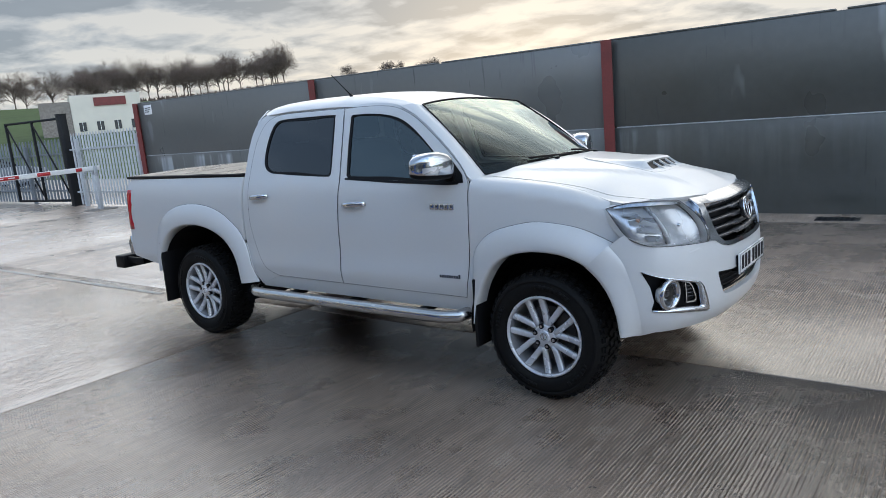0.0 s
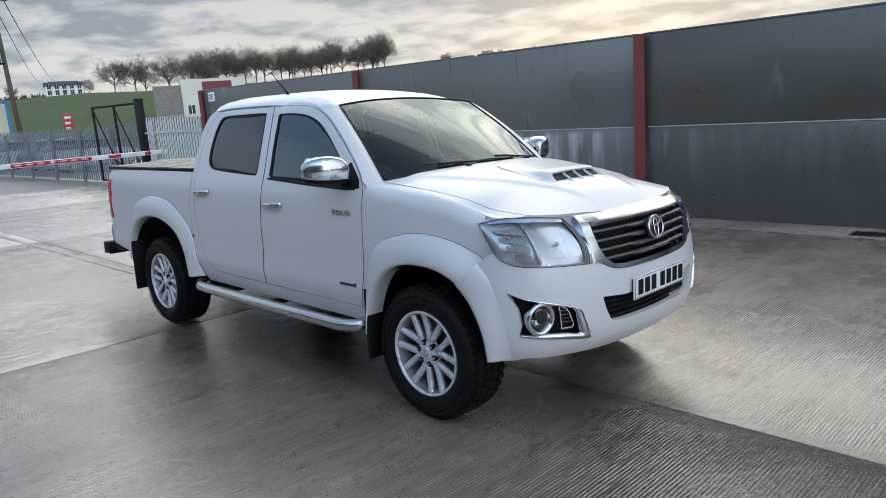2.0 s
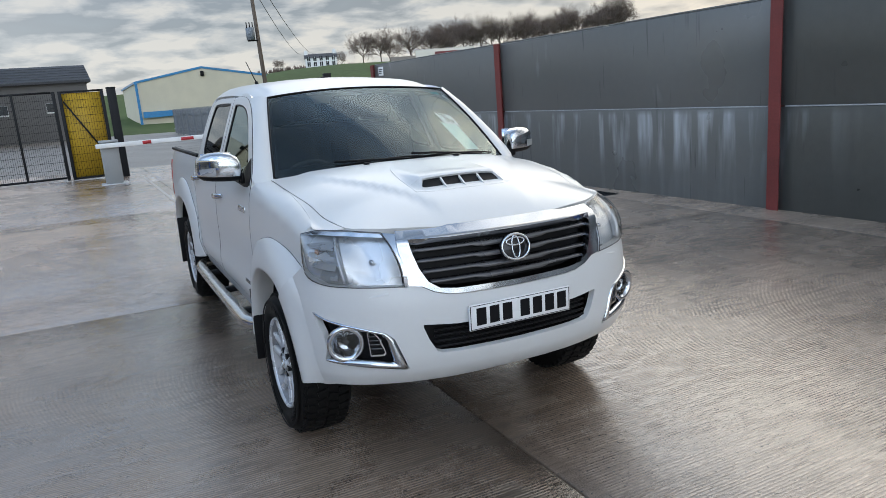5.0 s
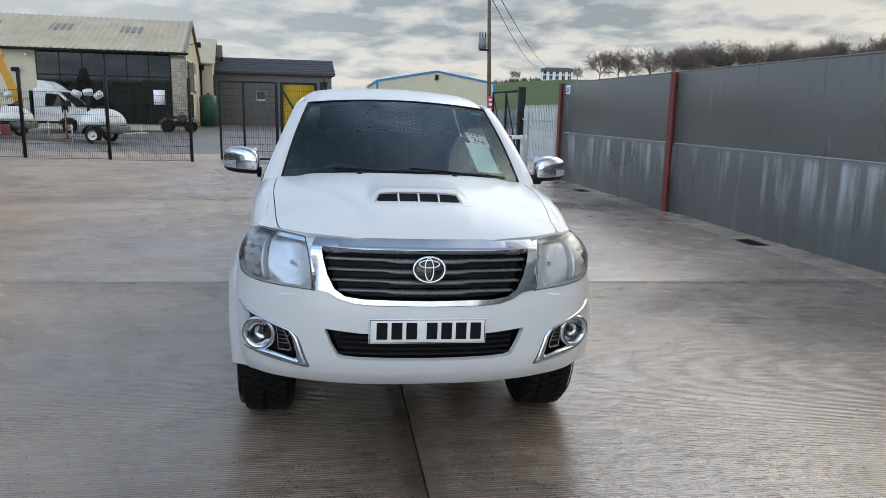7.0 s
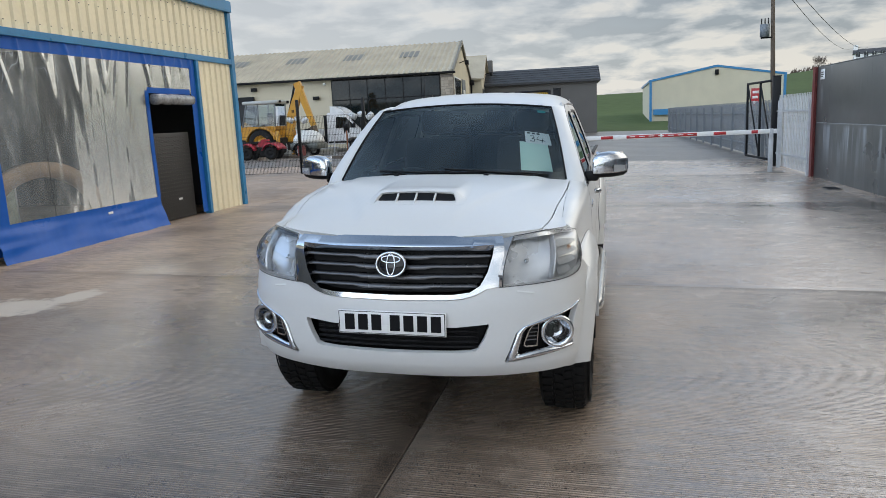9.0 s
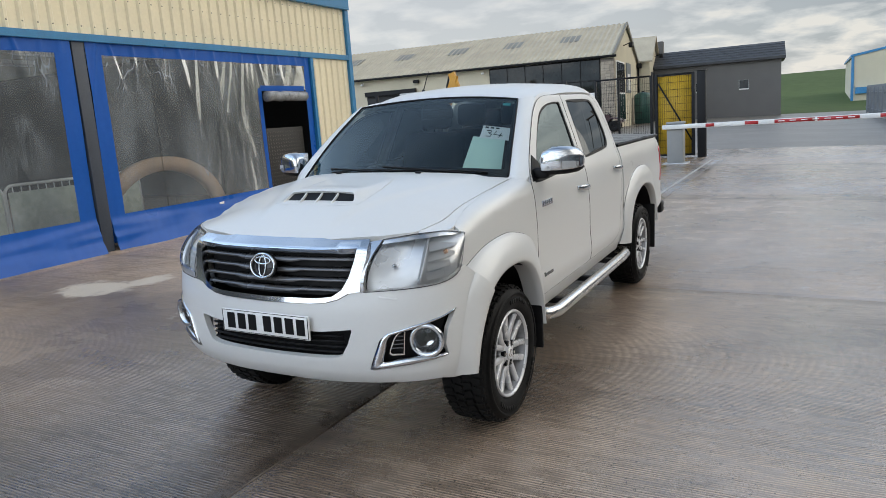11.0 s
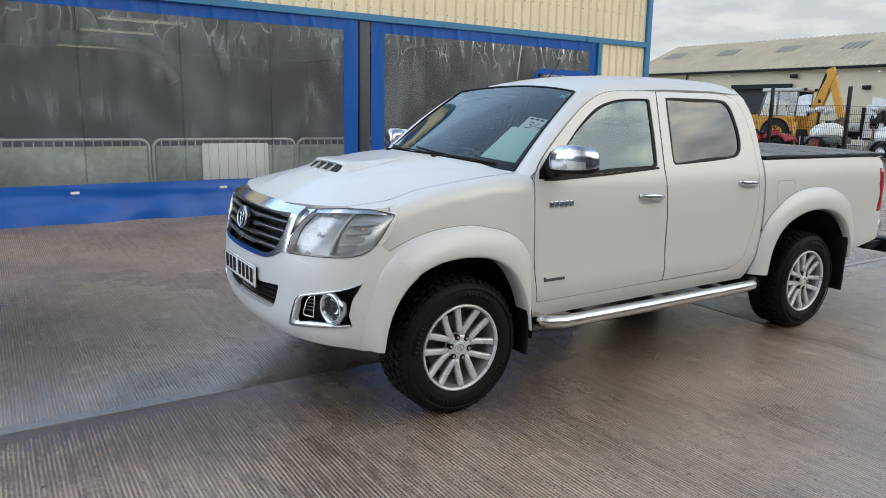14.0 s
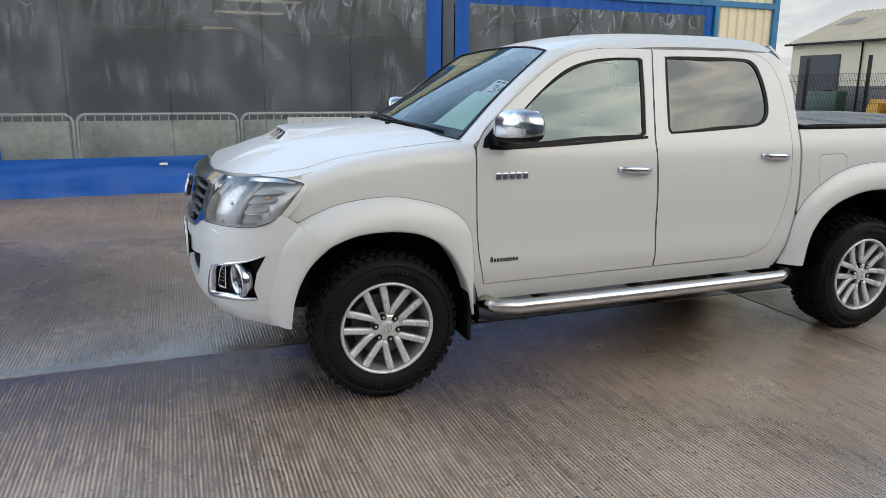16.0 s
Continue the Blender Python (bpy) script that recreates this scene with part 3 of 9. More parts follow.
def tube(bm, pts, r, seg=10, caps=True, closed=False):
    """A round bar along points; r may be a list."""
    pts = [Vector(p) for p in pts]
    rings, n0 = [], len(pts)
    ref = None
    for i, p in enumerate(pts):
        a, c = pts[(i - 1) % n0] if (i or closed) else p, pts[(i + 1) % n0] if (i < n0 - 1 or closed) else p
        d = (c - a).normalized()
        if ref is None:
            ref = d.orthogonal().normalized()
        u = (ref - d * ref.dot(d)).normalized()
        ref = u
        v = d.cross(u)
        rr = r[i] if isinstance(r, (list, tuple)) else r
        rings.append([bm.verts.new(p + (u * math.cos(t) + v * math.sin(t)) * rr) for t in (2 * math.pi * k / seg for k in range(seg))])
    pairs = list(zip(rings, rings[1:])) + ([(rings[-1], rings[0])] if closed else [])
    for a, c in pairs:
        for k in range(seg):
            bm.faces.new((a[k], a[(k + 1) % seg], c[(k + 1) % seg], c[k]))
    if caps and not closed:
        bm.faces.new(rings[0][::-1])
        bm.faces.new(rings[-1])
    return rings


def lathe(bm, prof, axis="y", seg=48, centre=(0, 0, 0)):
    """Turns a profile of (radius, along) about an axis."""
    rings = []
    cx, cy, cz = centre
    for rad, al in prof:
        ring = []
        for k in range(seg):
            t = 2 * math.pi * k / seg
            a, c = rad * math.cos(t), rad * math.sin(t)
            co = {"y": (a, al, c), "z": (a, c, al), "x": (al, a, c)}[axis]
            ring.append(bm.verts.new((co[0] + cx, co[1] + cy, co[2] + cz)))
        rings.append(ring)
    for a, c in zip(rings, rings[1:]):
        for k in range(seg):
            bm.faces.new((a[k], a[(k + 1) % seg], c[(k + 1) % seg], c[k]))
    bmesh.ops.recalc_face_normals(bm, faces=bm.faces)
    return rings


def grid_sheet(bm, nu, nv, f):
    vs = [[bm.verts.new(f(i / nu, j / nv)) for j in range(nv + 1)] for i in range(nu + 1)]
    for i in range(nu):
        for j in range(nv):
            bm.faces.new((vs[i][j], vs[i + 1][j], vs[i + 1][j + 1], vs[i][j + 1]))
    return vs


def loft(bm, rings, closed=True, caps=True):
    rows = [[bm.verts.new(p) for p in r] for r in rings]
    k = len(rows[0])
    for a, c in zip(rows, rows[1:]):
        for i in range(k if closed else k - 1):
            bm.faces.new((a[i], a[(i + 1) % k], c[(i + 1) % k], c[i]))
    if caps and closed:
        bm.faces.new(rows[0][::-1])
        bm.faces.new(rows[-1])
    return rows


SLOPE = 0.0175


def ground_z(y):
    return -SLOPE * max(-10.0, min(10.0, y))

# ---- ground ----
WALL_A = math.atan(0.0285)


def wall_y(x):
    return 5.96 + 0.0285 * x


def smooth01(v):
    v = max(0.0, min(1.0, v))
    return v * v * (3 - 2 * v)


def hill(x, y):
    """Land outside the yard: flat, then rising to a ridge behind the wall's far end."""
    ridge = 8 + 5.0 * smooth01(y / 90) + 6.5 * smooth01((y - 110) / 150) - 3 * smooth01(-y / 120)
    away = math.hypot(min(0.0, x + 62), max(0.0, y - 25) * 0.75)
    up = smooth01(away / 200)
    return ridge * up + noise.noise((x * 0.02, y * 0.02, 0)) * 1.2 * up


def build_ground():
    xs = [-1500, -900, -600, -420] + list(range(-340, -60, 14)) + [-60, -52, -44, -36, -28, -22, -18, -14, -10, -5, 0, 5, 10, 15, 20, 30, 60, 150, 400, 1200]
    ys = [-1500, -700, -350, -200, -120, -80, -55, -40, -30, -24, -18, -14, -10, -6, -3, 0, 3, 6, 10, 14, 18, 25] + list(range(35, 420, 16)) + [500, 700, 1100, 1600]
    bm = bmesh.new()
    vs = [[bm.verts.new((x, y, ground_z(y) - 0.06 + hill(x, y))) for y in ys] for x in xs]
    for i in range(len(xs) - 1):
        for j in range(len(ys) - 1):
            bm.faces.new((vs[i][j], vs[i + 1][j], vs[i + 1][j + 1], vs[i][j + 1]))
    tagged(part("ground", bm, M["grass"]), "green winter pasture rising to a low ridge", "ground", kind="structure")
    # the tarmac yard beyond the fence and the lane
    bm = bmesh.new()
    rows = [-62, -52, -44, -36, -28, -17.6]
    cols = [-60, -40, -30, -20, -14, -10, -6, -3, 0, 3, 5.2, 9, 13]
    vs = [[bm.verts.new((x, y, ground_z(y) - 0.02)) for y in cols] for x in rows]
    for i in range(len(rows) - 1):
        for j in range(len(cols) - 1):
            bm.faces.new((vs[i][j], vs[i + 1][j], vs[i + 1][j + 1], vs[i][j + 1]))
    tagged(part("road", bm, M["forecourt"], smooth=False), "damp grey-brown hard surface of the neighbouring forecourt", "road", kind="structure")


XJ = [-20.9, -15.2, -9.4, -2.87, 3.13, 9.13, 15.1, 21.0]
YJ = [-20.0, -14.0, -10.0, -6.0, 0.0, 5.30, 6.5]


def build_yard():
    bm = bmesh.new()
    vs = [[bm.verts.new((x, y, ground_z(y) - 0.018)) for y in YJ] for x in XJ]
    for i in range(len(XJ) - 1):
        for j in range(len(YJ) - 1):
            bm.faces.new((vs[i][j], vs[i + 1][j], vs[i + 1][j + 1], vs[i][j + 1]))
    base = tagged(part("pavement", bm, M["joint"], smooth=False), "wet brushed concrete yard with dark joints", "yard", kind="structure")
    g = 0.005
    for i in range(len(XJ) - 1):
        for j in range(len(YJ) - 1):
            bm = bmesh.new()
            x0, x1, y0, y1 = XJ[i] + 0.004, XJ[i + 1] - 0.004, YJ[j] + g, YJ[j + 1] - g
            top = [bm.verts.new((x, y, ground_z(y))) for x, y in ((x0, y0), (x1, y0), (x1, y1), (x0, y1))]
            low = [bm.verts.new((x, y, ground_z(y) - 0.03)) for x, y in ((x0, y0), (x1, y0), (x1, y1), (x0, y1))]
            bm.faces.new(top)
            bm.faces.new(low[::-1])
            for k in range(4):
                bm.faces.new((top[k], low[k], low[(k + 1) % 4], top[(k + 1) % 4]))
            bmesh.ops.bevel(bm, geom=[e for e in bm.edges if e.verts[0] in top and e.verts[1] in top], offset=0.005, segments=2, profile=0.5, affect="EDGES")
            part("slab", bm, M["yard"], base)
    # pale sealant run along the far joint
    bm = bmesh.new()
    for k in range(24):
        x = -4.9 - 0.5 * k
        w = 0.030 + 0.008 * noise.noise((k * 0.7, 0, 4))
        yc = -0.16 - 0.006 * (-x - 4.9)
        q = [(x, yc - w), (x - 0.502, yc - 0.003 - w), (x - 0.502, yc - 0.003 + w), (x, yc + w)]
        bm.faces.new([bm.verts.new((a, c, ground_z(c) + 0.004)) for a, c in q][::-1])
    part("sealant", bm, M["sealant"], base, "pale sealant line")


def drain(x, y):
    d = thing("drain_grate", (x, y, ground_z(y) + 0.002), "rusty cast-iron gully grate set in wet concrete", "drain grate", "gully grates by the wall", rz=math.degrees(WALL_A))
    bm = bmesh.new()
    box(bm, -0.24, 0.24, -0.13, 0.13, -0.008, 0.002)
    part("frame", bm, M["joint"], d)
    for k in range(7):
        bm = bmesh.new()
        box(bm, -0.21 + k * 0.06, -0.18 + k * 0.06, -0.11, 0.11, 0.0025, 0.010, 0.002)
        part("bar", bm, M["black_metal"], d)


def build_wall():
    """Precast panels two high between red steel posts."""
    w = tagged(new("wall_yard"), "tall grey precast concrete panel wall with lime streaks", "wall", kind="structure")
    posts = [-14.38 + 5.96 * k for k in range(6)]
    ca = math.cos(WALL_A)
    for k in range(5):
        for row in range(2):
            x0, x1 = posts[k] + 0.02, posts[k + 1] - 0.02
            zb = -0.12 if row == 0 else 1.152
            zt = 1.14 if row == 0 else 2.385
            bm = bmesh.new()
            box(bm, 0, (x1 - x0) / ca, 0.0, 0.14, zb, zt, 0.012)
            bmesh.ops.transform(bm, matrix=Matrix.Rotation(WALL_A, 4, "Z"), verts=bm.verts)
            bmesh.ops.transform(bm, matrix=Matrix.Translation((x0, wall_y(x0), 0)), verts=bm.verts)
            part("panel", bm, M["panel"], w)
        # raised cap pieces with a gap at mid panel
        bm = bmesh.new()
        for a, c in ((0.03, 2.9), (3.02, 5.9)):
            box(bm, a, c, 0.01, 0.13, 2.386, 2.412, 0.006)
        bmesh.ops.transform(bm, matrix=Matrix.Translation((posts[k], wall_y(posts[k]), 0)) @ Matrix.Rotation(WALL_A, 4, "Z"), verts=bm.verts)
        part("coping", bm, M["panel"], w)
        bm = bmesh.new()
        box(bm, 0.09, 5.87, -0.004, 0.03, 1.138, 1.154, 0.003)
        bmesh.ops.transform(bm, matrix=Matrix.Translation((posts[k], wall_y(posts[k]), 0)) @ Matrix.Rotation(WALL_A, 4, "Z"), verts=bm.verts)
        part("mortar_bead", bm, M["lime"], w)
    for k, x in enumerate(posts):
        bm = bmesh.new()
        box(bm, -0.08, 0.08, -0.075, -0.060, -0.14, 2.40, 0.002)
        box(bm, -0.008, 0.008, -0.060, 0.16, -0.14, 2.40)
        box(bm, -0.08, 0.08, 0.160, 0.175, -0.14, 2.40, 0.002)
        p = part("wall_post", bm, M["red_post"], None, smooth=False)
        p.matrix_world = Matrix.Translation((x, wall_y(x), 0)) @ Matrix.Rotation(WALL_A, 4, "Z")
        tagged(p, "red painted steel H-post between concrete wall panels", "post", "wall posts")
    s = thing("wall_sign", (-13.95, wall_y(-13.95) - 0.004, 2.22), "small white notice screwed to the concrete wall", "sign", rz=math.degrees(WALL_A))
    bm = bmesh.new()
    box(bm, -0.15, 0.15, -0.006, 0.0, -0.11, 0.11, 0.002)
    part("plate", bm, M["white_plastic"], s)
    for k in range(3):
        bm = bmesh.new()
        box(bm, -0.11, 0.11 - 0.03 * k, -0.009, -0.0062, 0.035 - 0.045 * k, 0.055 - 0.045 * k)
        part("bar", bm, M["ink"], s)


build_ground()
build_yard()
for dx in (0.56, -5.15, -11.6):
    drain(dx, wall_y(dx) - 0.42)
build_wall()

# ---- gate end ----


def palisade(name, x0, y0, x1, y1, h, material, label, step=0.125, pale=0.075):
    f = tagged(new(name), label, "fence", kind="")
    L = math.hypot(x1 - x0, y1 - y0)
    a = math.atan2(y1 - y0, x1 - x0)
    f.matrix_world = Matrix.Translation((x0, y0, ground_z((y0 + y1) / 2))) @ Matrix.Rotation(a, 4, "Z")
    bm = bmesh.new()
    w = pale / 2
    rows = [(-w, 0.0), (-w * 0.4, -0.018), (w * 0.4, -0.018), (w, 0.0)]
    for z0, z1, s in ((0.03, h - 0.1, 1.0),):
        lo = [bm.verts.new((x, y, z0)) for x, y in rows]
        hi = [bm.verts.new((x, y, z1)) for x, y in rows]
        for k in range(3):
            bm.faces.new((lo[k], lo[k + 1], hi[k + 1], hi[k]))
        tip = [bm.verts.new((x * 0.3, y, h)) for x, y in rows]
        for k in range(3):
            bm.faces.new((hi[k], hi[k + 1], tip[k + 1], tip[k]))
    proto = None
    cnt = int(L / step)
    for k in range(cnt):
        if proto is None:
            proto = part("pale", bm, material, f, smooth=False)
            proto.location = (step * 0.5, 0, 0)
        else:
            o = new("pale", proto.data)
            o.parent = f
            o.location = (step * (k + 0.5), 0, 0)
    for z in (0.35, h - 0.45):
        bm = bmesh.new()
        box(bm, 0, L, 0.002, 0.045, z, z + 0.045)
        part("rail", bm, material, f, smooth=False)
    k = 0
    while k <= L + 0.01:
        bm = bmesh.new()
        box(bm, k - 0.04, k + 0.04, 0.046, 0.13, -0.1, h - 0.15)
        part("post", bm, material, f, smooth=False)
        k += 2.75
    return f


def gate_leaf():
    g = thing("metal_gate", (-17.95, 5.38, ground_z(5.4)), "tall black steel yard gate standing open against a fence", "gate")
    w, h = 2.75, 2.40
    for nm, a in (("frame", (0, 0.06)), ("frame", (w - 0.06, w)), ("frame", (w * 0.5 - 0.03, w * 0.5 + 0.03))):
        bm = bmesh.new()
        box(bm, -a[1], -a[0], -0.03, 0.03, 0.12, h, 0.004)
        part("frame", bm, M["black_metal"], g)
    for z in (0.12, h - 0.06):
        bm = bmesh.new()
        box(bm, -w + 0.06, -0.06, -0.028, 0.028, z, z + 0.06)
        part("rail", bm, M["black_metal"], g)
    bm = bmesh.new()
    tube(bm, [(-0.05, 0.0, 0.2), (-w * 0.5, 0, h - 0.08)], 0.025, 6)
    part("brace", bm, M["black_metal"], g)
    bm = bmesh.new()
    tube(bm, [(-w * 0.5, 0, 0.2), (-w + 0.05, 0, h - 0.08)], 0.025, 6)
    part("brace", bm, M["black_metal"], g)
    g.matrix_world = g.matrix_world @ pose(0, 0, 0, 0, 0, 5.5)
    p = thing("gate_post", (-17.9, 5.40, ground_z(5.4)), "thick black steel gate post in concrete", "post", "gate posts")
    bm = bmesh.new()
    box(bm, -0.10, 0.10, -0.10, 0.10, -0.1, 2.46, 0.01)
    part("post", bm, M["black_metal"], p)
    bm = bmesh.new()
    box(bm, -0.11, 0.11, -0.11, 0.11, 2.46, 2.49, 0.008)
    part("cap", bm, M["black_metal"], p)


def barrier():
    b = thing("traffic_barrier", (-15.75, -0.98, ground_z(-1)), "lowered red and white traffic barrier with a grey motor cabinet", "barrier")
    bm = bmesh.new()
    box(bm, -0.16, 0.16, -0.20, 0.20, 0.02, 1.0, 0.02)
    part("cabinet", bm, M["cabinet_grey"], b, "grey steel motor cabinet")
    bm = bmesh.new()
    box(bm, -0.18, 0.18, -0.22, 0.22, 1.0, 1.06, 0.02)
    part("lid", bm, M["cabinet_grey"], b)
    bm = bmesh.new()
    box(bm, -0.28, 0.28, -0.30, 0.30, -0.02, 0.02, 0.005)
    part("base_plate", bm, M["galv"], b)
    bm = bmesh.new()
    box(bm, 0.17, 0.24, -0.30, 5.95, 0.88, 0.99, 0.012)
    arm = part("arm", bm, M["white_plastic"], b, "white aluminium barrier arm")
    for y0, y1 in ((0.75, 0.95), (1.65, 1.95), (2.3, 3.15), (3.2, 4.05), (4.45, 4.75), (5.35, 5.5)):
        bm = bmesh.new()
        box(bm, 0.166, 0.245, y0, y1, 0.895, 0.975)
        part("red_band", bm, M["red"], arm)
    for k in range(7):
        bm = bmesh.new()
        box(bm, 0.2455, 0.247, 2.38 + k * 0.24, 2.52 + k * 0.24, 0.925, 0.948)
        part("lettering_bar", bm, M["white_plastic"], arm)
    r = thing("barrier_rest", (-15.56, 4.84, ground_z(4.8)), "grey steel fork post holding the barrier arm", "post")
    bm = bmesh.new()
    box(bm, -0.05, 0.05, -0.05, 0.05, 0.02, 0.86, 0.006)
    part("post", bm, M["galv"], r)
    bm = bmesh.new()
    for s in (-1, 1):
        box(bm, -0.02 + 0.06 * s, 0.02 + 0.06 * s, -0.04, 0.04, 0.861, 1.10, 0.004)
    part("fork", bm, M["galv"], r)
    bm = bmesh.new()
    box(bm, -0.35, 0.25, -0.30, 0.30, -0.03, 0.018, 0.008)
    part("base_plate", bm, M["stone"], r)


def mesh_panel(parent, x, y0, y1, z0, z1, material=None, sx=0.05, sz=0.2):
    """Welded wire mesh as one sheet of thin wires in the plane x."""
    bm = bmesh.new()
    y = y0
    while y <= y1 + 1e-6:
        box(bm, x - 0.003, x + 0.003, y - 0.003, y + 0.003, z0, z1)
        y += sx
    z = z0
    while z <= z1 + 1e-6:
        box(bm, x + 0.0032, x + 0.008, y0, y1, z - 0.004, z + 0.004)
        z += sz
    o = part("wire_mesh", bm, material or M["black_metal"], parent, smooth=False)
    o["kind"] = "stuff"
    return o


def mesh_fence():
    f = thing("mesh_fence", (-17.3, 0, 0), "black welded-mesh security fence along the forecourt", "fence")
    ys = [-19.6, -17.4, -15.2, -13.0, -10.9, -8.75, -6.55, -4.35]
    for y in ys:
        bm = bmesh.new()
        box(bm, -0.04, 0.04, y - 0.04, y + 0.04, ground_z(y) - 0.05, ground_z(y) + 2.32, 0.005)
        part("post", bm, M["black_metal"], f)
    for a, c in zip(ys, ys[1:]):
        mesh_panel(f, 0.05, a, c, ground_z(c) + 0.03, ground_z(c) + 1.83)
    g = thing("mesh_gate", (-17.9, 0, 0), "black mesh gate leaf with yellow sheeting, standing shut", "gate")
    for y in (-3.62, -2.95):
        bm = bmesh.new()
        box(bm, -0.03, 0.03, y - 0.03, y + 0.03, 0.1, 2.36, 0.004)
        part("frame", bm, M["black_metal"], g)
    for z in (0.1, 2.32):
        bm = bmesh.new()
        box(bm, -0.025, 0.025, -3.59, -2.05, z, z + 0.05)
        part("rail", bm, M["black_metal"], g)
    mesh_panel(g, 0.0, -3.6, -2.0, 0.15, 2.3)
    y2 = thing("yellow_gate", (-17.85, 0, 0), "steel gate leaf covered with yellow plastic sheeting", "gate")
    for y in (-2.0, -1.86, -0.86):
        bm = bmesh.new()
        box(bm, -0.045, 0.045, y - 0.04, y + 0.04, 0.06, 2.36, 0.004)
        part("frame", bm, M["black_metal"], y2)
    bm = bmesh.new()
    box(bm, -0.012, -0.004, -1.82, -0.90, 0.1, 2.30)
    part("sheeting", bm, M["yellow"], y2, "faded yellow plastic sheet")
    for z in (0.06, 2.31):
        bm = bmesh.new()
        box(bm, -0.03, 0.03, -1.82, -0.90, z, z + 0.05)
        part("rail", bm, M["black_metal"], y2)
    mesh_panel(y2, 0.012, -1.82, -0.9, 0.12, 2.3, sx=0.06)
    bm = bmesh.new()
    tube(bm, [(0.035, -1.8, 2.1), (0.035, -0.9, 0.5)], 0.022, 6)
    part("brace", bm, M["black_metal"], y2)
    p = thing("gate_post", (-17.82, -0.63, 0), "thick black steel gate post in concrete", "post", "gate posts")
    bm = bmesh.new()
    box(bm, -0.11, 0.11, -0.11, 0.11, -0.05, 2.36, 0.01)
    part("post", bm, M["black_metal"], p)
    bm = bmesh.new()
    box(bm, -0.12, 0.12, -0.12, 0.12, 2.36, 2.39, 0.008)
    part("cap", bm, M["black_metal"], p)


palisade("palisade_fence", -14.5, 5.55, -17.75, 5.44, 1.95, M["galv"], "galvanised palisade fence of pointed steel pales", step=0.14, pale=0.09)
palisade("roadside_fence", -18.1, 5.75, -56.0, 5.15, 1.85, M["greyblue"], "blue-grey steel palisade fence along the lane", step=0.20, pale=0.13)
gate_leaf()
barrier()
mesh_fence()

# ---- wash bay building ----
BAY_A = math.atan(0.018)


def ribbed(bm, u0, u1, z0, z1, y=0.0, step=0.20, depth=0.030):
    """Trapezoid-ribbed sheet along u, facing +y."""
    us = []
    u = u0
    while u < u1 - 1e-6:
        for a, d in ((0.0, 0), (0.115, 0), (0.14, depth), (0.175, depth)):
            if u + a < u1:
                us.append((u + a, d))
        u += step
    us.append((u1, 0))
    lo = [bm.verts.new((p, y + d, z0)) for p, d in us]
    hi = [bm.verts.new((p, y + d, z1)) for p, d in us]
    for k in range(len(us) - 1):
        bm.faces.new((lo[k], lo[k + 1], hi[k + 1], hi[k]))


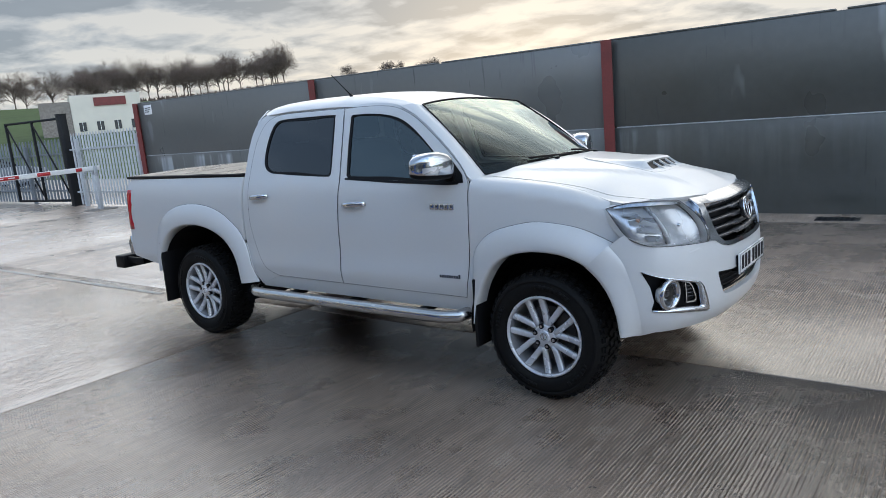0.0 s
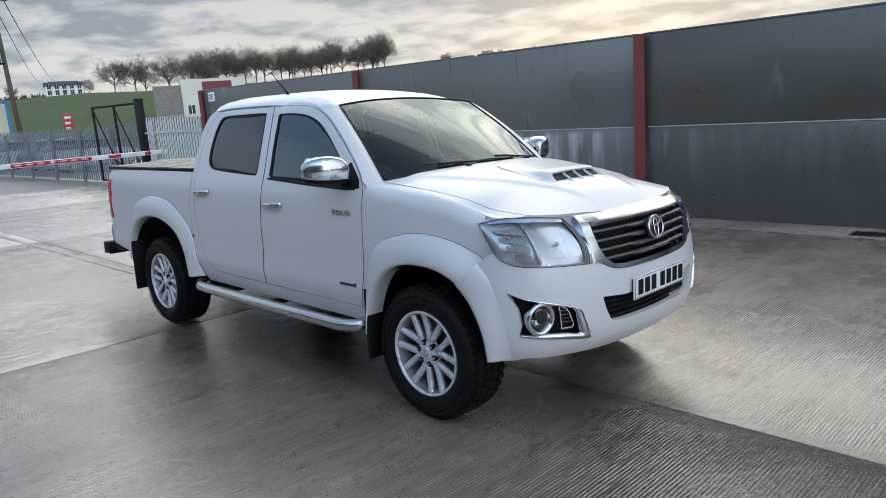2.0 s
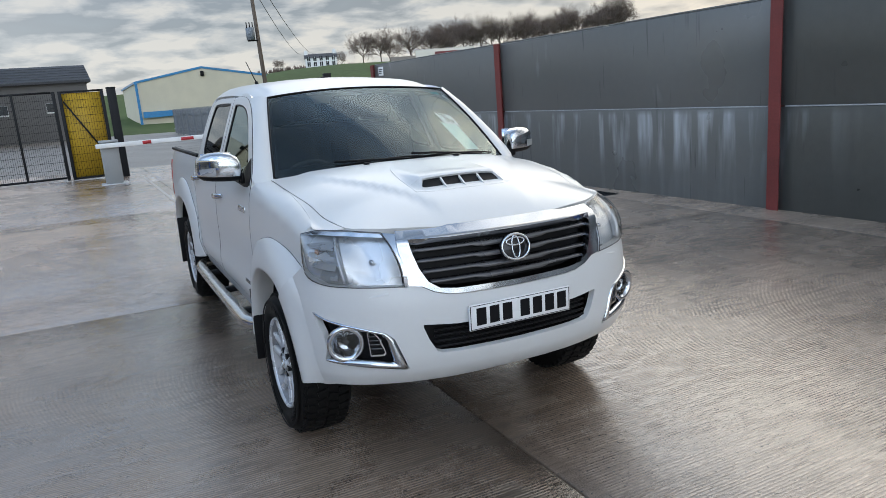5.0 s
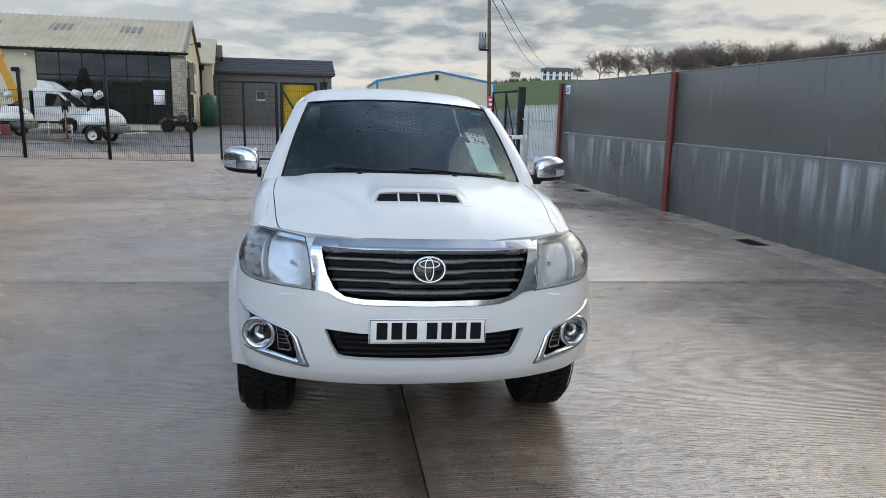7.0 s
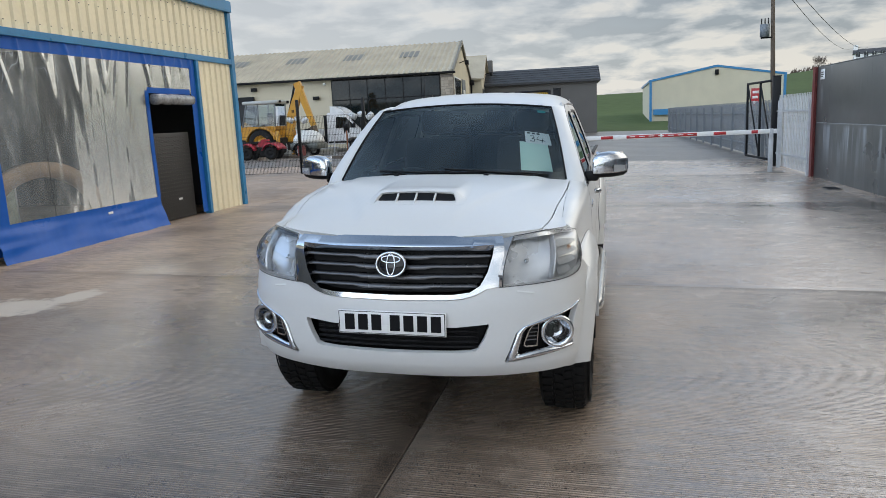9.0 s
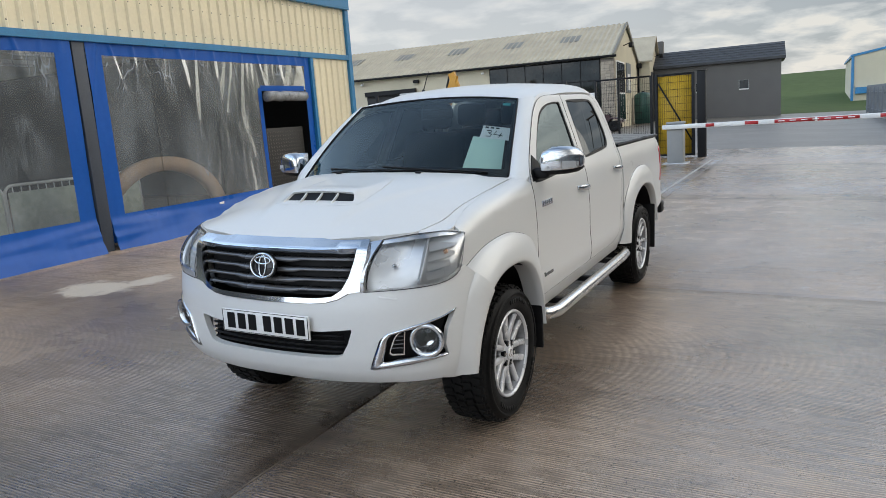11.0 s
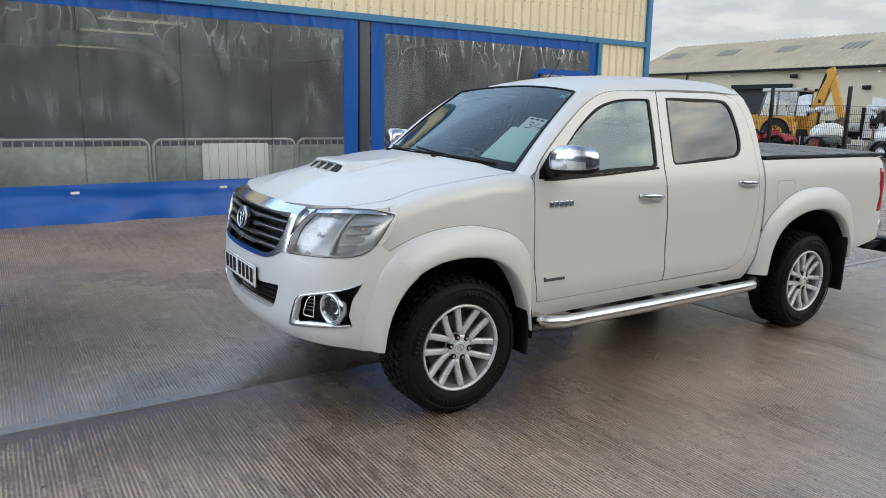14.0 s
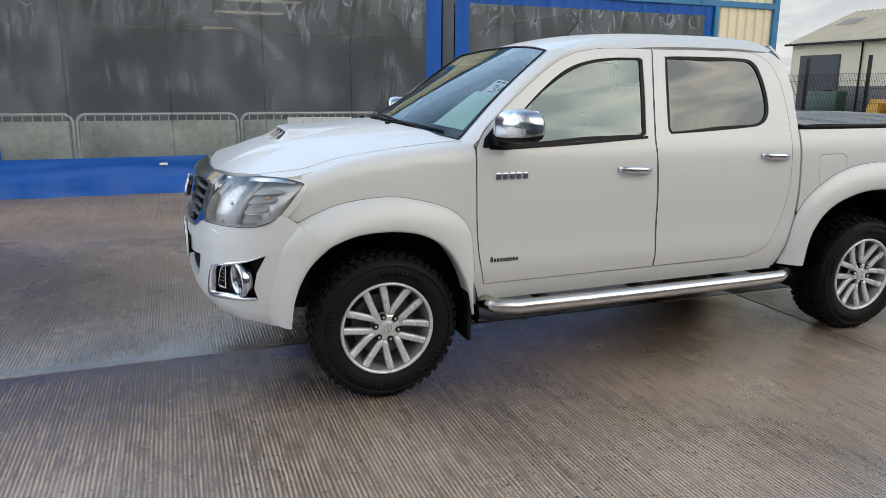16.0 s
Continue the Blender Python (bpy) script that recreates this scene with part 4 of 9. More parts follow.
def curtain(parent, u0, u1, z0, z1, seed, door=None):
    """Clear PVC sheet with blue borders, slightly wrinkled."""
    rnd = random.Random(seed)
    creases = []
    uu = u0 + 0.15
    while uu < u1:
        creases.append((uu, rnd.uniform(-0.30, 0.30), rnd.uniform(0.35, 1.2), rnd.uniform(0.028, 0.060), rnd.uniform(0.010, 0.026)))
        uu += rnd.uniform(0.10, 0.42)

    def wob(u, z):
        fold = 0.0
        for uc, lean, ln, w, amp in creases:
            f = 1 - (z1 - z) / ln
            if f > 0:
                d = (u - uc - lean * (z1 - z)) / (w * (1.6 - 0.8 * f))
                if abs(d) < 3:
                    fold += amp * f ** 0.7 * math.exp(-d * d)
        return fold + 0.03 * noise.noise((u * 0.7, z * 0.5, seed)) + 0.006 * noise.noise((u * 3.3, z * 0.8, seed + 5)) + 0.004 * noise.noise((u * 9, z * 2.6, seed + 9))

    def sheet(a, b, c, d, nu, nv, off=0.0):
        bm = bmesh.new()
        grid_sheet(bm, nu, nv, lambda s, t: (a + (b - a) * s, wob(a + (b - a) * s, c + (d - c) * t) + off, c + (d - c) * t))
        return bm

    bw = 0.24
    c = thing("pvc_curtain", (0, 0, 0), "clear wrinkled PVC curtain with blue edging, hung across a bay", "curtain", "bay curtains")
    c.parent = None
    c.matrix_world = parent.matrix_world
    lowz = z0 + 0.48
    spans = [(u0 + bw, u1 - bw, lowz, z1 - 0.16)] if not door else [(door[1], u1 - bw, lowz, z1 - 0.16), (u0 + bw * 0.7, door[1], door[3], z1 - 0.16)]
    for a, b, lo, hi in spans:
        part("clear_sheet", sheet(a, b, lo, hi, max(6, int((b - a) * 48)), max(6, int((hi - lo) * 22))), M["pvc"], c, "cloudy clear PVC")
        k = a + 1.15
        while k < b - 0.3:
            bm = bmesh.new()
            grid_sheet(bm, 1, 24, lambda s, t: (k - 0.012 + 0.024 * s, wob(k, lo + (hi - lo) * t) + 0.004, lo + (hi - lo) * t))
            part("welded_seam", bm, M["pvc_seam"], c)
            k += 1.22
    part("top_border", sheet(u0, u1, z1 - 0.16, z1, int((u1 - u0) * 48), 6, 0.003), M["blue_pvc"], c, "blue vinyl border")
    part("side_border", sheet(u1 - bw, u1, z0 + 0.1, z1 - 0.16, 14, 50, 0.003), M["blue_pvc"], c, "blue vinyl border")
    if not door:
        part("side_border", sheet(u0, u0 + bw, z0 + 0.1, z1 - 0.16, 4, 40, 0.003), M["blue_pvc"], c, "blue vinyl border")
        lows = u0
    else:
        part("side_border", sheet(u0, u0 + bw * 0.7, z0 + 0.05, z1 - 0.16, 4, 40, 0.003), M["blue_pvc"], c, "blue vinyl border")
        part("door_border", sheet(door[1] - 0.02, door[1] + 0.07, lowz, door[3] + 0.02, 2, 30, 0.006), M["blue_pvc"], c)
        part("door_border", sheet(door[0], door[1], door[3] - 0.02, door[3] + 0.07, 10, 3, 0.006), M["blue_pvc"], c)
        lows = door[1]
        bm = bmesh.new()
        pts = [(door[0] + 0.05 + (door[1] - door[0] - 0.1) * s / 14, 0.06 + 0.02 * noise.noise((s, 2, 0)), door[3] - 0.12 + 0.02 * noise.noise((s * 0.7, 0, 1))) for s in range(15)]
        tube(bm, pts, [0.09 + 0.02 * noise.noise((s, 0, 3)) for s in range(15)], 12)
        part("rolled_flap", bm, M["pvc_roll"], c, "rolled-up clear door flap")
    bm = bmesh.new()

    def skirt(s, t):
        u = lows + (u1 - lows) * s
        z = z0 + (lowz - z0) * t
        out = (1 - t) ** 1.5 * 0.16
        return (u, wob(u, z) + 0.004 + out * (0.8 + 0.5 * noise.noise((u * 1.7, 3, seed))) + 0.03 * (1 - t) * noise.noise((u * 1.6, t * 2, seed)) + 0.035 * noise.noise((u * 0.7, t * 4.2 + 0.3 * u, seed + 3)) * math.sin(math.pi * min(1.0, 1.15 * (1 - t))), z + 0.012 * noise.noise((u * 2, 0, seed)) * (1 - t))

    grid_sheet(bm, int((u1 - lows) * 34), 14, skirt)
    part("skirt", bm, M["blue_pvc"], c, "heavy blue vinyl skirt resting on the ground")
    for k in range(2):
        u = u1 - 2.15 - 1.85 * k
        y = skirt((u - lows) / (u1 - lows), 0.79)[1]
        bm = bmesh.new()
        box(bm, u, u + 0.10, y + 0.001, y + 0.012, z0 + 0.36, z0 + 0.395, 0.004)
        part("tag", bm, M["white_plastic"], c)
    return c


def build_bay():
    z0 = 0.105
    b = tagged(new("wash_bay"), "cream ribbed-metal wash bay with blue trim and open front", "building")
    b.matrix_world = Matrix.Translation((0, -6.26, 0)) @ Matrix.Rotation(BAY_A, 4, "Z")
    uL, uR, top, joint = -9.32, 9.6, 3.92, 2.95
    bm = bmesh.new()
    ribbed(bm, uL + 0.06, uR, joint + 0.05, top - 0.02)
    clad = part("upper_cladding", bm, M["cream"], b, smooth=False)
    bm = bmesh.new()
    k = uL + 0.06
    while k < uR - 0.2:
        for z in (joint + 0.14, joint + 0.53, top - 0.12):
            box(bm, k + 0.151, k + 0.165, 0.030, 0.036, z, z + 0.014)
        k += 0.20
    o = part("screws", bm, M["steel_dull"], clad, smooth=False)
    o["kind"] = "stuff"
    bm = bmesh.new()
    ribbed(bm, uL + 0.06, -7.98, z0 - 0.02, joint - 0.04)
    part("end_cladding", bm, M["cream"], b, smooth=False)
    for nm, a in (("eaves_trim", (uL - 0.05, uR, -0.06, 0.10, top - 0.02, top + 0.19)), ("head_trim", (uL, uR, -0.06, 0.055, joint - 0.05, joint + 0.05)), ("corner_trim", (uL - 0.06, uL + 0.06, -0.12, 0.06, z0 - 0.05, top - 0.02)), ("jamb_trim", (-8.02, -7.94, -0.06, 0.06, z0 - 0.05, joint - 0.05))):
        bm = bmesh.new()
        box(bm, *a, bevel=0.006)
        part(nm, bm, M["blue_trim"], b, smooth=False)
    bm = bmesh.new()
    box(bm, -3.10, -2.92, -0.16, 0.02, z0 - 0.05, joint - 0.05, 0.006)
    part("steel_post", bm, M["dark_post"], b)
    bm = bmesh.new()
    box(bm, 3.20, 3.38, -0.16, 0.02, z0 - 0.05, joint - 0.05, 0.006)
    part("steel_post", bm, M["dark_post"], b)
    # gable end and body
    bm = bmesh.new()
    box(bm, uL - 0.02, uL, -17.0, -0.12, z0 - 0.1, top)
    part("gable_wall", bm, M["cream"], b, smooth=False)
    # dark sheet added inside the gable to imitate an unlit interior
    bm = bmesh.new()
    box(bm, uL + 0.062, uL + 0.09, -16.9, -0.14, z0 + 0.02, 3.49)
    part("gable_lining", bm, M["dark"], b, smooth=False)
    bm = bmesh.new()
    box(bm, uL, uR, -17.1, -17.0, z0 - 0.1, top)
    part("back_wall", bm, M["back_wall"], b, smooth=False)
    bm = bmesh.new()
    box(bm, uR, uR + 0.1, -17.1, 0, z0 - 0.1, top)
    part("end_wall", bm, M["back_wall"], b, smooth=False)
    bm = bmesh.new()
    box(bm, uL - 0.03, uR + 0.1, -6.0, -0.06, top, top + 0.14)
    part("roof", bm, M["roof_grey"], b, smooth=False)
    # lower rear roof with three clear corrugated sheets let into it
    lights = [(-7.95, -7.25), (-10.75, -9.95), (-16.2, -15.1)]
    cuts = [-17.1] + [v for a in lights[::-1] for v in a] + [-5.9]
    bm = bmesh.new()
    for a, c in zip(cuts[::2], cuts[1::2]):
        box(bm, uL - 0.03, uR + 0.1, a, c, 3.50, 3.64)
    for a, c in lights:
        box(bm, uL - 0.03, -2.30, a, c, 3.50, 3.64)
        box(bm, -0.50, uR + 0.1, a, c, 3.50, 3.64)
    box(bm, uL, uR, -6.0, -5.9, 3.641, top + 0.1)
    part("rear_roof", bm, M["roof_grey"], b, smooth=False)
    for a, c in lights:
        bm = bmesh.new()
        vs = [[bm.verts.new((-2.30 + 0.05 * k, y, 3.53 + (0.03 if k % 2 else 0.0))) for k in range(37)] for y in (a, c)]
        for k in range(36):
            bm.faces.new((vs[0][k], vs[0][k + 1], vs[1][k + 1], vs[1][k]))
        part("rooflight", bm, M["clear_sheet"], b, "clear corrugated rooflight sheet", smooth=False)
    bm = bmesh.new()
    box(bm, uL, uR, -17.0, -0.2, z0 - 0.04, z0 + 0.012)
    part("inside_floor", bm, M["tarmac"], b, smooth=False)
    curtain(b, -7.92, -3.12, z0, joint - 0.05, 3, door=(-7.70, -6.50, z0, 2.30))
    curtain(b, -2.90, 3.18, z0, joint - 0.05, 11)
    curtain(b, 3.40, 9.5, z0, joint - 0.05, 17)
    # chequer-plate door leaf standing in the opening
    d = thing("chequer_plate_door", (0, 0, 0), "dark chequer-plate sheet standing in the bay's doorway", "door panel")
    d.matrix_world = b.matrix_world
    bm = bmesh.new()
    box(bm, -7.66, -6.52, -0.10, -0.08, z0 + 0.02, z0 + 1.52, 0.003)
    part("sheet", bm, M["chequer"], d)
    bm = bmesh.new()
    for i in range(16):
        for j in range(22):
            u, z = -7.62 + i * 0.07, z0 + 0.06 + j * 0.066
            s = 1 if (i + j) % 2 else -1
            box(bm, -0.022, 0.022, -0.004, 0.004, -0.006, 0.006, m=Matrix.Translation((u, -0.078, z)) @ Matrix.Rotation(s * 0.78, 4, "Y"))
    o = part("raised_tread", bm, M["steel_dull"], d, smooth=False)
    o["kind"] = "stuff"
    # strip lights deep inside
    for u, y, z in ((-5.2, -3.6, 3.2), (-5.2, -5.2, 3.2)):
        s = thing("strip_light", (0, 0, 0), "unlit white fluorescent strip light under the bay roof", "ceiling light", "bay strip lights")
        s.matrix_world = b.matrix_world @ Matrix.Translation((u, y, z))
        bm = bmesh.new()
        box(bm, -0.75, 0.75, -0.07, 0.07, 0.0, 0.08, 0.01)
        part("housing", bm, M["white_plastic"], s)
        bm = bmesh.new()
        tube(bm, [(-0.72, 0, -0.02), (0.72, 0, -0.02)], 0.018, 8)
        part("tube", bm, M["white_plastic"], s)
        bm = bmesh.new()
        for u2 in (-0.6, 0.6):
            tube(bm, [(u2, 0, 0.08), (u2, 0, 3.92 - z)], 0.006, 5)
        part("hanger", bm, M["galv"], s)
    # bent extraction duct hanging behind the clear sheets
    du = thing("extraction_duct", (0, 0, 0), "pale grey bent metal duct hung under the bay roof", "duct")
    du.matrix_world = b.matrix_world
    bend = [(0.75 - 0.1 * k, 2.70) for k in range(8)] + [(-0.05 - 1.15 * math.sin(t), 1.55 + 1.15 * math.cos(t)) for t in np.linspace(0, 1.15, 14)]
    bm = bmesh.new()
    tube(bm, [(u, -3.75, z) for u, z in bend], 0.115, 18)
    part("pipe", bm, M["galv_bright"], du)
    for k in (8, len(bend) - 2):
        bm = bmesh.new()
        a, c = Vector((bend[k][0], -3.75, bend[k][1])), Vector((bend[k + 1][0], -3.75, bend[k + 1][1]))
        tube(bm, [a, a + (c - a).normalized() * 0.05], 0.128, 18)
        part("collar", bm, M["galv"], du)
    bm = bmesh.new()
    tube(bm, [(0.45, -3.75, 2.81), (0.45, -3.75, 3.92)], 0.008, 6)
    part("hanger", bm, M["galv"], du)
    bx = thing("alarm_box", (0, 0, 0), "white plastic box fixed to the cream cladding", "box")
    bx.matrix_world = b.matrix_world @ Matrix.Translation((-0.73, 0.034, 3.02))
    bm = bmesh.new()
    box(bm, -0.10, 0.10, 0.0, 0.09, 0.0, 0.40, 0.012)
    part("cover", bm, M["white_plastic"], bx)
    bm = bmesh.new()
    tube(bm, [(0.0, 0.045, -0.03), (0.0, 0.045, 0.0)], 0.02, 8)
    part("gland", bm, M["black"], bx)
    # crowd barriers behind the curtain
    proto = None
    for u, y in ((3.25, -0.75), (1.08, -0.75), (-1.10, -0.75), (-3.28, -0.80)):
        if proto is None:
            proto = thing("crowd_barrier", (0, 0, 0), "galvanised steel crowd barrier inside the wash bay", "barrier", "crowd barriers")
            bm = bmesh.new()
            w, h, r = 1.06, 1.0, 0.12
            pts = [(-w, 0, 0.15)]
            pts += [(-w + r - r * math.cos(t), 0, h - r + r * math.sin(t)) for t in np.linspace(0, math.pi / 2, 6)]
            pts += [(w - r + r * math.sin(t), 0, h - r + r * math.cos(t)) for t in np.linspace(0, math.pi / 2, 6)]
            pts += [(w, 0, 0.15)]
            tube(bm, pts, 0.021, 8)
            part("frame", bm, M["galv_bright"], proto)
            bm = bmesh.new()
            tube(bm, [(-w, 0, 0.2), (w, 0, 0.2)], 0.018, 8)
            part("lower_rail", bm, M["galv_bright"], proto)
            for k in range(17):
                u2 = -w + 0.118 * (k + 1)
                if u2 > w - 0.05:
                    break
                bm = bmesh.new()
                tube(bm, [(u2, 0, 0.2), (u2, 0, h)], 0.008, 6)
                part("bar", bm, M["galv"], proto)
            bm = bmesh.new()
            box(bm, -w + 0.03, w - 0.03, 0.022, 0.028, 0.22, h - 0.09)
            part("infill_sheet", bm, M["pale_sheet"], proto, "dirty pale green backing sheet")
            for s in (-1, 1):
                bm = bmesh.new()
                tube(bm, [(s * w * 0.8, -0.28, 0.012), (s * w * 0.8, 0, 0.16), (s * w * 0.8, 0.28, 0.012)], 0.014, 6)
                part("foot", bm, M["galv"], proto)
            proto.matrix_world = b.matrix_world @ Matrix.Translation((u, y, z0 + 0.01))
        else:
            copy_thing(proto, b.matrix_world @ Matrix.Translation((u, y, z0 + 0.01)))
    p = thing("white_board", (0, 0, 0), "white mesh-lined board leaning on a crowd barrier", "board")
    p.matrix_world = b.matrix_world
    bm = bmesh.new()
    box(bm, -1.70, -0.70, -0.70, -0.68, z0 + 0.42, z0 + 0.95, 0.004)
    part("sheet", bm, M["white_board"], p)
    for k in range(7):
        bm = bmesh.new()
        box(bm, -1.64 + 0.14 * k, -1.634 + 0.14 * k, -0.679, -0.675, z0 + 0.42, z0 + 0.94)
        part("wire", bm, M["galv"], p)
    # arched timber ramp behind the near bay
    r = thing("curved_ramp", (0, 0, 0), "curved tan panel lying behind the clear curtain", "ramp")
    r.matrix_world = b.matrix_world
    bm = bmesh.new()
    arc = [(-4.7 + 1.30 * math.cos(t), 0.30 + 1.00 * math.sin(t)) for t in np.linspace(0.1, math.pi - 0.1, 22)]
    arc2 = [(-4.7 + 1.06 * math.cos(t), 0.30 + 0.78 * math.sin(t)) for t in np.linspace(0.1, math.pi - 0.1, 22)]
    for y in (-0.62,):
        o1 = [bm.verts.new((u, y, z)) for u, z in arc]
        i1 = [bm.verts.new((u, y, z)) for u, z in arc2]
        o2 = [bm.verts.new((u, y - 0.12, z)) for u, z in arc]
        i2 = [bm.verts.new((u, y - 0.12, z)) for u, z in arc2]
        for k in range(21):
            bm.faces.new((o1[k], o1[k + 1], i1[k + 1], i1[k]))
            bm.faces.new((o2[k + 1], o2[k], i2[k], i2[k + 1]))
            bm.faces.new((o1[k + 1], o1[k], o2[k], o2[k + 1]))
            bm.faces.new((i1[k], i1[k + 1], i2[k + 1], i2[k]))
        bm.faces.new((o1[0], i1[0], i2[0], o2[0]))
        bm.faces.new((i1[-1], o1[-1], o2[-1], i2[-1]))
    part("rim", bm, M["tan"], r)


M["clear_sheet"] = glass("clear_sheet", (0.95, 0.96, 0.90), 0.3, 1.08)
M["pvc_seam"] = glass("pvc_seam", (0.80, 0.82, 0.82), 0.35, 1.18)
M["white_board"] = surface("white_board", (0.86, 0.87, 0.85), 0.5, scale=4, vary=0.04)
M["dark_post"] = surface("dark_blue_post", (0.040, 0.052, 0.075), 0.5, scale=2, vary=0.15)
M["pvc_roll"] = surface("rolled_pvc", (0.24, 0.25, 0.26), 0.18, vary=0.35, scale=9, bump=0.01, bump_scale=14)
M["chequer"] = surface("dull_chequer_plate", (0.030, 0.029, 0.029), 0.5, metal=0.4, vary=0.25, scale=4)
M["steel_dull"] = surface("worn_tread", (0.13, 0.125, 0.12), 0.4, metal=0.6, vary=0.2)
M["galv_bright"] = surface("bright_galvanised", (0.55, 0.56, 0.56), 0.4, metal=0.4, vary=0.1)
M["tan"] = surface("tan_plywood", (0.34, 0.22, 0.14), 0.7, vary=0.2, scale=3)
M["pale_sheet"] = surface("dirty_pale_sheet", (0.33, 0.36, 0.31), 0.7, scale=3, fine=14, vary=0.25)
build_bay()

# ---- pickup truck (local: x forward from the front axle, y to its left, z up from the ground) ----
from mathutils.geometry import delaunay_2d_cdt


def pchip(pts):
    """Monotone cubic through (x, value) pairs."""
    pts = sorted(pts)
    xs, ys = np.array([p[0] for p in pts], float), np.array([p[1] for p in pts], float)
    h, dl = np.diff(xs), np.diff(ys) / np.diff(xs)
    m = np.zeros(len(xs))
    m[0], m[-1] = dl[0], dl[-1]
    for i in range(1, len(xs) - 1):
        if dl[i - 1] * dl[i] > 0:
            w1, w2 = 2 * h[i] + h[i - 1], h[i] + 2 * h[i - 1]
            m[i] = (w1 + w2) / (w1 / dl[i - 1] + w2 / dl[i])

    def f(x):
        x = min(max(x, xs[0]), xs[-1])
        i = min(int(np.searchsorted(xs, x, side="right")) - 1, len(xs) - 2)
        t = (x - xs[i]) / h[i]
        return float((2 * t**3 - 3 * t**2 + 1) * ys[i] + (t**3 - 2 * t**2 + t) * h[i] * m[i] + (3 * t**2 - 2 * t**3) * ys[i + 1] + (t**3 - t**2) * h[i] * m[i + 1])

    return f


def rounded(pts, step=0.02, closed=False):
    """Catmull-Rom through points, resampled."""
    p = [Vector((*q, 0)) if len(q) == 2 else Vector(q) for q in pts]
    n0 = len(p)
    out = []
    for i in range(n0 if closed else n0 - 1):
        a, b, c, d = (p[(i - 1) % n0] if closed or i else p[0] * 2 - p[1]), p[i], p[(i + 1) % n0], (p[(i + 2) % n0] if closed or i + 2 < n0 else p[-1] * 2 - p[-2])
        k = max(1, int((c - b).length / step))
        for j in range(k):
            t = j / k
            out.append(0.5 * (2 * b + (c - a) * t + (2 * a - 5 * b + 4 * c - d) * t * t + (3 * b - 3 * c + d - a) * t**3))
    if not closed:
        out.append(p[-1])
    return [tuple(v[:2]) for v in out]


def dense(poly, step):
    out = []
    for (x0, y0), (x1, y1) in zip(poly, poly[1:] + poly[:1]):
        k = max(1, int(math.hypot(x1 - x0, y1 - y0) / step + 0.5))
        out += [(x0 + (x1 - x0) * j / k, y0 + (y1 - y0) * j / k) for j in range(k)]
    return out


def inside(px, py, loops):
    r = np.zeros(len(px), bool)
    for lp in loops:
        x0, y0 = lp[-1]
        for x1, y1 in lp:
            if y0 != y1:
                hit = ((y0 > py) != (y1 > py)) & (px < (x1 - x0) * (py - y0) / (y1 - y0) + x0)
                r ^= hit
            x0, y0 = x1, y1
    return r


def panel(poly, fmap, out, holes=(), step=0.03, flange=0.018):
    """A skin over a flat outline (with holes), laid on a surface by fmap, its edges turned in."""
    loops = [dense(list(poly), step)] + [dense(list(h), step) for h in holes]
    pts, edges = [], []
    for lp in loops:
        s = len(pts)
        pts += lp
        edges += [(s + i, s + (i + 1) % len(lp)) for i in range(len(lp))]
    bp = np.array(pts)
    lo, hi = bp.min(0), bp.max(0)
    gx, gy = np.meshgrid(np.arange(lo[0] + step * 0.5, hi[0], step), np.arange(lo[1] + step * 0.43, hi[1], step))
    gx, gy = gx.ravel(), gy.ravel()
    keep = inside(gx, gy, loops)
    gx, gy = gx[keep], gy[keep]
    if len(gx):
        d = np.min((gx[:, None] - bp[None, :, 0]) ** 2 + (gy[:, None] - bp[None, :, 1]) ** 2, axis=1)
        ok = d > (0.45 * step) ** 2
        pts += list(zip(gx[ok].tolist(), gy[ok].tolist()))
    vs, _, fs, *_ = delaunay_2d_cdt([Vector(p) for p in pts], edges, [], 0, 1e-7)
    cen = np.array([np.mean([vs[i][:] for i in f], axis=0) for f in fs])
    keep = inside(cen[:, 0], cen[:, 1], loops)
    bm = bmesh.new()
    lay = bm.verts.layers.float_vector.new("true_normal")
    bv = []
    for v in vs:
        a = bm.verts.new(fmap(v[0], v[1]))
        e = 0.006
        du = Vector(fmap(v[0] + e, v[1])) - Vector(fmap(v[0] - e, v[1]))
        dv = Vector(fmap(v[0], v[1] + e)) - Vector(fmap(v[0], v[1] - e))
        a[lay] = du.cross(dv).normalized()
        bv.append(a)
    for f, k in zip(fs, keep):
        if k:
            try:
                bm.faces.new([bv[i] for i in f])
            except ValueError:
                pass
    for v in [v for v in bm.verts if not v.link_faces]:
        bm.verts.remove(v)
    bm.normal_update()
    tot = sum((f.normal * f.calc_area() for f in bm.faces), Vector())
    if tot.dot(Vector(out)) < 0:
        bmesh.ops.reverse_faces(bm, faces=bm.faces)
        bm.normal_update()
    for v in bm.verts:
        if v[lay].dot(v.normal) < 0:
            v[lay] = -v[lay]
    if flange:
        made = {}
        nm = {v: v.normal.copy() for v in bm.verts}
        bound = [e for e in bm.edges if len(e.link_faces) == 1]
        for e in bound:
            f = e.link_faces[0]
            a, c = e.verts
            lp = next(l for l in f.loops if l.edge == e)
            a, c = lp.vert, lp.link_loop_next.vert
            q = []
            for v in (a, c):
                if v not in made:
                    made[v] = (bm.verts.new(v.co), bm.verts.new(v.co - nm[v] * flange))
                q.append(made[v])
            bm.faces.new((q[0][0], q[0][1], q[1][1], q[1][0]))
    return bm


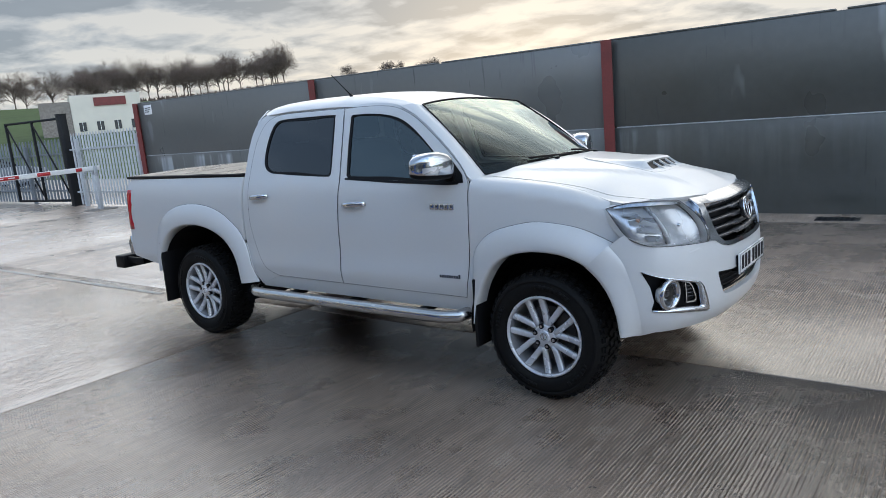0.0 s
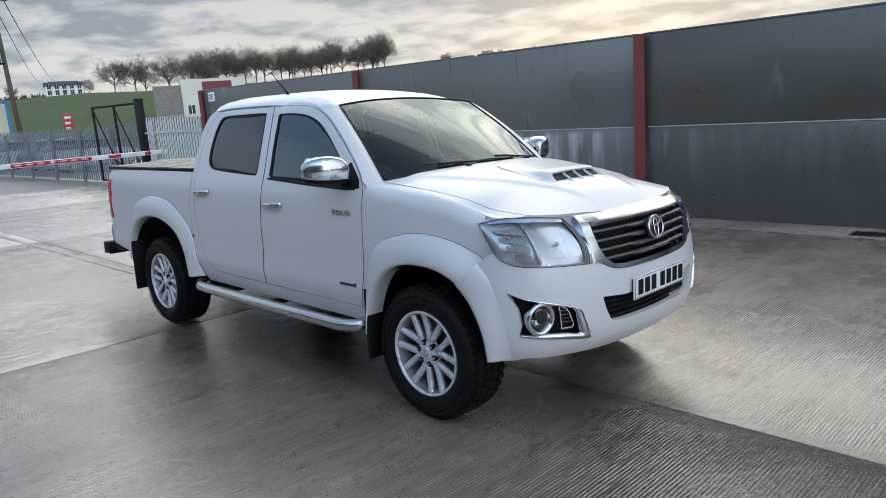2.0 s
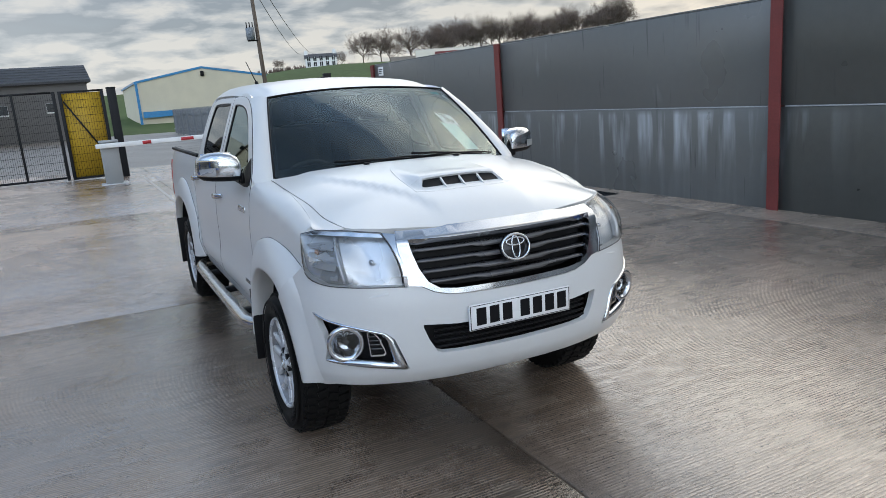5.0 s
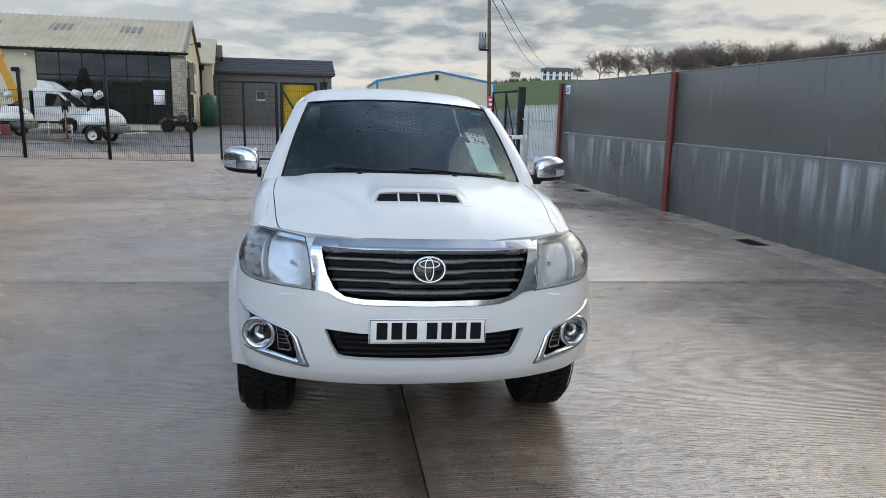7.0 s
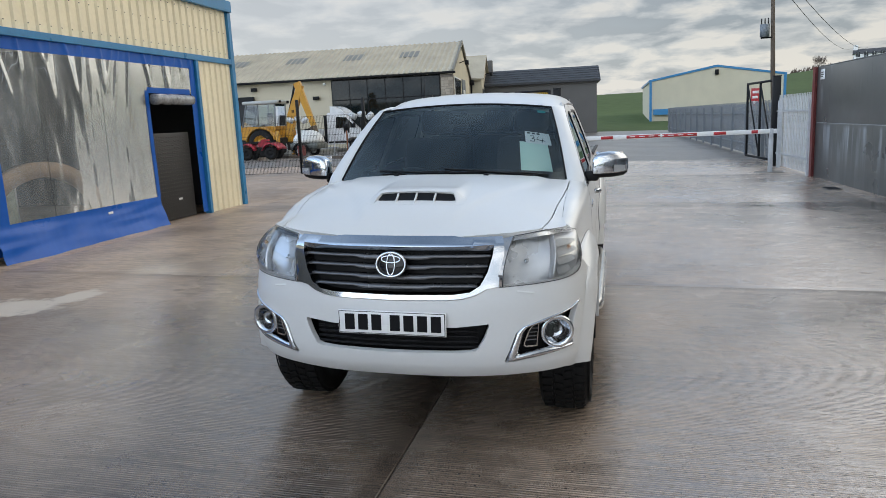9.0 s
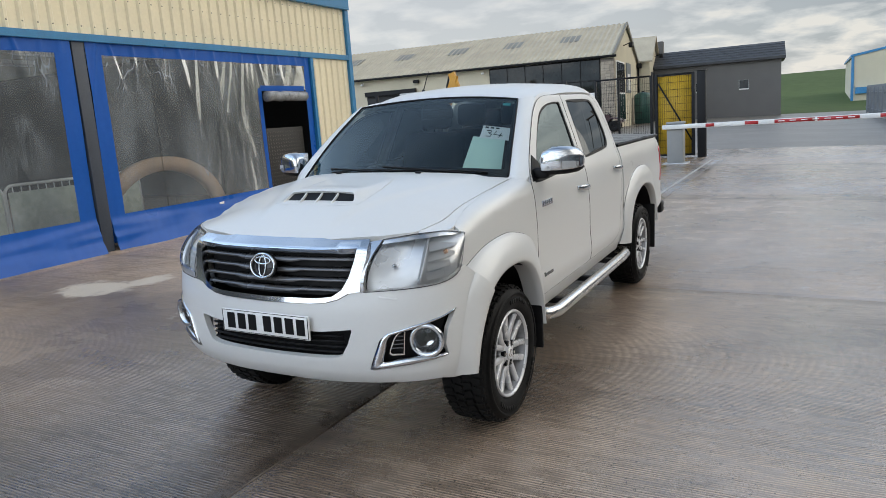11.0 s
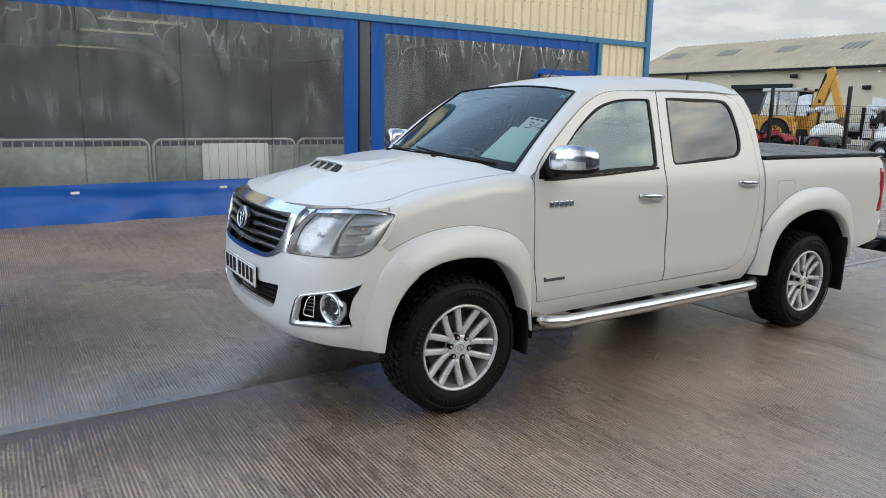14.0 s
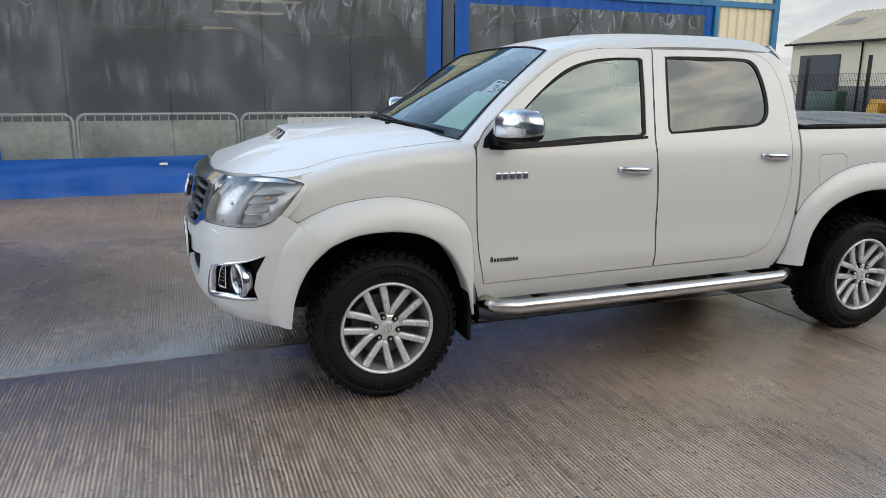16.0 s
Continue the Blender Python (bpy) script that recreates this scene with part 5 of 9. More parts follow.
def flipped(bm):
    m = bm.copy()
    lay = m.verts.layers.float_vector.get("true_normal")
    for v in m.verts:
        v.co.y = -v.co.y
        if lay:
            n_ = v[lay].copy()
            n_.y = -n_.y
            v[lay] = n_
    bmesh.ops.reverse_faces(m, faces=m.faces)
    return m


def both(name, bm, material, parent, label="", smooth=True):
    a = part(name, bm.copy(), material, parent, label, smooth)
    b = part(name, flipped(bm), material, parent, label, smooth)
    bm.free()
    return a, b


side_z = pchip([(0.38, 0.80), (0.48, 0.838), (0.56, 0.862), (0.63, 0.874), (0.70, 0.868), (0.78, 0.864), (0.92, 0.866), (1.05, 0.860), (1.14, 0.850), (1.20, 0.835), (1.26, 0.812), (1.45, 0.742), (1.60, 0.683), (1.68, 0.650), (1.74, 0.60)])


def side_y(x, z):
    y = side_z(z)
    if x > -0.45:
        y -= 0.062 * ((x + 0.45) / 0.85) ** 2.2
    if x < -3.4:
        y -= 0.02 * ((-3.4 - x) / 0.7) ** 2
    return y


def on_side(x, z):
    return (x, side_y(x, z), z)


def grow_out(d):
    return lambda x, z: (x, side_y(x, z) + d, z)


hood_edge_z = pchip([(-0.46, 1.238), (-0.2, 1.215), (0.0, 1.190), (0.20, 1.150), (0.36, 1.096), (0.50, 1.080), (0.62, 1.068), (0.72, 1.055), (0.78, 1.04)])
hood_mid_z = pchip([(-0.46, 1.290), (-0.2, 1.283), (0.0, 1.262), (0.2, 1.233), (0.43, 1.185), (0.6, 1.130), (0.7, 1.085), (0.76, 1.050)])
hood_half = pchip([(-0.46, 0.735), (0.0, 0.735), (0.30, 0.737), (0.36, 0.752), (0.415, 0.764), (0.478, 0.731), (0.552, 0.674), (0.612, 0.609), (0.662, 0.534), (0.71, 0.35), (0.735, 0.2), (0.75, 0.0)])


def hood_z(x, y):
    a = abs(y)
    e, m = hood_edge_z(x), hood_mid_z(x)
    z = e + (m - e) * max(0.0, 1 - (a / 0.74) ** 2.4)
    dome = 0.60 - 0.34 * smooth01((x + 0.3) / 0.95)
    return z + 0.010 * (1 - smooth01((a - dome + 0.05) / 0.07)) * smooth01((0.74 - x) / 0.25)


def fender_map(x, v):
    """Side skin that rolls over to the bonnet's edge."""
    top = hood_edge_z(x)
    zs = top - 0.085
    if v <= zs:
        return on_side(x, v)
    a = min(1.0, (v - zs) / 0.085) * math.pi / 2
    ys, yh = side_y(x, zs), hood_half(min(x, 0.30)) + 0.004
    return (x, yh + (ys - yh) * math.cos(a) ** 0.9, zs + (top - zs) * math.sin(a))


# plan line of the nose, from its middle round to the wheel arch
NOSE = rounded([(0.888, 0.0), (0.884, 0.14), (0.872, 0.28), (0.848, 0.42), (0.805, 0.56), (0.735, 0.69), (0.645, 0.785), (0.54, 0.845), (0.42, 0.88), (0.22, 0.905)], 0.01)
_len = [0.0]
for _a, _b in zip(NOSE, NOSE[1:]):
    _len.append(_len[-1] + math.hypot(_b[0] - _a[0], _b[1] - _a[1]))
NX, NY = np.array([p[0] for p in NOSE]), np.array([p[1] for p in NOSE])
NS = np.array(_len)
nose_off = pchip([(0.40, 0.085), (0.44, 0.045), (0.49, 0.016), (0.56, 0.002), (0.66, 0.0), (0.76, 0.004), (0.84, 0.016), (0.94, 0.036), (1.00, 0.05), (1.045, 0.068), (1.062, 0.10), (1.082, 0.140), (1.10, 0.165)])


def s_of_y(y):
    return float(np.interp(y, NY, NS))


def s_of_x(x):
    return float(np.interp(-x, -NX, NS))


def nose(s, z, d=0.0):
    """A point of the nose's skin; d metres proud of it."""
    sg = 1 if s >= 0 else -1
    a = min(abs(s), NS[-1] - 1e-6)
    x, y = float(np.interp(a, NS, NX)), float(np.interp(a, NS, NY))
    x2, y2 = float(np.interp(min(a + 0.02, NS[-1]), NS, NX)), float(np.interp(min(a + 0.02, NS[-1]), NS, NY))
    x1, y1 = float(np.interp(max(a - 0.02, 0), NS, NX)), float(np.interp(max(a - 0.02, 0), NS, NY))
    tx, ty = x2 - x1, y2 - y1
    ln = math.hypot(tx, ty)
    nx, ny = ty / ln, -tx / ln
    if a < 0.02:
        nx, ny = 1.0, 0.0
    off = nose_off(z) * (1 - 0.42 * smooth01((a - 0.55) / 0.5)) - d
    return (x - nx * off, sg * (y - ny * off), z)


def fy(*pts):
    return [(s_of_y(y), z) for y, z in pts]


def fx(*pts):
    return [(s_of_x(x), z) for x, z in pts]


FRONT_ARCH = rounded([(0.455, 0.418), (0.435, 0.56), (0.38, 0.685), (0.29, 0.775), (0.17, 0.825), (0.05, 0.84), (-0.07, 0.835), (-0.17, 0.81), (-0.27, 0.75), (-0.345, 0.65), (-0.395, 0.53), (-0.42, 0.40)], 0.025)
k_ = min(range(len(FRONT_ARCH)), key=lambda i: abs(FRONT_ARCH[i][0] - 0.29) + abs(FRONT_ARCH[i][1] - 0.775))
ARCH_BUMPER, ARCH_WING = FRONT_ARCH[: k_ + 1], FRONT_ARCH[k_:]
FRONT_FLARE = rounded([(0.40, 0.885), (0.32, 0.925), (0.22, 0.963), (0.10, 0.985), (-0.03, 0.992), (-0.14, 0.975), (-0.27, 0.94), (-0.36, 0.885), (-0.42, 0.80), (-0.435, 0.66), (-0.44, 0.52), (-0.445, 0.41)], 0.025)
REAR_ARCH = rounded([(-2.53, 0.475), (-2.565, 0.66), (-2.68, 0.805), (-2.88, 0.885), (-3.09, 0.905), (-3.29, 0.875), (-3.45, 0.79), (-3.55, 0.65), (-3.585, 0.50)], 0.03)
REAR_FLARE = rounded([(-2.395, 0.485), (-2.46, 0.735), (-2.54, 0.87), (-2.67, 0.965), (-2.78, 1.015), (-2.92, 1.05), (-3.09, 1.062), (-3.28, 1.045), (-3.46, 0.985), (-3.60, 0.87), (-3.66, 0.70), (-3.675, 0.50)], 0.03)


def resample(poly, n0):
    p = np.array(poly)
    d = np.r_[0, np.cumsum(np.hypot(*np.diff(p, axis=0).T))]
    t = np.linspace(0, d[-1], n0)
    return list(zip(np.interp(t, d, p[:, 0]).tolist(), np.interp(t, d, p[:, 1]).tolist()))


def flare(outer, arch, lip_y):
    """Wheel-arch extension between its outer line and the arch, swelling outward."""
    n0 = 44
    o, a = resample(outer, n0), resample(arch, n0)
    bm = bmesh.new()
    rows = []
    for (ox, oz), (ax, az) in zip(o, a):
        row = []
        for t, k in ((0.0, 0.0), (0.0, 0.16), (0.12, 0.36), (0.3, 0.62), (0.52, 0.84), (0.76, 0.975), (0.92, 1.0), (1.0, 0.95)):
            x, z = ox + (ax - ox) * t, oz + (az - oz) * t
            yb = side_y(x, z)
            row.append((x, yb - 0.004 + (lip_y - yb) * k, z))
        for dy in (0.05, 0.12):
            row.append((ax, lip_y - dy, az))
        rows.append(row)
    vs = [[bm.verts.new(p) for p in r] for r in rows]
    for r0, r1 in zip(vs, vs[1:]):
        for k in range(len(r0) - 1):
            bm.faces.new((r0[k], r0[k + 1], r1[k + 1], r1[k]))
    bm.normal_update()
    tot = sum((f.normal * f.calc_area() for f in bm.faces), Vector())
    if tot.y < 0:
        bmesh.ops.reverse_faces(bm, faces=bm.faces)
    return bm


DOOR_F = [(-0.452, 1.20)] + rounded([(-0.448, 1.06), (-0.452, 0.86), (-0.47, 0.66), (-0.50, 0.535)], 0.04) + [(-1.497, 0.545), (-1.488, 0.88), (-1.472, 1.22), (-1.50, 1.45), (-1.535, 1.686)] + rounded([(-1.40, 1.690), (-1.20, 1.682), (-1.05, 1.655), (-0.90, 1.585), (-0.74, 1.475), (-0.60, 1.365), (-0.50, 1.275), (-0.452, 1.20)], 0.04)[:-1]
DOOR_R = [(-1.504, 0.545), (-2.14, 0.552)] + rounded([(-2.14, 0.552), (-2.26, 0.60), (-2.35, 0.74), (-2.395, 0.92), (-2.402, 1.12), (-2.405, 1.35), (-2.385, 1.52), (-2.33, 1.63), (-2.22, 1.682), (-2.05, 1.692)], 0.04)[1:] + [(-1.542, 1.688), (-1.507, 1.45), (-1.479, 1.22), (-1.495, 0.88)]
WIN_F = rounded([(-0.60, 1.205), (-1.0, 1.222), (-1.405, 1.242)], 0.05) + rounded([(-1.425, 1.255), (-1.45, 1.45), (-1.468, 1.63)], 0.05) + rounded([(-1.455, 1.642), (-1.30, 1.640), (-1.14, 1.622), (-1.0, 1.578), (-0.86, 1.49), (-0.72, 1.375), (-0.61, 1.27)], 0.02)
WIN_R = rounded([(-1.58, 1.252), (-1.85, 1.262), (-2.08, 1.276), (-2.20, 1.292), (-2.262, 1.345), (-2.275, 1.45), (-2.255, 1.57), (-2.215, 1.632), (-2.13, 1.652), (-1.85, 1.655), (-1.635, 1.652), (-1.612, 1.63), (-1.585, 1.45), (-1.567, 1.27)], 0.012, closed=True)


def shrink(poly, d):
    c = np.mean(np.array(poly), axis=0)
    out = []
    for x, z in poly:
        v = np.array([x, z]) - c
        ln = np.linalg.norm(v)
        out.append(tuple(c + v * (1 - d / ln)))
    return out


def wind_edge(v):
    """Windscreen's side edge, from cowl to roof."""
    return Vector((-0.415, 0.712, 1.238)).lerp(Vector((-0.935, 0.578, 1.668)), v) + Vector((0.012, 0.006, 0.012)) * math.sin(math.pi * v)


def windscreen(u, v, d=0.0):
    e = wind_edge(v)
    k = 1 - u * u
    mx = -0.185 + (-1.00 + 0.185) * v
    mz = 1.283 + (1.703 - 1.283) * v
    return (e.x + (mx - e.x) * k + d * 0.45, e.y * u, e.z + (mz - e.z) * k + d * 0.89 + 0.012 * math.sin(math.pi * v) * k)


def build_wheel(truck, x, y, side):
    """side: +1 outer face toward +y."""
    zc = 0.360
    w = part("wheel", rim_barrel(), M["alloy_dark"], truck, "silver twin-spoke alloy wheel with an all-terrain tyre")
    w.location = (x, y, zc)
    if side < 0:
        w.rotation_euler = (0, radians(15), math.pi)
    else:
        w.rotation_euler = (0, radians(17), 0)
    for nm, data, mt, lb in WHEEL_PARTS:
        o = new(nm, data)
        o.parent = w
        if lb:
            o["label"] = lb
    return w


def rim_barrel():
    bm = bmesh.new()
    lathe(bm, [(0.212, -0.005), (0.205, -0.03), (0.195, -0.10), (0.20, -0.20), (0.0, -0.205)], "y", 48)
    return bm


def tyre_mesh():
    bm = bmesh.new()
    lathe(bm, [(0.222, -0.23), (0.235, -0.245), (0.30, -0.252), (0.345, -0.240), (0.360, -0.205), (0.364, -0.115), (0.361, -0.040), (0.354, -0.020), (0.343, -0.003), (0.325, 0.010), (0.295, 0.018), (0.262, 0.016), (0.245, 0.008), (0.232, -0.002), (0.224, -0.008)], "y", 72)
    # raised ring and lettering bars on the side wall
    lathe(bm, [(0.335, 0.013), (0.330, 0.0185), (0.322, 0.0195), (0.317, 0.0165)], "y", 72)
    for base, cnt in ((0.2, 9), (2.3, 7), (3.6, 8), (5.1, 6)):
        for k in range(cnt):
            t = base + k * 0.085
            box(bm, -0.010, 0.010, 0.0165, 0.0215, 0.276, 0.300, m=Matrix.Rotation(-t, 4, "Y"))
    return bm


def tread_mesh():
    bm = bmesh.new()
    n0 = 44
    for k in range(n0):
        t = 2 * math.pi * k / n0
        for row, (y0, y1, off, tw) in enumerate(((-0.225, -0.175, 0.0, 0.12), (-0.165, -0.122, 0.5, -0.25), (-0.112, -0.070, 0.0, 0.25), (-0.060, -0.022, 0.5, -0.12))):
            ang = t + off * 2 * math.pi / n0
            r0, r1 = 0.352, (0.371 if row in (0, 3) else 0.375)
            m = Matrix.Rotation(-ang, 4, "Y") @ Matrix.Translation((0, (y0 + y1) / 2, 0)) @ Matrix.Rotation(tw, 4, "Z")
            hw = 0.0175 if k % 2 else 0.0145
            box(bm, -hw, hw, (y0 - y1) / 2, (y1 - y0) / 2, r0, r1, m=m)
        # shoulder lugs running down the side wall
        for yy in (0.011,):
            m = Matrix.Rotation(-t - 0.07, 4, "Y")
            box(bm, -0.014, 0.014, -0.030, -0.0085 if k % 2 else -0.011, 0.335, 0.3605, m=m)
    return bm


def spokes_mesh():
    """Outer lip, hub, and six pairs of straight spokes."""
    bm = bmesh.new()
    lathe(bm, [(0.212, -0.03), (0.213, -0.004), (0.219, 0.006), (0.226, 0.007), (0.230, 0.000), (0.231, -0.014), (0.225, -0.02)], "y", 72)
    lathe(bm, [(0.071, -0.05), (0.070, -0.026), (0.064, -0.016), (0.050, -0.013), (0.0, -0.012)], "y", 36)
    for k in range(6):
        a = 2 * math.pi * k / 6
        for s in (-1, 1):
            rows = []
            for r_, hw, y0, y1, o in ((0.050, 0.0150, -0.052, -0.017, 0.027), (0.10, 0.0155, -0.052, -0.020, 0.034), (0.16, 0.0165, -0.045, -0.015, 0.040), (0.205, 0.0175, -0.035, -0.009, 0.0435), (0.218, 0.020, -0.03, -0.002, 0.0445)):
                c = s * o
                rows.append([(c - hw, y0, r_), (c - hw, y1 - 0.005, r_), (c - hw * 0.55, y1, r_), (c + hw * 0.55, y1, r_), (c + hw, y1 - 0.005, r_), (c + hw, y0, r_)])
            rot = Matrix.Rotation(-a, 3, "Y")
            loft(bm, [[rot @ Vector(p) for p in r] for r in rows])
    bmesh.ops.recalc_face_normals(bm, faces=bm.faces)
    return bm


def wheel_bits():
    out = []

    def reg(nm, bm, mt, lb=""):
        me = bpy.data.meshes.new(nm)
        bm.to_mesh(me)
        bm.free()
        for p in me.polygons:
            p.use_smooth = nm in ("tyre", "rim")
        me.materials.append(mt)
        out.append((nm, me, mt, lb))

    tyre, tread = tyre_mesh(), tread_mesh()
    for bm in (tyre, tread):
        for v in bm.verts:
            r_ = math.hypot(v.co.x, v.co.z)
            k = (0.226 + (r_ - 0.226) * 0.91) / r_ if r_ > 0.226 else 1.0
            v.co.x *= k
            v.co.z *= k
    reg("tyre", tyre, M["tyre"], "black all-terrain tyre")
    reg("tread", tread, M["tyre"])
    reg("rim", spokes_mesh(), M["alloy"], "silver six twin-spoke alloy rim")
    bm = bmesh.new()
    lathe(bm, [(0.034, -0.013), (0.034, -0.008), (0.031, -0.005), (0.0, -0.004)], "y", 28)
    reg("centre_cap", bm, M["alloy"])
    bm = bmesh.new()
    lathe(bm, [(0.021, -0.0045), (0.020, -0.002), (0.017, -0.002), (0.016, -0.0045)], "y", 24)
    box(bm, -0.003, 0.003, -0.0045, -0.002, -0.016, 0.016)
    reg("cap_badge", bm, M["steel"])
    for k in range(6):
        bm = bmesh.new()
        a = 2 * math.pi * k / 6
        sx, sz = math.sin(a), math.cos(a)
        # solid black disc stands for the shade in the nut's recess
        tube(bm, [(0.058 * sx, -0.03, 0.058 * sz), (0.058 * sx, -0.0105, 0.058 * sz)], 0.0155, 14)
        reg("nut_pocket", bm, M["black"])
        bm = bmesh.new()
        tube(bm, [(0.058 * sx, -0.03, 0.058 * sz), (0.058 * sx, -0.006, 0.058 * sz)], 0.0085, 6)
        reg("wheel_nut", bm, M["steel"])
    bm = bmesh.new()
    lathe(bm, [(0.155, -0.11), (0.155, -0.09), (0.07, -0.085), (0.0, -0.085)], "y", 36)
    reg("brake_disc", bm, M["steel_dull"])
    return out


WHEEL_PARTS = wheel_bits()


def build_truck():
    T = thing("pickup_truck", (0.03, -0.005, 0), "white double-cab pickup truck parked on wet concrete", "pickup truck", rx=-math.degrees(SLOPE) - 0.25)
    P = M["paint"]

    # -- wings --
    wing = [(-0.497, 0.40)] + [(-0.495, 0.53), (-0.482, 0.59), (-0.464, 0.66), (-0.450, 0.80), (-0.446, 0.88), (-0.443, 1.06), (-0.446, hood_edge_z(-0.446))] + [(x, hood_edge_z(x)) for x in np.linspace(-0.40, 0.36, 14)] + [(0.372, 1.06), (0.40, 1.015), (0.482, 0.932), (0.40, 0.888)] + [(x, z) for x, z in FRONT_FLARE[3:-1]]
    both("wing", panel(wing, fender_map, (0, 1, 0), step=0.03), P, T)
    ff = [p for p in FRONT_FLARE]
    both("wheel_arch_flare", flare(ff, ARCH_WING, 0.918), P, T)
    # thin grey tube stands for the shaded groove round the flare
    bm = bmesh.new()
    tube(bm, [(x, side_y(x, z) + 0.001, z) for x, z in resample(ff, 60)], 0.0022, 5)
    both("flare_seal", bm, M["grille_grey"], T)
    # -- doors --
    for nm, dr, wn in (("front_door", DOOR_F, WIN_F), ("rear_door", DOOR_R, WIN_R)):
        bm = panel(dr, on_side, (0, 1, 0), [wn], step=0.035)
        dl, drr = both(nm, bm, P, T)
        for d, sg in ((dl, 1), (drr, -1)):
            # black tube along the door's edge, drawn as the shade of its gap
            bm = bmesh.new()
            tube(bm, [Vector((x, sg * (side_y(x, z) - 0.0010), z)) for x, z in dense(dr, 0.05)], 0.0016, 5, closed=True)
            part("door_seal", bm, M["black"], d)
        ins = shrink(wn, 0.020)
        fr = panel(wn, grow_out(-0.004), (0, 1, 0), [ins], step=0.03, flange=0.01)
        gl = panel(ins, grow_out(-0.010), (0, 1, 0), step=0.06, flange=0)
        hx0, hx1, hz = (-1.44, -1.235, 1.075) if nm == "front_door" else (-2.375, -2.175, 1.12)
        for d, sg in ((dl, 1), (drr, -1)):
            f2, g2 = (fr.copy(), gl.copy()) if sg > 0 else (flipped(fr), flipped(gl))
            part("window_seal", f2, M["black"], d)
            part("window_glass", g2, M["side_glass"] if nm == "front_door" else M["privacy"], d, "tinted side glass" if nm == "front_door" else "dark privacy glass")
            # chrome pull handle over a shallow cup
            bm = bmesh.new()
            y0 = side_y(hx0, hz)
            rings = []
            for t in np.linspace(0, 1, 13):
                x = hx0 + (hx1 - hx0) * t
                bow = 0.032 * (1 - (2 * t - 1) ** 4) + 0.004
                hh = 0.0135 + 0.006 * math.sin(math.pi * t)
                z = hz + 0.012 * (t - 0.5)
                rings.append([(x, sg * (y0 + bow + hh * 0.55 * math.cos(a)), z + hh * math.sin(a)) for a in np.linspace(0, 2 * math.pi, 12, endpoint=False)])
            loft(bm, rings)
            bmesh.ops.recalc_face_normals(bm, faces=bm.faces)
            part("handle", bm, M["chrome"], d, "chrome pull handle")
            bm = bmesh.new()
            cx = (hx0 + hx1) / 2
            rows = []
            for k, (sc, dep) in enumerate(((1.0, 0.0006), (0.90, 0.0010), (0.72, 0.0), (0.3, -0.004))):
                rows.append([(cx + 0.058 * sc * math.cos(a), sg * (side_y(cx, hz + 0.046 * sc * math.sin(a)) + dep), hz + 0.046 * sc * math.sin(a)) for a in np.linspace(0, 2 * math.pi, 28, endpoint=False)])
            loft(bm, rows, caps=False)
            bmesh.ops.recalc_face_normals(bm, faces=bm.faces)
            part("handle_cup", bm, P, d)
        fr.free()
        gl.free()
    # mirror base patch at the front of the door glass, lower black belt seal
    both("belt_seal", panel([(-0.52, 1.196), (-0.60, 1.192), (-1.0, 1.208), (-1.43, 1.232), (-1.43, 1.244), (-1.0, 1.222), (-0.60, 1.206), (-0.52, 1.212)], grow_out(0.003), (0, 1, 0), step=0.05, flange=0.006), M["black"], T)
    both("mirror_sail", panel([(-0.485, 1.205), (-0.50, 1.25), (-0.60, 1.345), (-0.66, 1.30), (-0.66, 1.205)], grow_out(0.004), (0, 1, 0), step=0.04, flange=0.01), M["black"], T)
    # -- cab frame round the doors --
    cab = [(-0.47, 1.243)] + rounded([(-0.50, 1.285), (-0.60, 1.378), (-0.74, 1.49), (-0.90, 1.60), (-1.05, 1.672), (-1.20, 1.70), (-1.40, 1.708), (-2.05, 1.708), (-2.28, 1.703), (-2.39, 1.672), (-2.45, 1.60), (-2.472, 1.50), (-2.474, 1.38), (-2.470, 1.15), (-2.470, 0.80), (-2.43, 0.60), (-2.38, 0.47)], 0.03) + [(-2.10, 0.455), (-1.0, 0.448), (-0.50, 0.44), (-0.47, 0.50), (-0.494, 0.53)]
    # the frame lies 8 mm under the doors' skin, so that the gaps read as shut lines
    both("cab_side", panel(cab, grow_out(-0.007), (0, 1, 0), [shrink(WIN_F, -0.02), shrink(WIN_R, -0.015)], step=0.03), P, T)
    both("sill", panel([(-0.49, 0.44), (-0.49, 0.535), (-2.16, 0.543), (-2.36, 0.475), (-2.36, 0.455)], grow_out(-0.003), (0, 1, 0), step=0.05), P, T)
    # small filler between bonnet, wing and pillar
    bm = bmesh.new()
    bm.faces.new([bm.verts.new(p) for p in ((-0.415, 0.712, 1.229), (-0.365, 0.755, 1.208), (-0.425, 0.805, 1.200), (-0.468, 0.815, 1.215), (-0.472, 0.80, 1.230))])
    both("cowl_corner", bm, P, T)
    # A pillar
    bm = bmesh.new()
    front = rounded([(-0.47, 1.243), (-0.50, 1.285), (-0.60, 1.378), (-0.74, 1.49), (-0.90, 1.60), (-1.05, 1.672)], 0.01)
    fr_ = resample(front, 20)
    rows = []
    for k, (x, z) in enumerate(fr_):
        v = k / 19
        w = wind_edge(v)
        s = Vector(on_side(x, z))
        mid = (w + s) / 2 + Vector((0.35, 0.25, 0.7)) * 0.016
        rows.append([w - Vector((0.01, 0.012, 0.004)), w, w.lerp(mid, 0.6), mid, mid.lerp(s, 0.6), s])
    # its foot runs down behind the wing
    rows.insert(0, [p + Vector((0.055, -0.016, -0.055)) for p in rows[0]])
    vs = [[bm.verts.new(p) for p in r] for r in rows]
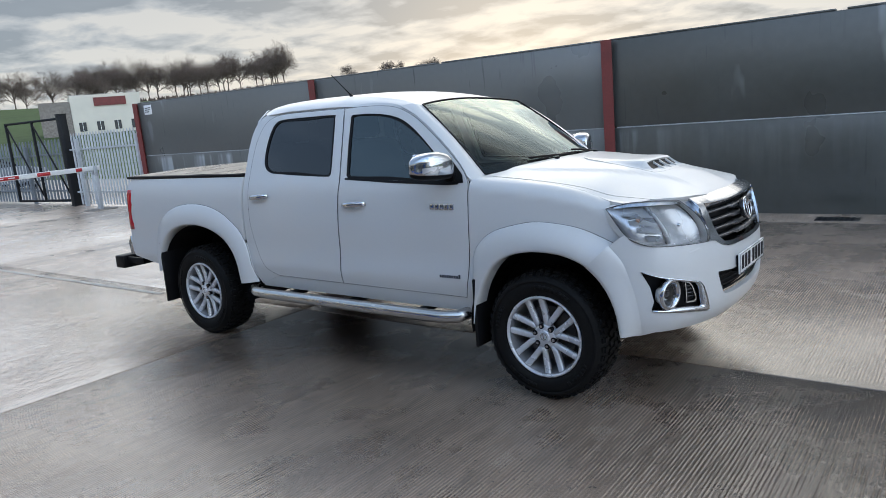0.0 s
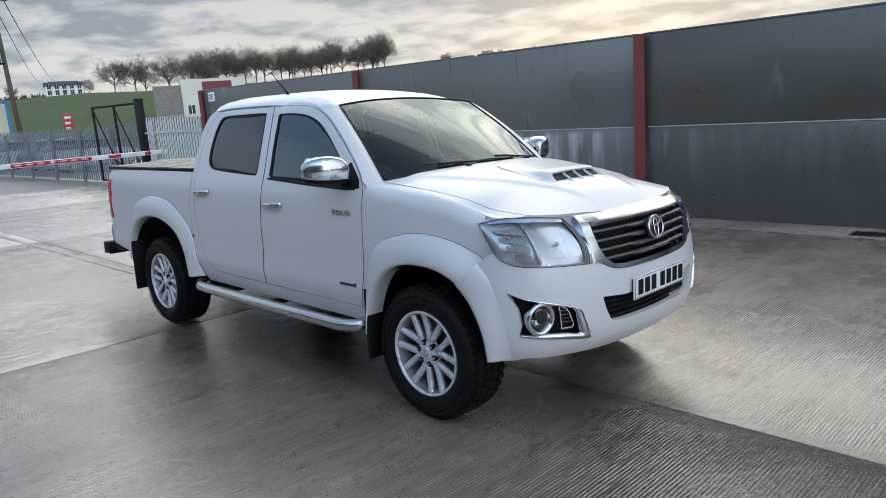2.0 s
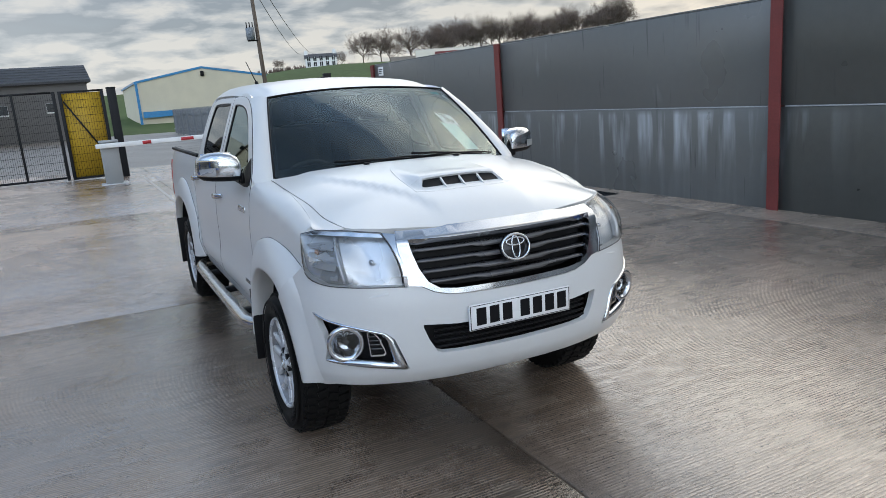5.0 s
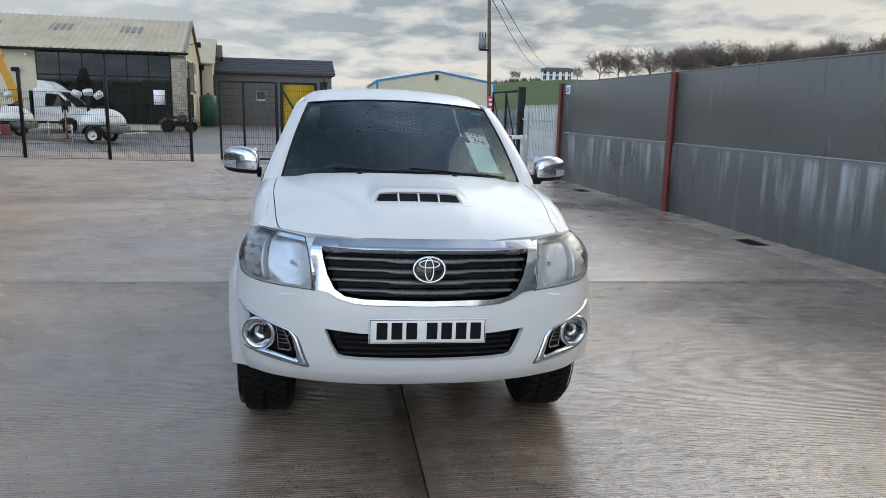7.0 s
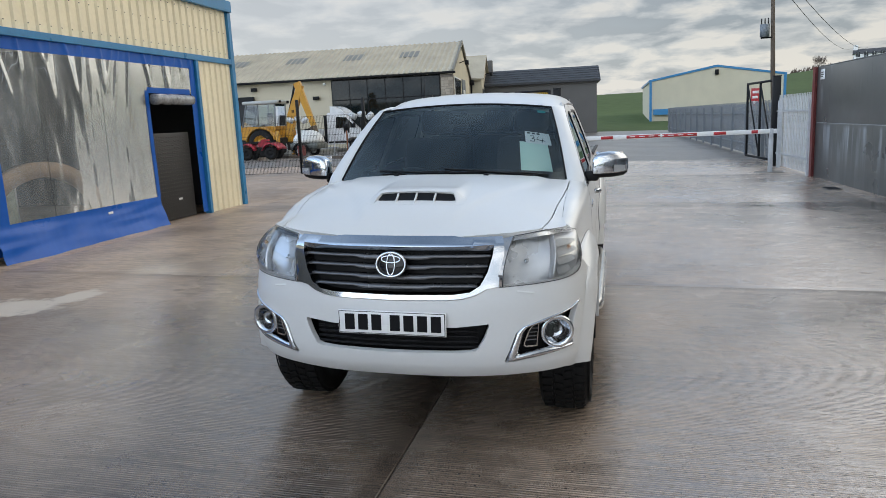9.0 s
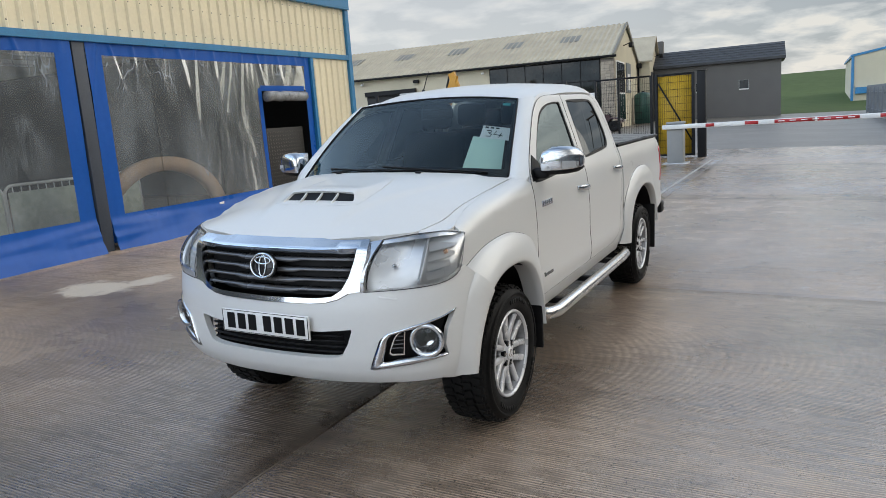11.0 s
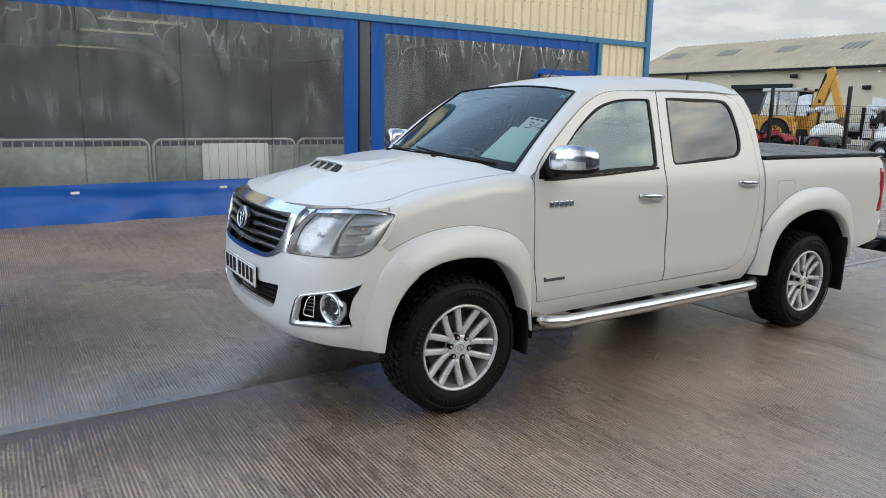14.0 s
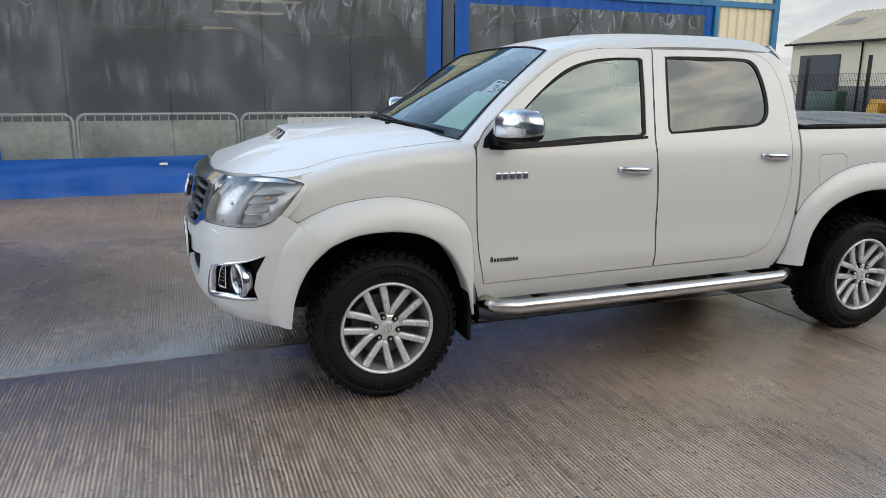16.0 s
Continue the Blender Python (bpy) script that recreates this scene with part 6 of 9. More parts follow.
    for r0, r1 in zip(vs, vs[1:]):
        for k in range(5):
            bm.faces.new((r0[k], r0[k + 1], r1[k + 1], r1[k]))
    bmesh.ops.recalc_face_normals(bm, faces=bm.faces)
    bm.normal_update()
    if sum((f.normal for f in bm.faces), Vector()).y < 0:
        bmesh.ops.reverse_faces(bm, faces=bm.faces)
    both("windscreen_pillar", bm, P, T)
    # -- windscreen --
    bm = bmesh.new()
    grid_sheet(bm, 24, 12, lambda s, t: windscreen(-1 + 2 * s, t, 0.0))
    part("windscreen", bm, M["glass"], T, "laminated windscreen reflecting the sky")
    bm = bmesh.new()
    for a, b, c, d in ((-1, -0.965, 0, 1), (0.965, 1, 0, 1), (-0.965, 0.965, 0, 0.085), (-0.965, 0.965, 0.965, 1)):
        grid_sheet(bm, 14, 10, lambda s, t: windscreen(a + (b - a) * s, c + (d - c) * t, -0.004))
    part("screen_border", bm, M["black"], T)
    bm = bmesh.new()
    edge = [windscreen(-1, t, 0.001) for t in np.linspace(0, 1, 14)] + [windscreen(u, 1, 0.001) for u in np.linspace(-1, 1, 24)[1:]] + [windscreen(1, t, 0.001) for t in np.linspace(1, 0, 14)[1:]]
    tube(bm, [Vector(p) for p in edge], 0.0055, 6)
    part("screen_gasket", bm, M["black"], T)
    # -- roof --
    roof_c = pchip([(-0.92, 1.690), (-1.0, 1.703), (-1.15, 1.743), (-1.4, 1.782), (-1.7, 1.798), (-2.05, 1.800), (-2.28, 1.790), (-2.38, 1.770), (-2.45, 1.735), (-2.50, 1.685)])

    def roof_map(x, y):
        a = abs(y)
        z = roof_c(x) - 0.045 * (a / 0.645) ** 2 - 0.05 * (max(0.0, a - 0.50) / 0.145) ** 2.4
        z -= 0.0045 * math.exp(-(((a - 0.535) / 0.010) ** 2)) * smooth01((-1.05 - x) / 0.1)
        for c in (0.0, 0.17, 0.34):
            z -= 0.003 * math.exp(-(((a - c) / 0.022) ** 2)) * smooth01((-1.25 - x) / 0.2) * smooth01((x + 2.4) / 0.2)
        return (x, y, z)

    half = [(-1.0, 0.0), (-0.998, 0.2), (-0.98, 0.4), (-0.940, 0.575), (-0.99, 0.615), (-1.12, 0.634), (-1.4, 0.642), (-2.05, 0.645), (-2.26, 0.646), (-2.34, 0.638), (-2.40, 0.60), (-2.452, 0.50), (-2.485, 0.33), (-2.50, 0.0)]
    roof = rounded(half, 0.04) + [(x, -y) for x, y in rounded(half, 0.04)[1:-1][::-1]]
    part("roof", panel(roof, roof_map, (0, 0, 1), step=0.035), P, T)
    # cab back wall with its window
    back = [(-0.80, 0.50), (0.80, 0.50), (0.80, 1.20), (0.62, 1.66), (0.52, 1.735), (-0.52, 1.735), (-0.62, 1.66), (-0.80, 1.20)]
    bwin = [(-0.60, 1.30), (0.60, 1.30), (0.52, 1.62), (-0.52, 1.62)]
    part("cab_back", panel(back, lambda y, z: (-2.462 - 0.02 * (1 - (y / 0.8) ** 2), y, z), (-1, 0, 0), [bwin], step=0.08), P, T)
    part("rear_window", panel(bwin, lambda y, z: (-2.466 - 0.02 * (1 - (y / 0.8) ** 2), y, z), (-1, 0, 0), step=0.15, flange=0), M["privacy"], T, "dark rear cab window")
    # roof aerial
    bm = bmesh.new()
    tube(bm, [(-1.62, -0.47, 1.755), (-1.64, -0.475, 1.785)], 0.012, 8)
    tube(bm, [(-1.64, -0.475, 1.785), (-1.78, -0.50, 1.93)], [0.0045, 0.003], 6)
    part("aerial", bm, M["black"], T, "short black whip aerial")
    # -- bonnet --
    xs = np.linspace(-0.40, 0.36, 16)
    shut = pchip([(-0.46, 0.735), (-0.2, 0.735), (0.0, 0.728), (0.2, 0.708), (0.36, 0.690), (0.48, 0.676), (0.55, 0.662), (0.57, 0.655)])
    edge = [(-0.19 - 0.215 * (y / 0.72) ** 2 + 0.012, y) for y in np.linspace(0, 0.71, 10)] + [(x, shut(x) - 0.003) for x in xs] + [(x, min(shut(x), hood_half(x)) - 0.004) for x in (0.42, 0.46, 0.50, 0.54)] + [(x, hood_half(x) - 0.004) for x in (0.58, 0.62, 0.66, 0.685, 0.705, 0.72, 0.732, 0.742)] + [(0.745, 0.0)]
    bon = edge + [(x, -y) for x, y in edge[1:-1][::-1]]
    part("bonnet", panel(bon, lambda x, y: (x, y, hood_z(x, y)), (0, 0, 1), step=0.03, flange=0.025), P, T)
    # the wings' upper strip, between the bonnet's shut line and the lamp
    strip = [(x, shut(x) + 0.0015) for x in np.linspace(-0.12, 0.545, 18)] + [(x, hood_half(x) + 0.003) for x in (0.53, 0.50, 0.46, 0.43, 0.415, 0.39, 0.36, 0.30, 0.2, 0.1, 0.0, -0.06, -0.12)]
    both("wing_top", panel(strip, lambda x, y: (x, y, hood_z(x, y)), (0, 0, 1), step=0.025, flange=0.02), P, T)
    # cowl below the screen
    bm = bmesh.new()
    grid_sheet(bm, 24, 3, lambda s, t: (-0.19 - 0.235 * (2 * s - 1) ** 2 + 0.012 - 0.05 * t, (2 * s - 1) * 0.715, 1.270 - 0.045 * (2 * s - 1) ** 2 - 0.008 + 0.002 * t))
    part("cowl", bm, M["black"], T)
    # washer jets
    for y in (-0.27, 0.27):
        bm = bmesh.new()
        box(bm, -0.19, -0.165, y - 0.014, y + 0.014, hood_z(-0.18, y) - 0.003, hood_z(-0.18, y) + 0.011, 0.004)
        part("washer_jet", bm, M["black"], T)
    # -- bonnet scoop --
    def scoop(x, y):
        a = abs(y)
        w = 0.262
        k = 1 - smooth01((a - (w - 0.075)) / 0.075)
        lift = pchip([(-0.10, 0.0), (0.05, 0.006), (0.20, 0.018), (0.30, 0.034), (0.335, 0.0375)])(x)
        return (x, y, hood_z(x, y) + 0.0015 + lift * k)

    sc = rounded([(-0.08, 0.0), (-0.07, 0.12), (-0.02, 0.20), (0.10, 0.240), (0.25, 0.259), (0.333, 0.260)], 0.03)
    part("bonnet_scoop", panel(sc + [(x, -y) for x, y in sc[1:][::-1]], scoop, (0, 0, 1), step=0.022, flange=0.004), P, T)
    bm = bmesh.new()

    def lip(s, t):
        y = s
        x = 0.333 + t * (1 - 0.30 * (y / 0.26) ** 4)
        t = min(1.0, max(0.0, t / 0.115))
        zt = scoop(0.333, y)[2]
        return (x, y, max(hood_z(x, y) + 0.001, hood_z(x, y) + (zt - hood_z(0.333, y)) * (1 - t) ** 1.6))

    mouth = rounded([(-0.214, 0.060), (-0.198, 0.024), (-0.172, 0.015), (0.0, 0.012), (0.172, 0.015), (0.198, 0.024), (0.214, 0.060), (0.214, 0.082), (0.200, 0.092), (0.0, 0.095), (-0.200, 0.092), (-0.214, 0.082)], 0.008, closed=True)
    part("scoop_lip", panel([(-0.26, 0.0), (0.26, 0.0), (0.26, 0.115), (-0.26, 0.115)], lip, (0.5, 0, 1), [mouth], step=0.014, flange=0.016), P, T)
    bm = bmesh.new()
    
    def lip_z(x, y):
        t = (x - 0.333) / (0.115 * (1 - 0.30 * (y / 0.26) ** 4))
        return hood_z(x, y) + (scoop(0.333, y)[2] - hood_z(0.333, y)) * max(0.0, 1 - t) ** 1.6

    grid_sheet(bm, 16, 4, lambda s, t: (0.336 + 0.094 * t, (2 * s - 1) * 0.222, lip_z(0.336 + 0.094 * t, (2 * s - 1) * 0.222) - 0.014))
    part("scoop_mouth", bm, M["black"], T, "dark air intake")
    for y in (-0.100, 0.0, 0.100):
        bm = bmesh.new()
        rows = [[(x, y - 0.004, z), (x, y + 0.004, z)] for x, z in ((0.350, lip_z(0.350, y) - 0.002), (0.385, lip_z(0.385, y) - 0.002), (0.426, lip_z(0.426, y) - 0.002), (0.426, lip_z(0.426, y) - 0.014), (0.350, lip_z(0.350, y) - 0.02))]
        loft(bm, [[r[0] for r in rows], [r[1] for r in rows]])
        part("scoop_vane", bm, P, T, smooth=False)

    # -- bumper --
    lamp_low = fx((0.475, 0.936), (0.51, 0.918), (0.56, 0.897), (0.62, 0.878)) + fy((0.71, 0.869), (0.61, 0.863), (0.50, 0.853))
    bum = [(0.0, 0.420), (s_of_y(0.3), 0.418), (s_of_y(0.55), 0.424), (s_of_y(0.70), 0.428)] + fx((0.62, 0.430), (0.55, 0.414), (0.50, 0.41), (0.48, 0.52), (0.45, 0.64), (0.40, 0.74), (0.36, 0.79), (0.34, 0.83), (0.40, 0.884)) + lamp_low + fy((0.475, 0.872), (0.44, 0.848), (0.39, 0.822), (0.33, 0.806), (0.26, 0.800)) + [(0.0, 0.797)]
    full = bum + [(-s, z) for s, z in bum[1:-1][::-1]]
    intake = fy((0.0, 0.672), (0.30, 0.676), (0.445, 0.690), (0.448, 0.682), (0.425, 0.620), (0.395, 0.568), (0.37, 0.558), (0.30, 0.553), (0.0, 0.550))
    intake_f = intake + [(-s, z) for s, z in intake[1:-1][::-1]]
    fog = fx((0.555, 0.752)) + fy((0.80, 0.728), (0.70, 0.700), (0.595, 0.668), (0.565, 0.640), (0.515, 0.503), (0.53, 0.497), (0.66, 0.520), (0.78, 0.540)) + fx((0.60, 0.548), (0.615, 0.60), (0.60, 0.67))
    fogm = [(-s, z) for s, z in fog]
    part("front_bumper", panel(full, nose, (1, 0, 0), [intake_f, fog, fogm], step=0.024, flange=0.03), P, T, "white painted front bumper")
    # the wheel-arch swelling carried on over the bumper end
    bm = bmesh.new()
    n0 = 26
    o = resample(rounded([(0.40, 0.885), (0.47, 0.80), (0.52, 0.66), (0.548, 0.52), (0.556, 0.424)], 0.02), n0)
    ar = resample(ARCH_BUMPER[::-1], n0)
    rows = []
    for i, ((ox, oz), (ax, az)) in enumerate(zip(o, ar)):
        lip_y = 0.918 - 0.028 * (i / (n0 - 1)) ** 1.5
        row = []
        flat = smooth01(i / 10)
        for t, k, soft in ((0.0, 0.0, 0.0), (0.02, 0.13, 0.01), (0.14, 0.36, 0.06), (0.30, 0.62, 0.20), (0.5, 0.83, 0.46), (0.70, 0.95, 0.74), (0.87, 1.0, 0.93), (1.0, 0.96, 1.0)):
            k += (soft - k) * flat
            x, z = ox + (ax - ox) * t, oz + (az - oz) * t
            q = nose(s_of_x(x), z)
            row.append((q[0] * (1 - k) + x * k, q[1] + 0.001 + (lip_y - q[1]) * k, z))
        for dy in (0.05, 0.12):
            row.append((ax, lip_y - dy, az))
        rows.append(row)
    vs = [[bm.verts.new(p) for p in r] for r in rows]
    for r0, r1 in zip(vs, vs[1:]):
        for k in range(len(r0) - 1):
            bm.faces.new((r0[k], r0[k + 1], r1[k + 1], r1[k]))
    bm.normal_update()
    if sum((f.normal * f.calc_area() for f in bm.faces), Vector()).y < 0:
        bmesh.ops.reverse_faces(bm, faces=bm.faces)
    both("bumper_flare", bm, P, T)
    # lower intake: recess and mesh bars
    bm = panel(intake_f, lambda s, z: nose(s, z, -0.07), (1, 0, 0), step=0.05, flange=0)
    part("lower_intake", bm, M["black"], T, "black lower air intake")
    for z in (0.575, 0.60, 0.625, 0.65):
        bm = bmesh.new()
        tube(bm, [nose(s, z, -0.03) for s in np.linspace(-0.40, 0.40, 20)], 0.006, 6)
        part("intake_bar", bm, M["black"], T)
    # skid lights under the lip
    for y in (-0.40, -0.02, 0.36):
        bm = bmesh.new()
        grid_sheet(bm, 6, 2, lambda s, t: nose(s_of_y(abs(y + 0.10 * s)) * (1 if y + 0.10 * s >= 0 else -1), 0.430 + 0.02 * t, -0.012))
        part("lip_tab", bm, M["grille_grey"], T)
    # little moulded steps for the lamp washers
    for sg in (-1, 1):
        bm = bmesh.new()
        grid_sheet(bm, 6, 2, lambda s, t: nose(sg * s_of_y(0.575 + 0.075 * s), 0.833 + 0.006 * t - 0.012 * s, 0.004 * (1 - t)))
        part("washer_cover", bm, P, T)

    # -- grille --
    gop = fy((0.0, 1.040), (0.30, 1.040), (0.482, 1.046), (0.472, 1.0), (0.446, 0.925), (0.412, 0.868), (0.365, 0.838), (0.29, 0.828), (0.0, 0.824))
    gop_f = gop + [(-s, z) for s, z in gop[1:-1][::-1]]
    gout = fy((0.0, 1.080), (0.28, 1.080), (0.34, 1.074), (0.535, 1.076), (0.525, 1.0), (0.50, 0.925), (0.495, 0.860), (0.44, 0.852), (0.39, 0.826), (0.33, 0.810), (0.26, 0.804), (0.0, 0.801))
    gout_f = gout + [(-s, z) for s, z in gout[1:-1][::-1]]
    part("grille_surround", panel(gout_f, lambda s, z: nose(s, z, 0.006), (1, 0, 0), [gop_f], step=0.022, flange=0.03), M["chrome"], T, "chrome grille surround")
    part("grille_back", panel(gop_f, lambda s, z: nose(s, z, -0.06), (1, 0, 0), step=0.05, flange=0), M["black"], T)
    for k, z in enumerate((0.995, 0.950, 0.905, 0.862)):
        half_w = float(np.interp(z, [0.83, 0.868, 0.925, 1.0, 1.046], [0.365, 0.410, 0.444, 0.470, 0.480])) - 0.004
        bm = bmesh.new()
        rings = []
        for s in np.linspace(-s_of_y(half_w), s_of_y(half_w), 32):
            c = abs(s)
            dip = 0.006 * smooth01((0.20 - c) / 0.06)
            hh = 0.0080 + 0.005 * smooth01((0.20 - c) / 0.05)
            p = [nose(s, z - dip + hh * 1.05, -0.040), nose(s, z - dip + hh * 0.5, -0.010), nose(s, z - dip - hh * 0.6, -0.007), nose(s, z - dip - hh, -0.04)]
            rings.append(p)
        loft(bm, rings)
        bmesh.ops.recalc_face_normals(bm, faces=bm.faces)
        part("grille_bar", bm, M["grille_grey"], T, "dark grey grille bar")
    # plain oval badge
    bm = bmesh.new()
    bx, by, bz = 0.862, 0.0, 0.962
    tilt = Matrix.Translation((bx, by, bz)) @ Matrix.Rotation(radians(-12), 4, "Y")
    lathe(bm, [(0.072, -0.012), (0.075, 0.002), (0.070, 0.008), (0.0, 0.006)], "x", 36)
    for v in bm.verts:
        v.co.z *= 0.80
    bmesh.ops.transform(bm, matrix=tilt, verts=bm.verts)
    emb = part("badge", bm, M["black_gloss"], T, "oval chrome badge")
    bm = bmesh.new()
    el = lambda ry, rz, oz=0.0: [tilt @ Vector((0.010, ry * math.cos(t), oz + rz * math.sin(t))) for t in np.linspace(0, 2 * math.pi, 36, endpoint=False)]
    tube(bm, el(0.069, 0.055), 0.0062, 8, closed=True)
    tube(bm, el(0.045, 0.016, 0.024), 0.0045, 8, closed=True)
    tube(bm, el(0.019, 0.049), 0.0045, 8, closed=True)
    part("badge_ring", bm, M["chrome"], emb)
    # number plate with plain bars for its characters
    bm = bmesh.new()
    box(bm, 0.889, 0.900, -0.26, 0.26, 0.637, 0.750, 0.004)
    pl = part("number_plate", bm, M["plate"], T, "white front number plate")
    bm = bmesh.new()
    box(bm, 0.85, 0.8888, -0.24, 0.24, 0.650, 0.735)
    part("plate_backing", bm, M["black"], pl)
    bm = bmesh.new()
    for a in ((-0.256, -0.2525, 0.641, 0.746), (0.2525, 0.256, 0.641, 0.746), (-0.256, 0.256, 0.641, 0.6435), (-0.256, 0.256, 0.7435, 0.746)):
        box(bm, 0.9002, 0.9008, *a)
    part("plate_border", bm, M["ink"], pl, smooth=False)
    for y in (0.19, 0.125, 0.06, -0.005, -0.095, -0.16, -0.225):
        bm = bmesh.new()
        box(bm, 0.9002, 0.901, y - 0.001, y + 0.047, 0.657, 0.733)
        part("plate_bar", bm, M["ink"], pl, smooth=False)

    # -- headlamps --
    kt = (0.0, 0.22, 0.45, 0.68, 0.86, 1.0)
    up_row = [(0.662, 0.540, 1.070), (0.612, 0.615, 1.079), (0.552, 0.680, 1.085), (0.478, 0.738, 1.085), (0.418, 0.774, 1.076), (0.362, 0.806, 1.062)]
    mid_row = [nose(s_of_y(0.530), 0.968), nose(s_of_y(0.635), 0.972), nose(s_of_y(0.730), 0.978), nose(s_of_x(0.60), 0.988), nose(s_of_x(0.49), 1.004), (0.366, 0.809, 1.056)]
    low_row = [nose(s_of_y(0.512), 0.857), nose(s_of_y(0.61), 0.861), nose(s_of_y(0.71), 0.866), nose(s_of_x(0.625), 0.874), nose(s_of_x(0.508), 0.914), (0.370, 0.812, 1.050)]
    rowf = [[pchip([(k, p[i]) for k, p in zip(kt, row)]) for i in range(3)] for row in (up_row, mid_row, low_row)]

    def lamp(t, v, d=0.0, sg=1):
        a, b, c = (Vector([f(t) for f in r]) for r in rowf)
        p = a * (2 * (v - 0.5) * (v - 1)) + b * (-4 * v * (v - 1)) + c * (2 * v * (v - 0.5))
        out = Vector((0.86 - 0.45 * t, 0.30 + 0.5 * t, 0.22)).normalized()
        p = p + out * d
        return Vector((p.x, sg * p.y, p.z))

    for sg in (1, -1):
        def facing(bm):
            bmesh.ops.recalc_face_normals(bm, faces=bm.faces)
            bm.normal_update()
            if sum((f.normal * f.calc_area() for f in bm.faces), Vector()).x < 0:
                bmesh.ops.reverse_faces(bm, faces=bm.faces)
            return bm

        bm = bmesh.new()
        grid_sheet(bm, 110, 14, lambda s, t: lamp(0.012 + 0.976 * s, 0.03 + 0.94 * t, -0.045 * (1 - s ** 6) - 0.035 * math.sin(math.pi * t) * math.sin(math.pi * min(1.0, s / 0.55)) + (0.0 if s < 0.55 else 0.0006) * abs(math.sin(s * 80 + 0.8 * t)), sg))
        H = part("headlamp", facing(bm), M["reflector"], T, "clear headlamp with chrome reflector")
        bm = bmesh.new()
        grid_sheet(bm, 28, 10, lambda s, t: lamp(s, t, 0.003, sg))
        part("lamp_lens", facing(bm), M["lens"], H, "clear polycarbonate lens")
        bm = bmesh.new()
        loop = [lamp(t, 0.0, 0.001, sg) for t in np.linspace(0, 1, 24)] + [lamp(t, 1.0, 0.001, sg) for t in np.linspace(1, 0, 24)[1:]] + [lamp(0.0, v, 0.001, sg) for v in np.linspace(1, 0, 8)[1:-1]]
        tube(bm, loop, 0.0022, 6, closed=True)
        part("lamp_gasket", bm, M["grille_grey"], H)
        # skirt hiding the gap behind the lamp's edge
        bm = bmesh.new()
        loft(bm, [loop, [p - Vector((0.05, sg * 0.02, 0.0)) for p in loop]], caps=False)
        part("lamp_housing", bm, P, H)
        bm = bmesh.new()

        def inner(s, t):
            p, q = lamp(0.0, t, -0.004, sg), lamp(0.06, t, -0.004, sg)
            return p + (p - q) * ((0.62 + 2.0 * (1 - t) ** 2) * s)

        grid_sheet(bm, 4, 8, inner)
        part("lamp_surround", facing(bm), M["chrome"], H, "chrome strip beside the lamp")
        # chrome brow and inner bezel
        bm = bmesh.new()
        grid_sheet(bm, 20, 2, lambda s, t: lamp(0.02 + 0.9 * s, 0.02 + 0.07 * t, -0.004 - 0.006 * t, sg))
        part("lamp_brow", facing(bm), M["chrome"], H, "thin chrome brow")
        # main beam bowl with flutes
        c = lamp(0.24, 0.52, -0.055, sg)
        bm = bmesh.new()
        lathe(bm, [(0.0, 0.006), (0.008, 0.003), (0.011, -0.012)], "x", 16, (c.x, c.y, c.z))
        part("bulb", bm, M["chrome"], H)
        bm = bmesh.new()
        rings = []
        for v in np.linspace(0.10, 0.93, 9):
            t0 = 0.565 - 0.05 * v
            rings.append([lamp(t0 - 0.014, v, -0.045, sg), lamp(t0 - 0.010, v, -0.010, sg), lamp(t0 + 0.010, v, -0.010, sg), lamp(t0 + 0.014, v, -0.045, sg)])
        loft(bm, rings)
        bmesh.ops.recalc_face_normals(bm, faces=bm.faces)
        part("lamp_divider", bm, M["reflector"], H)
        for k in range(4):
            v0 = 0.20 + 0.18 * k
            bm = bmesh.new()
            grid_sheet(bm, 8, 3, lambda s, t: lamp(0.58 + (0.30 - 0.05 * k) * s, v0 + 0.15 * t, -0.04 + 0.024 * t, sg))
            part("indicator_step", facing(bm), M["reflector"], H)
        c = lamp(0.74, 0.42, -0.022, sg)
        bm = bmesh.new()
        lathe(bm, [(0.010, -0.012), (0.009, 0.003), (0.0, 0.007)], "x", 14, c)
        part("indicator_bulb", bm, M["amber"], H, "amber indicator bulb")

    # -- fog lamps --
    for sg in (1, -1):
        F = part("fog_lamp_bezel", panel(shrink(fog, 0.004), lambda s, z: nose(sg * s, z, -0.045), (1, 0, 0), step=0.04, flange=0), M["black"], T, "black fog lamp recess with chrome trim")
        # chrome strip above, inboard and below
        path = fx((0.557, 0.755)) + fy((0.80, 0.730), (0.70, 0.702), (0.60, 0.672), (0.572, 0.645), (0.545, 0.575), (0.522, 0.505)) + fy((0.66, 0.522), (0.78, 0.541)) + fx((0.605, 0.549))
        pts = resample(path, 40)
        bm = bmesh.new()
        rings = []
        for k, (s, z) in enumerate(pts):
            w = 0.018 + 0.044 * math.exp(-(((k - 24) / 6.5) ** 2))
            inn = Vector((s_of_y(0.72) - s, 0.625 - z)).normalized() * w
            rings.append([nose(sg * s, z, -0.02), nose(sg * s, z, 0.008), nose(sg * (s + inn.x * 0.5), z + inn.y * 0.5, 0.009), nose(sg * (s + inn.x), z + inn.y, -0.004), nose(sg * (s + inn.x), z + inn.y, -0.03)])
        loft(bm, rings)
        bmesh.ops.recalc_face_normals(bm, faces=bm.faces)
        part("chrome_trim", bm, M["chrome"], F, "chrome fog lamp trim")
        # lamp: chrome ring, reflector, lens
        c0 = Vector(nose(sg * s_of_y(0.748), 0.626, -0.010))
        ax = Vector((0.93, sg * 0.30, -0.06)).normalized()
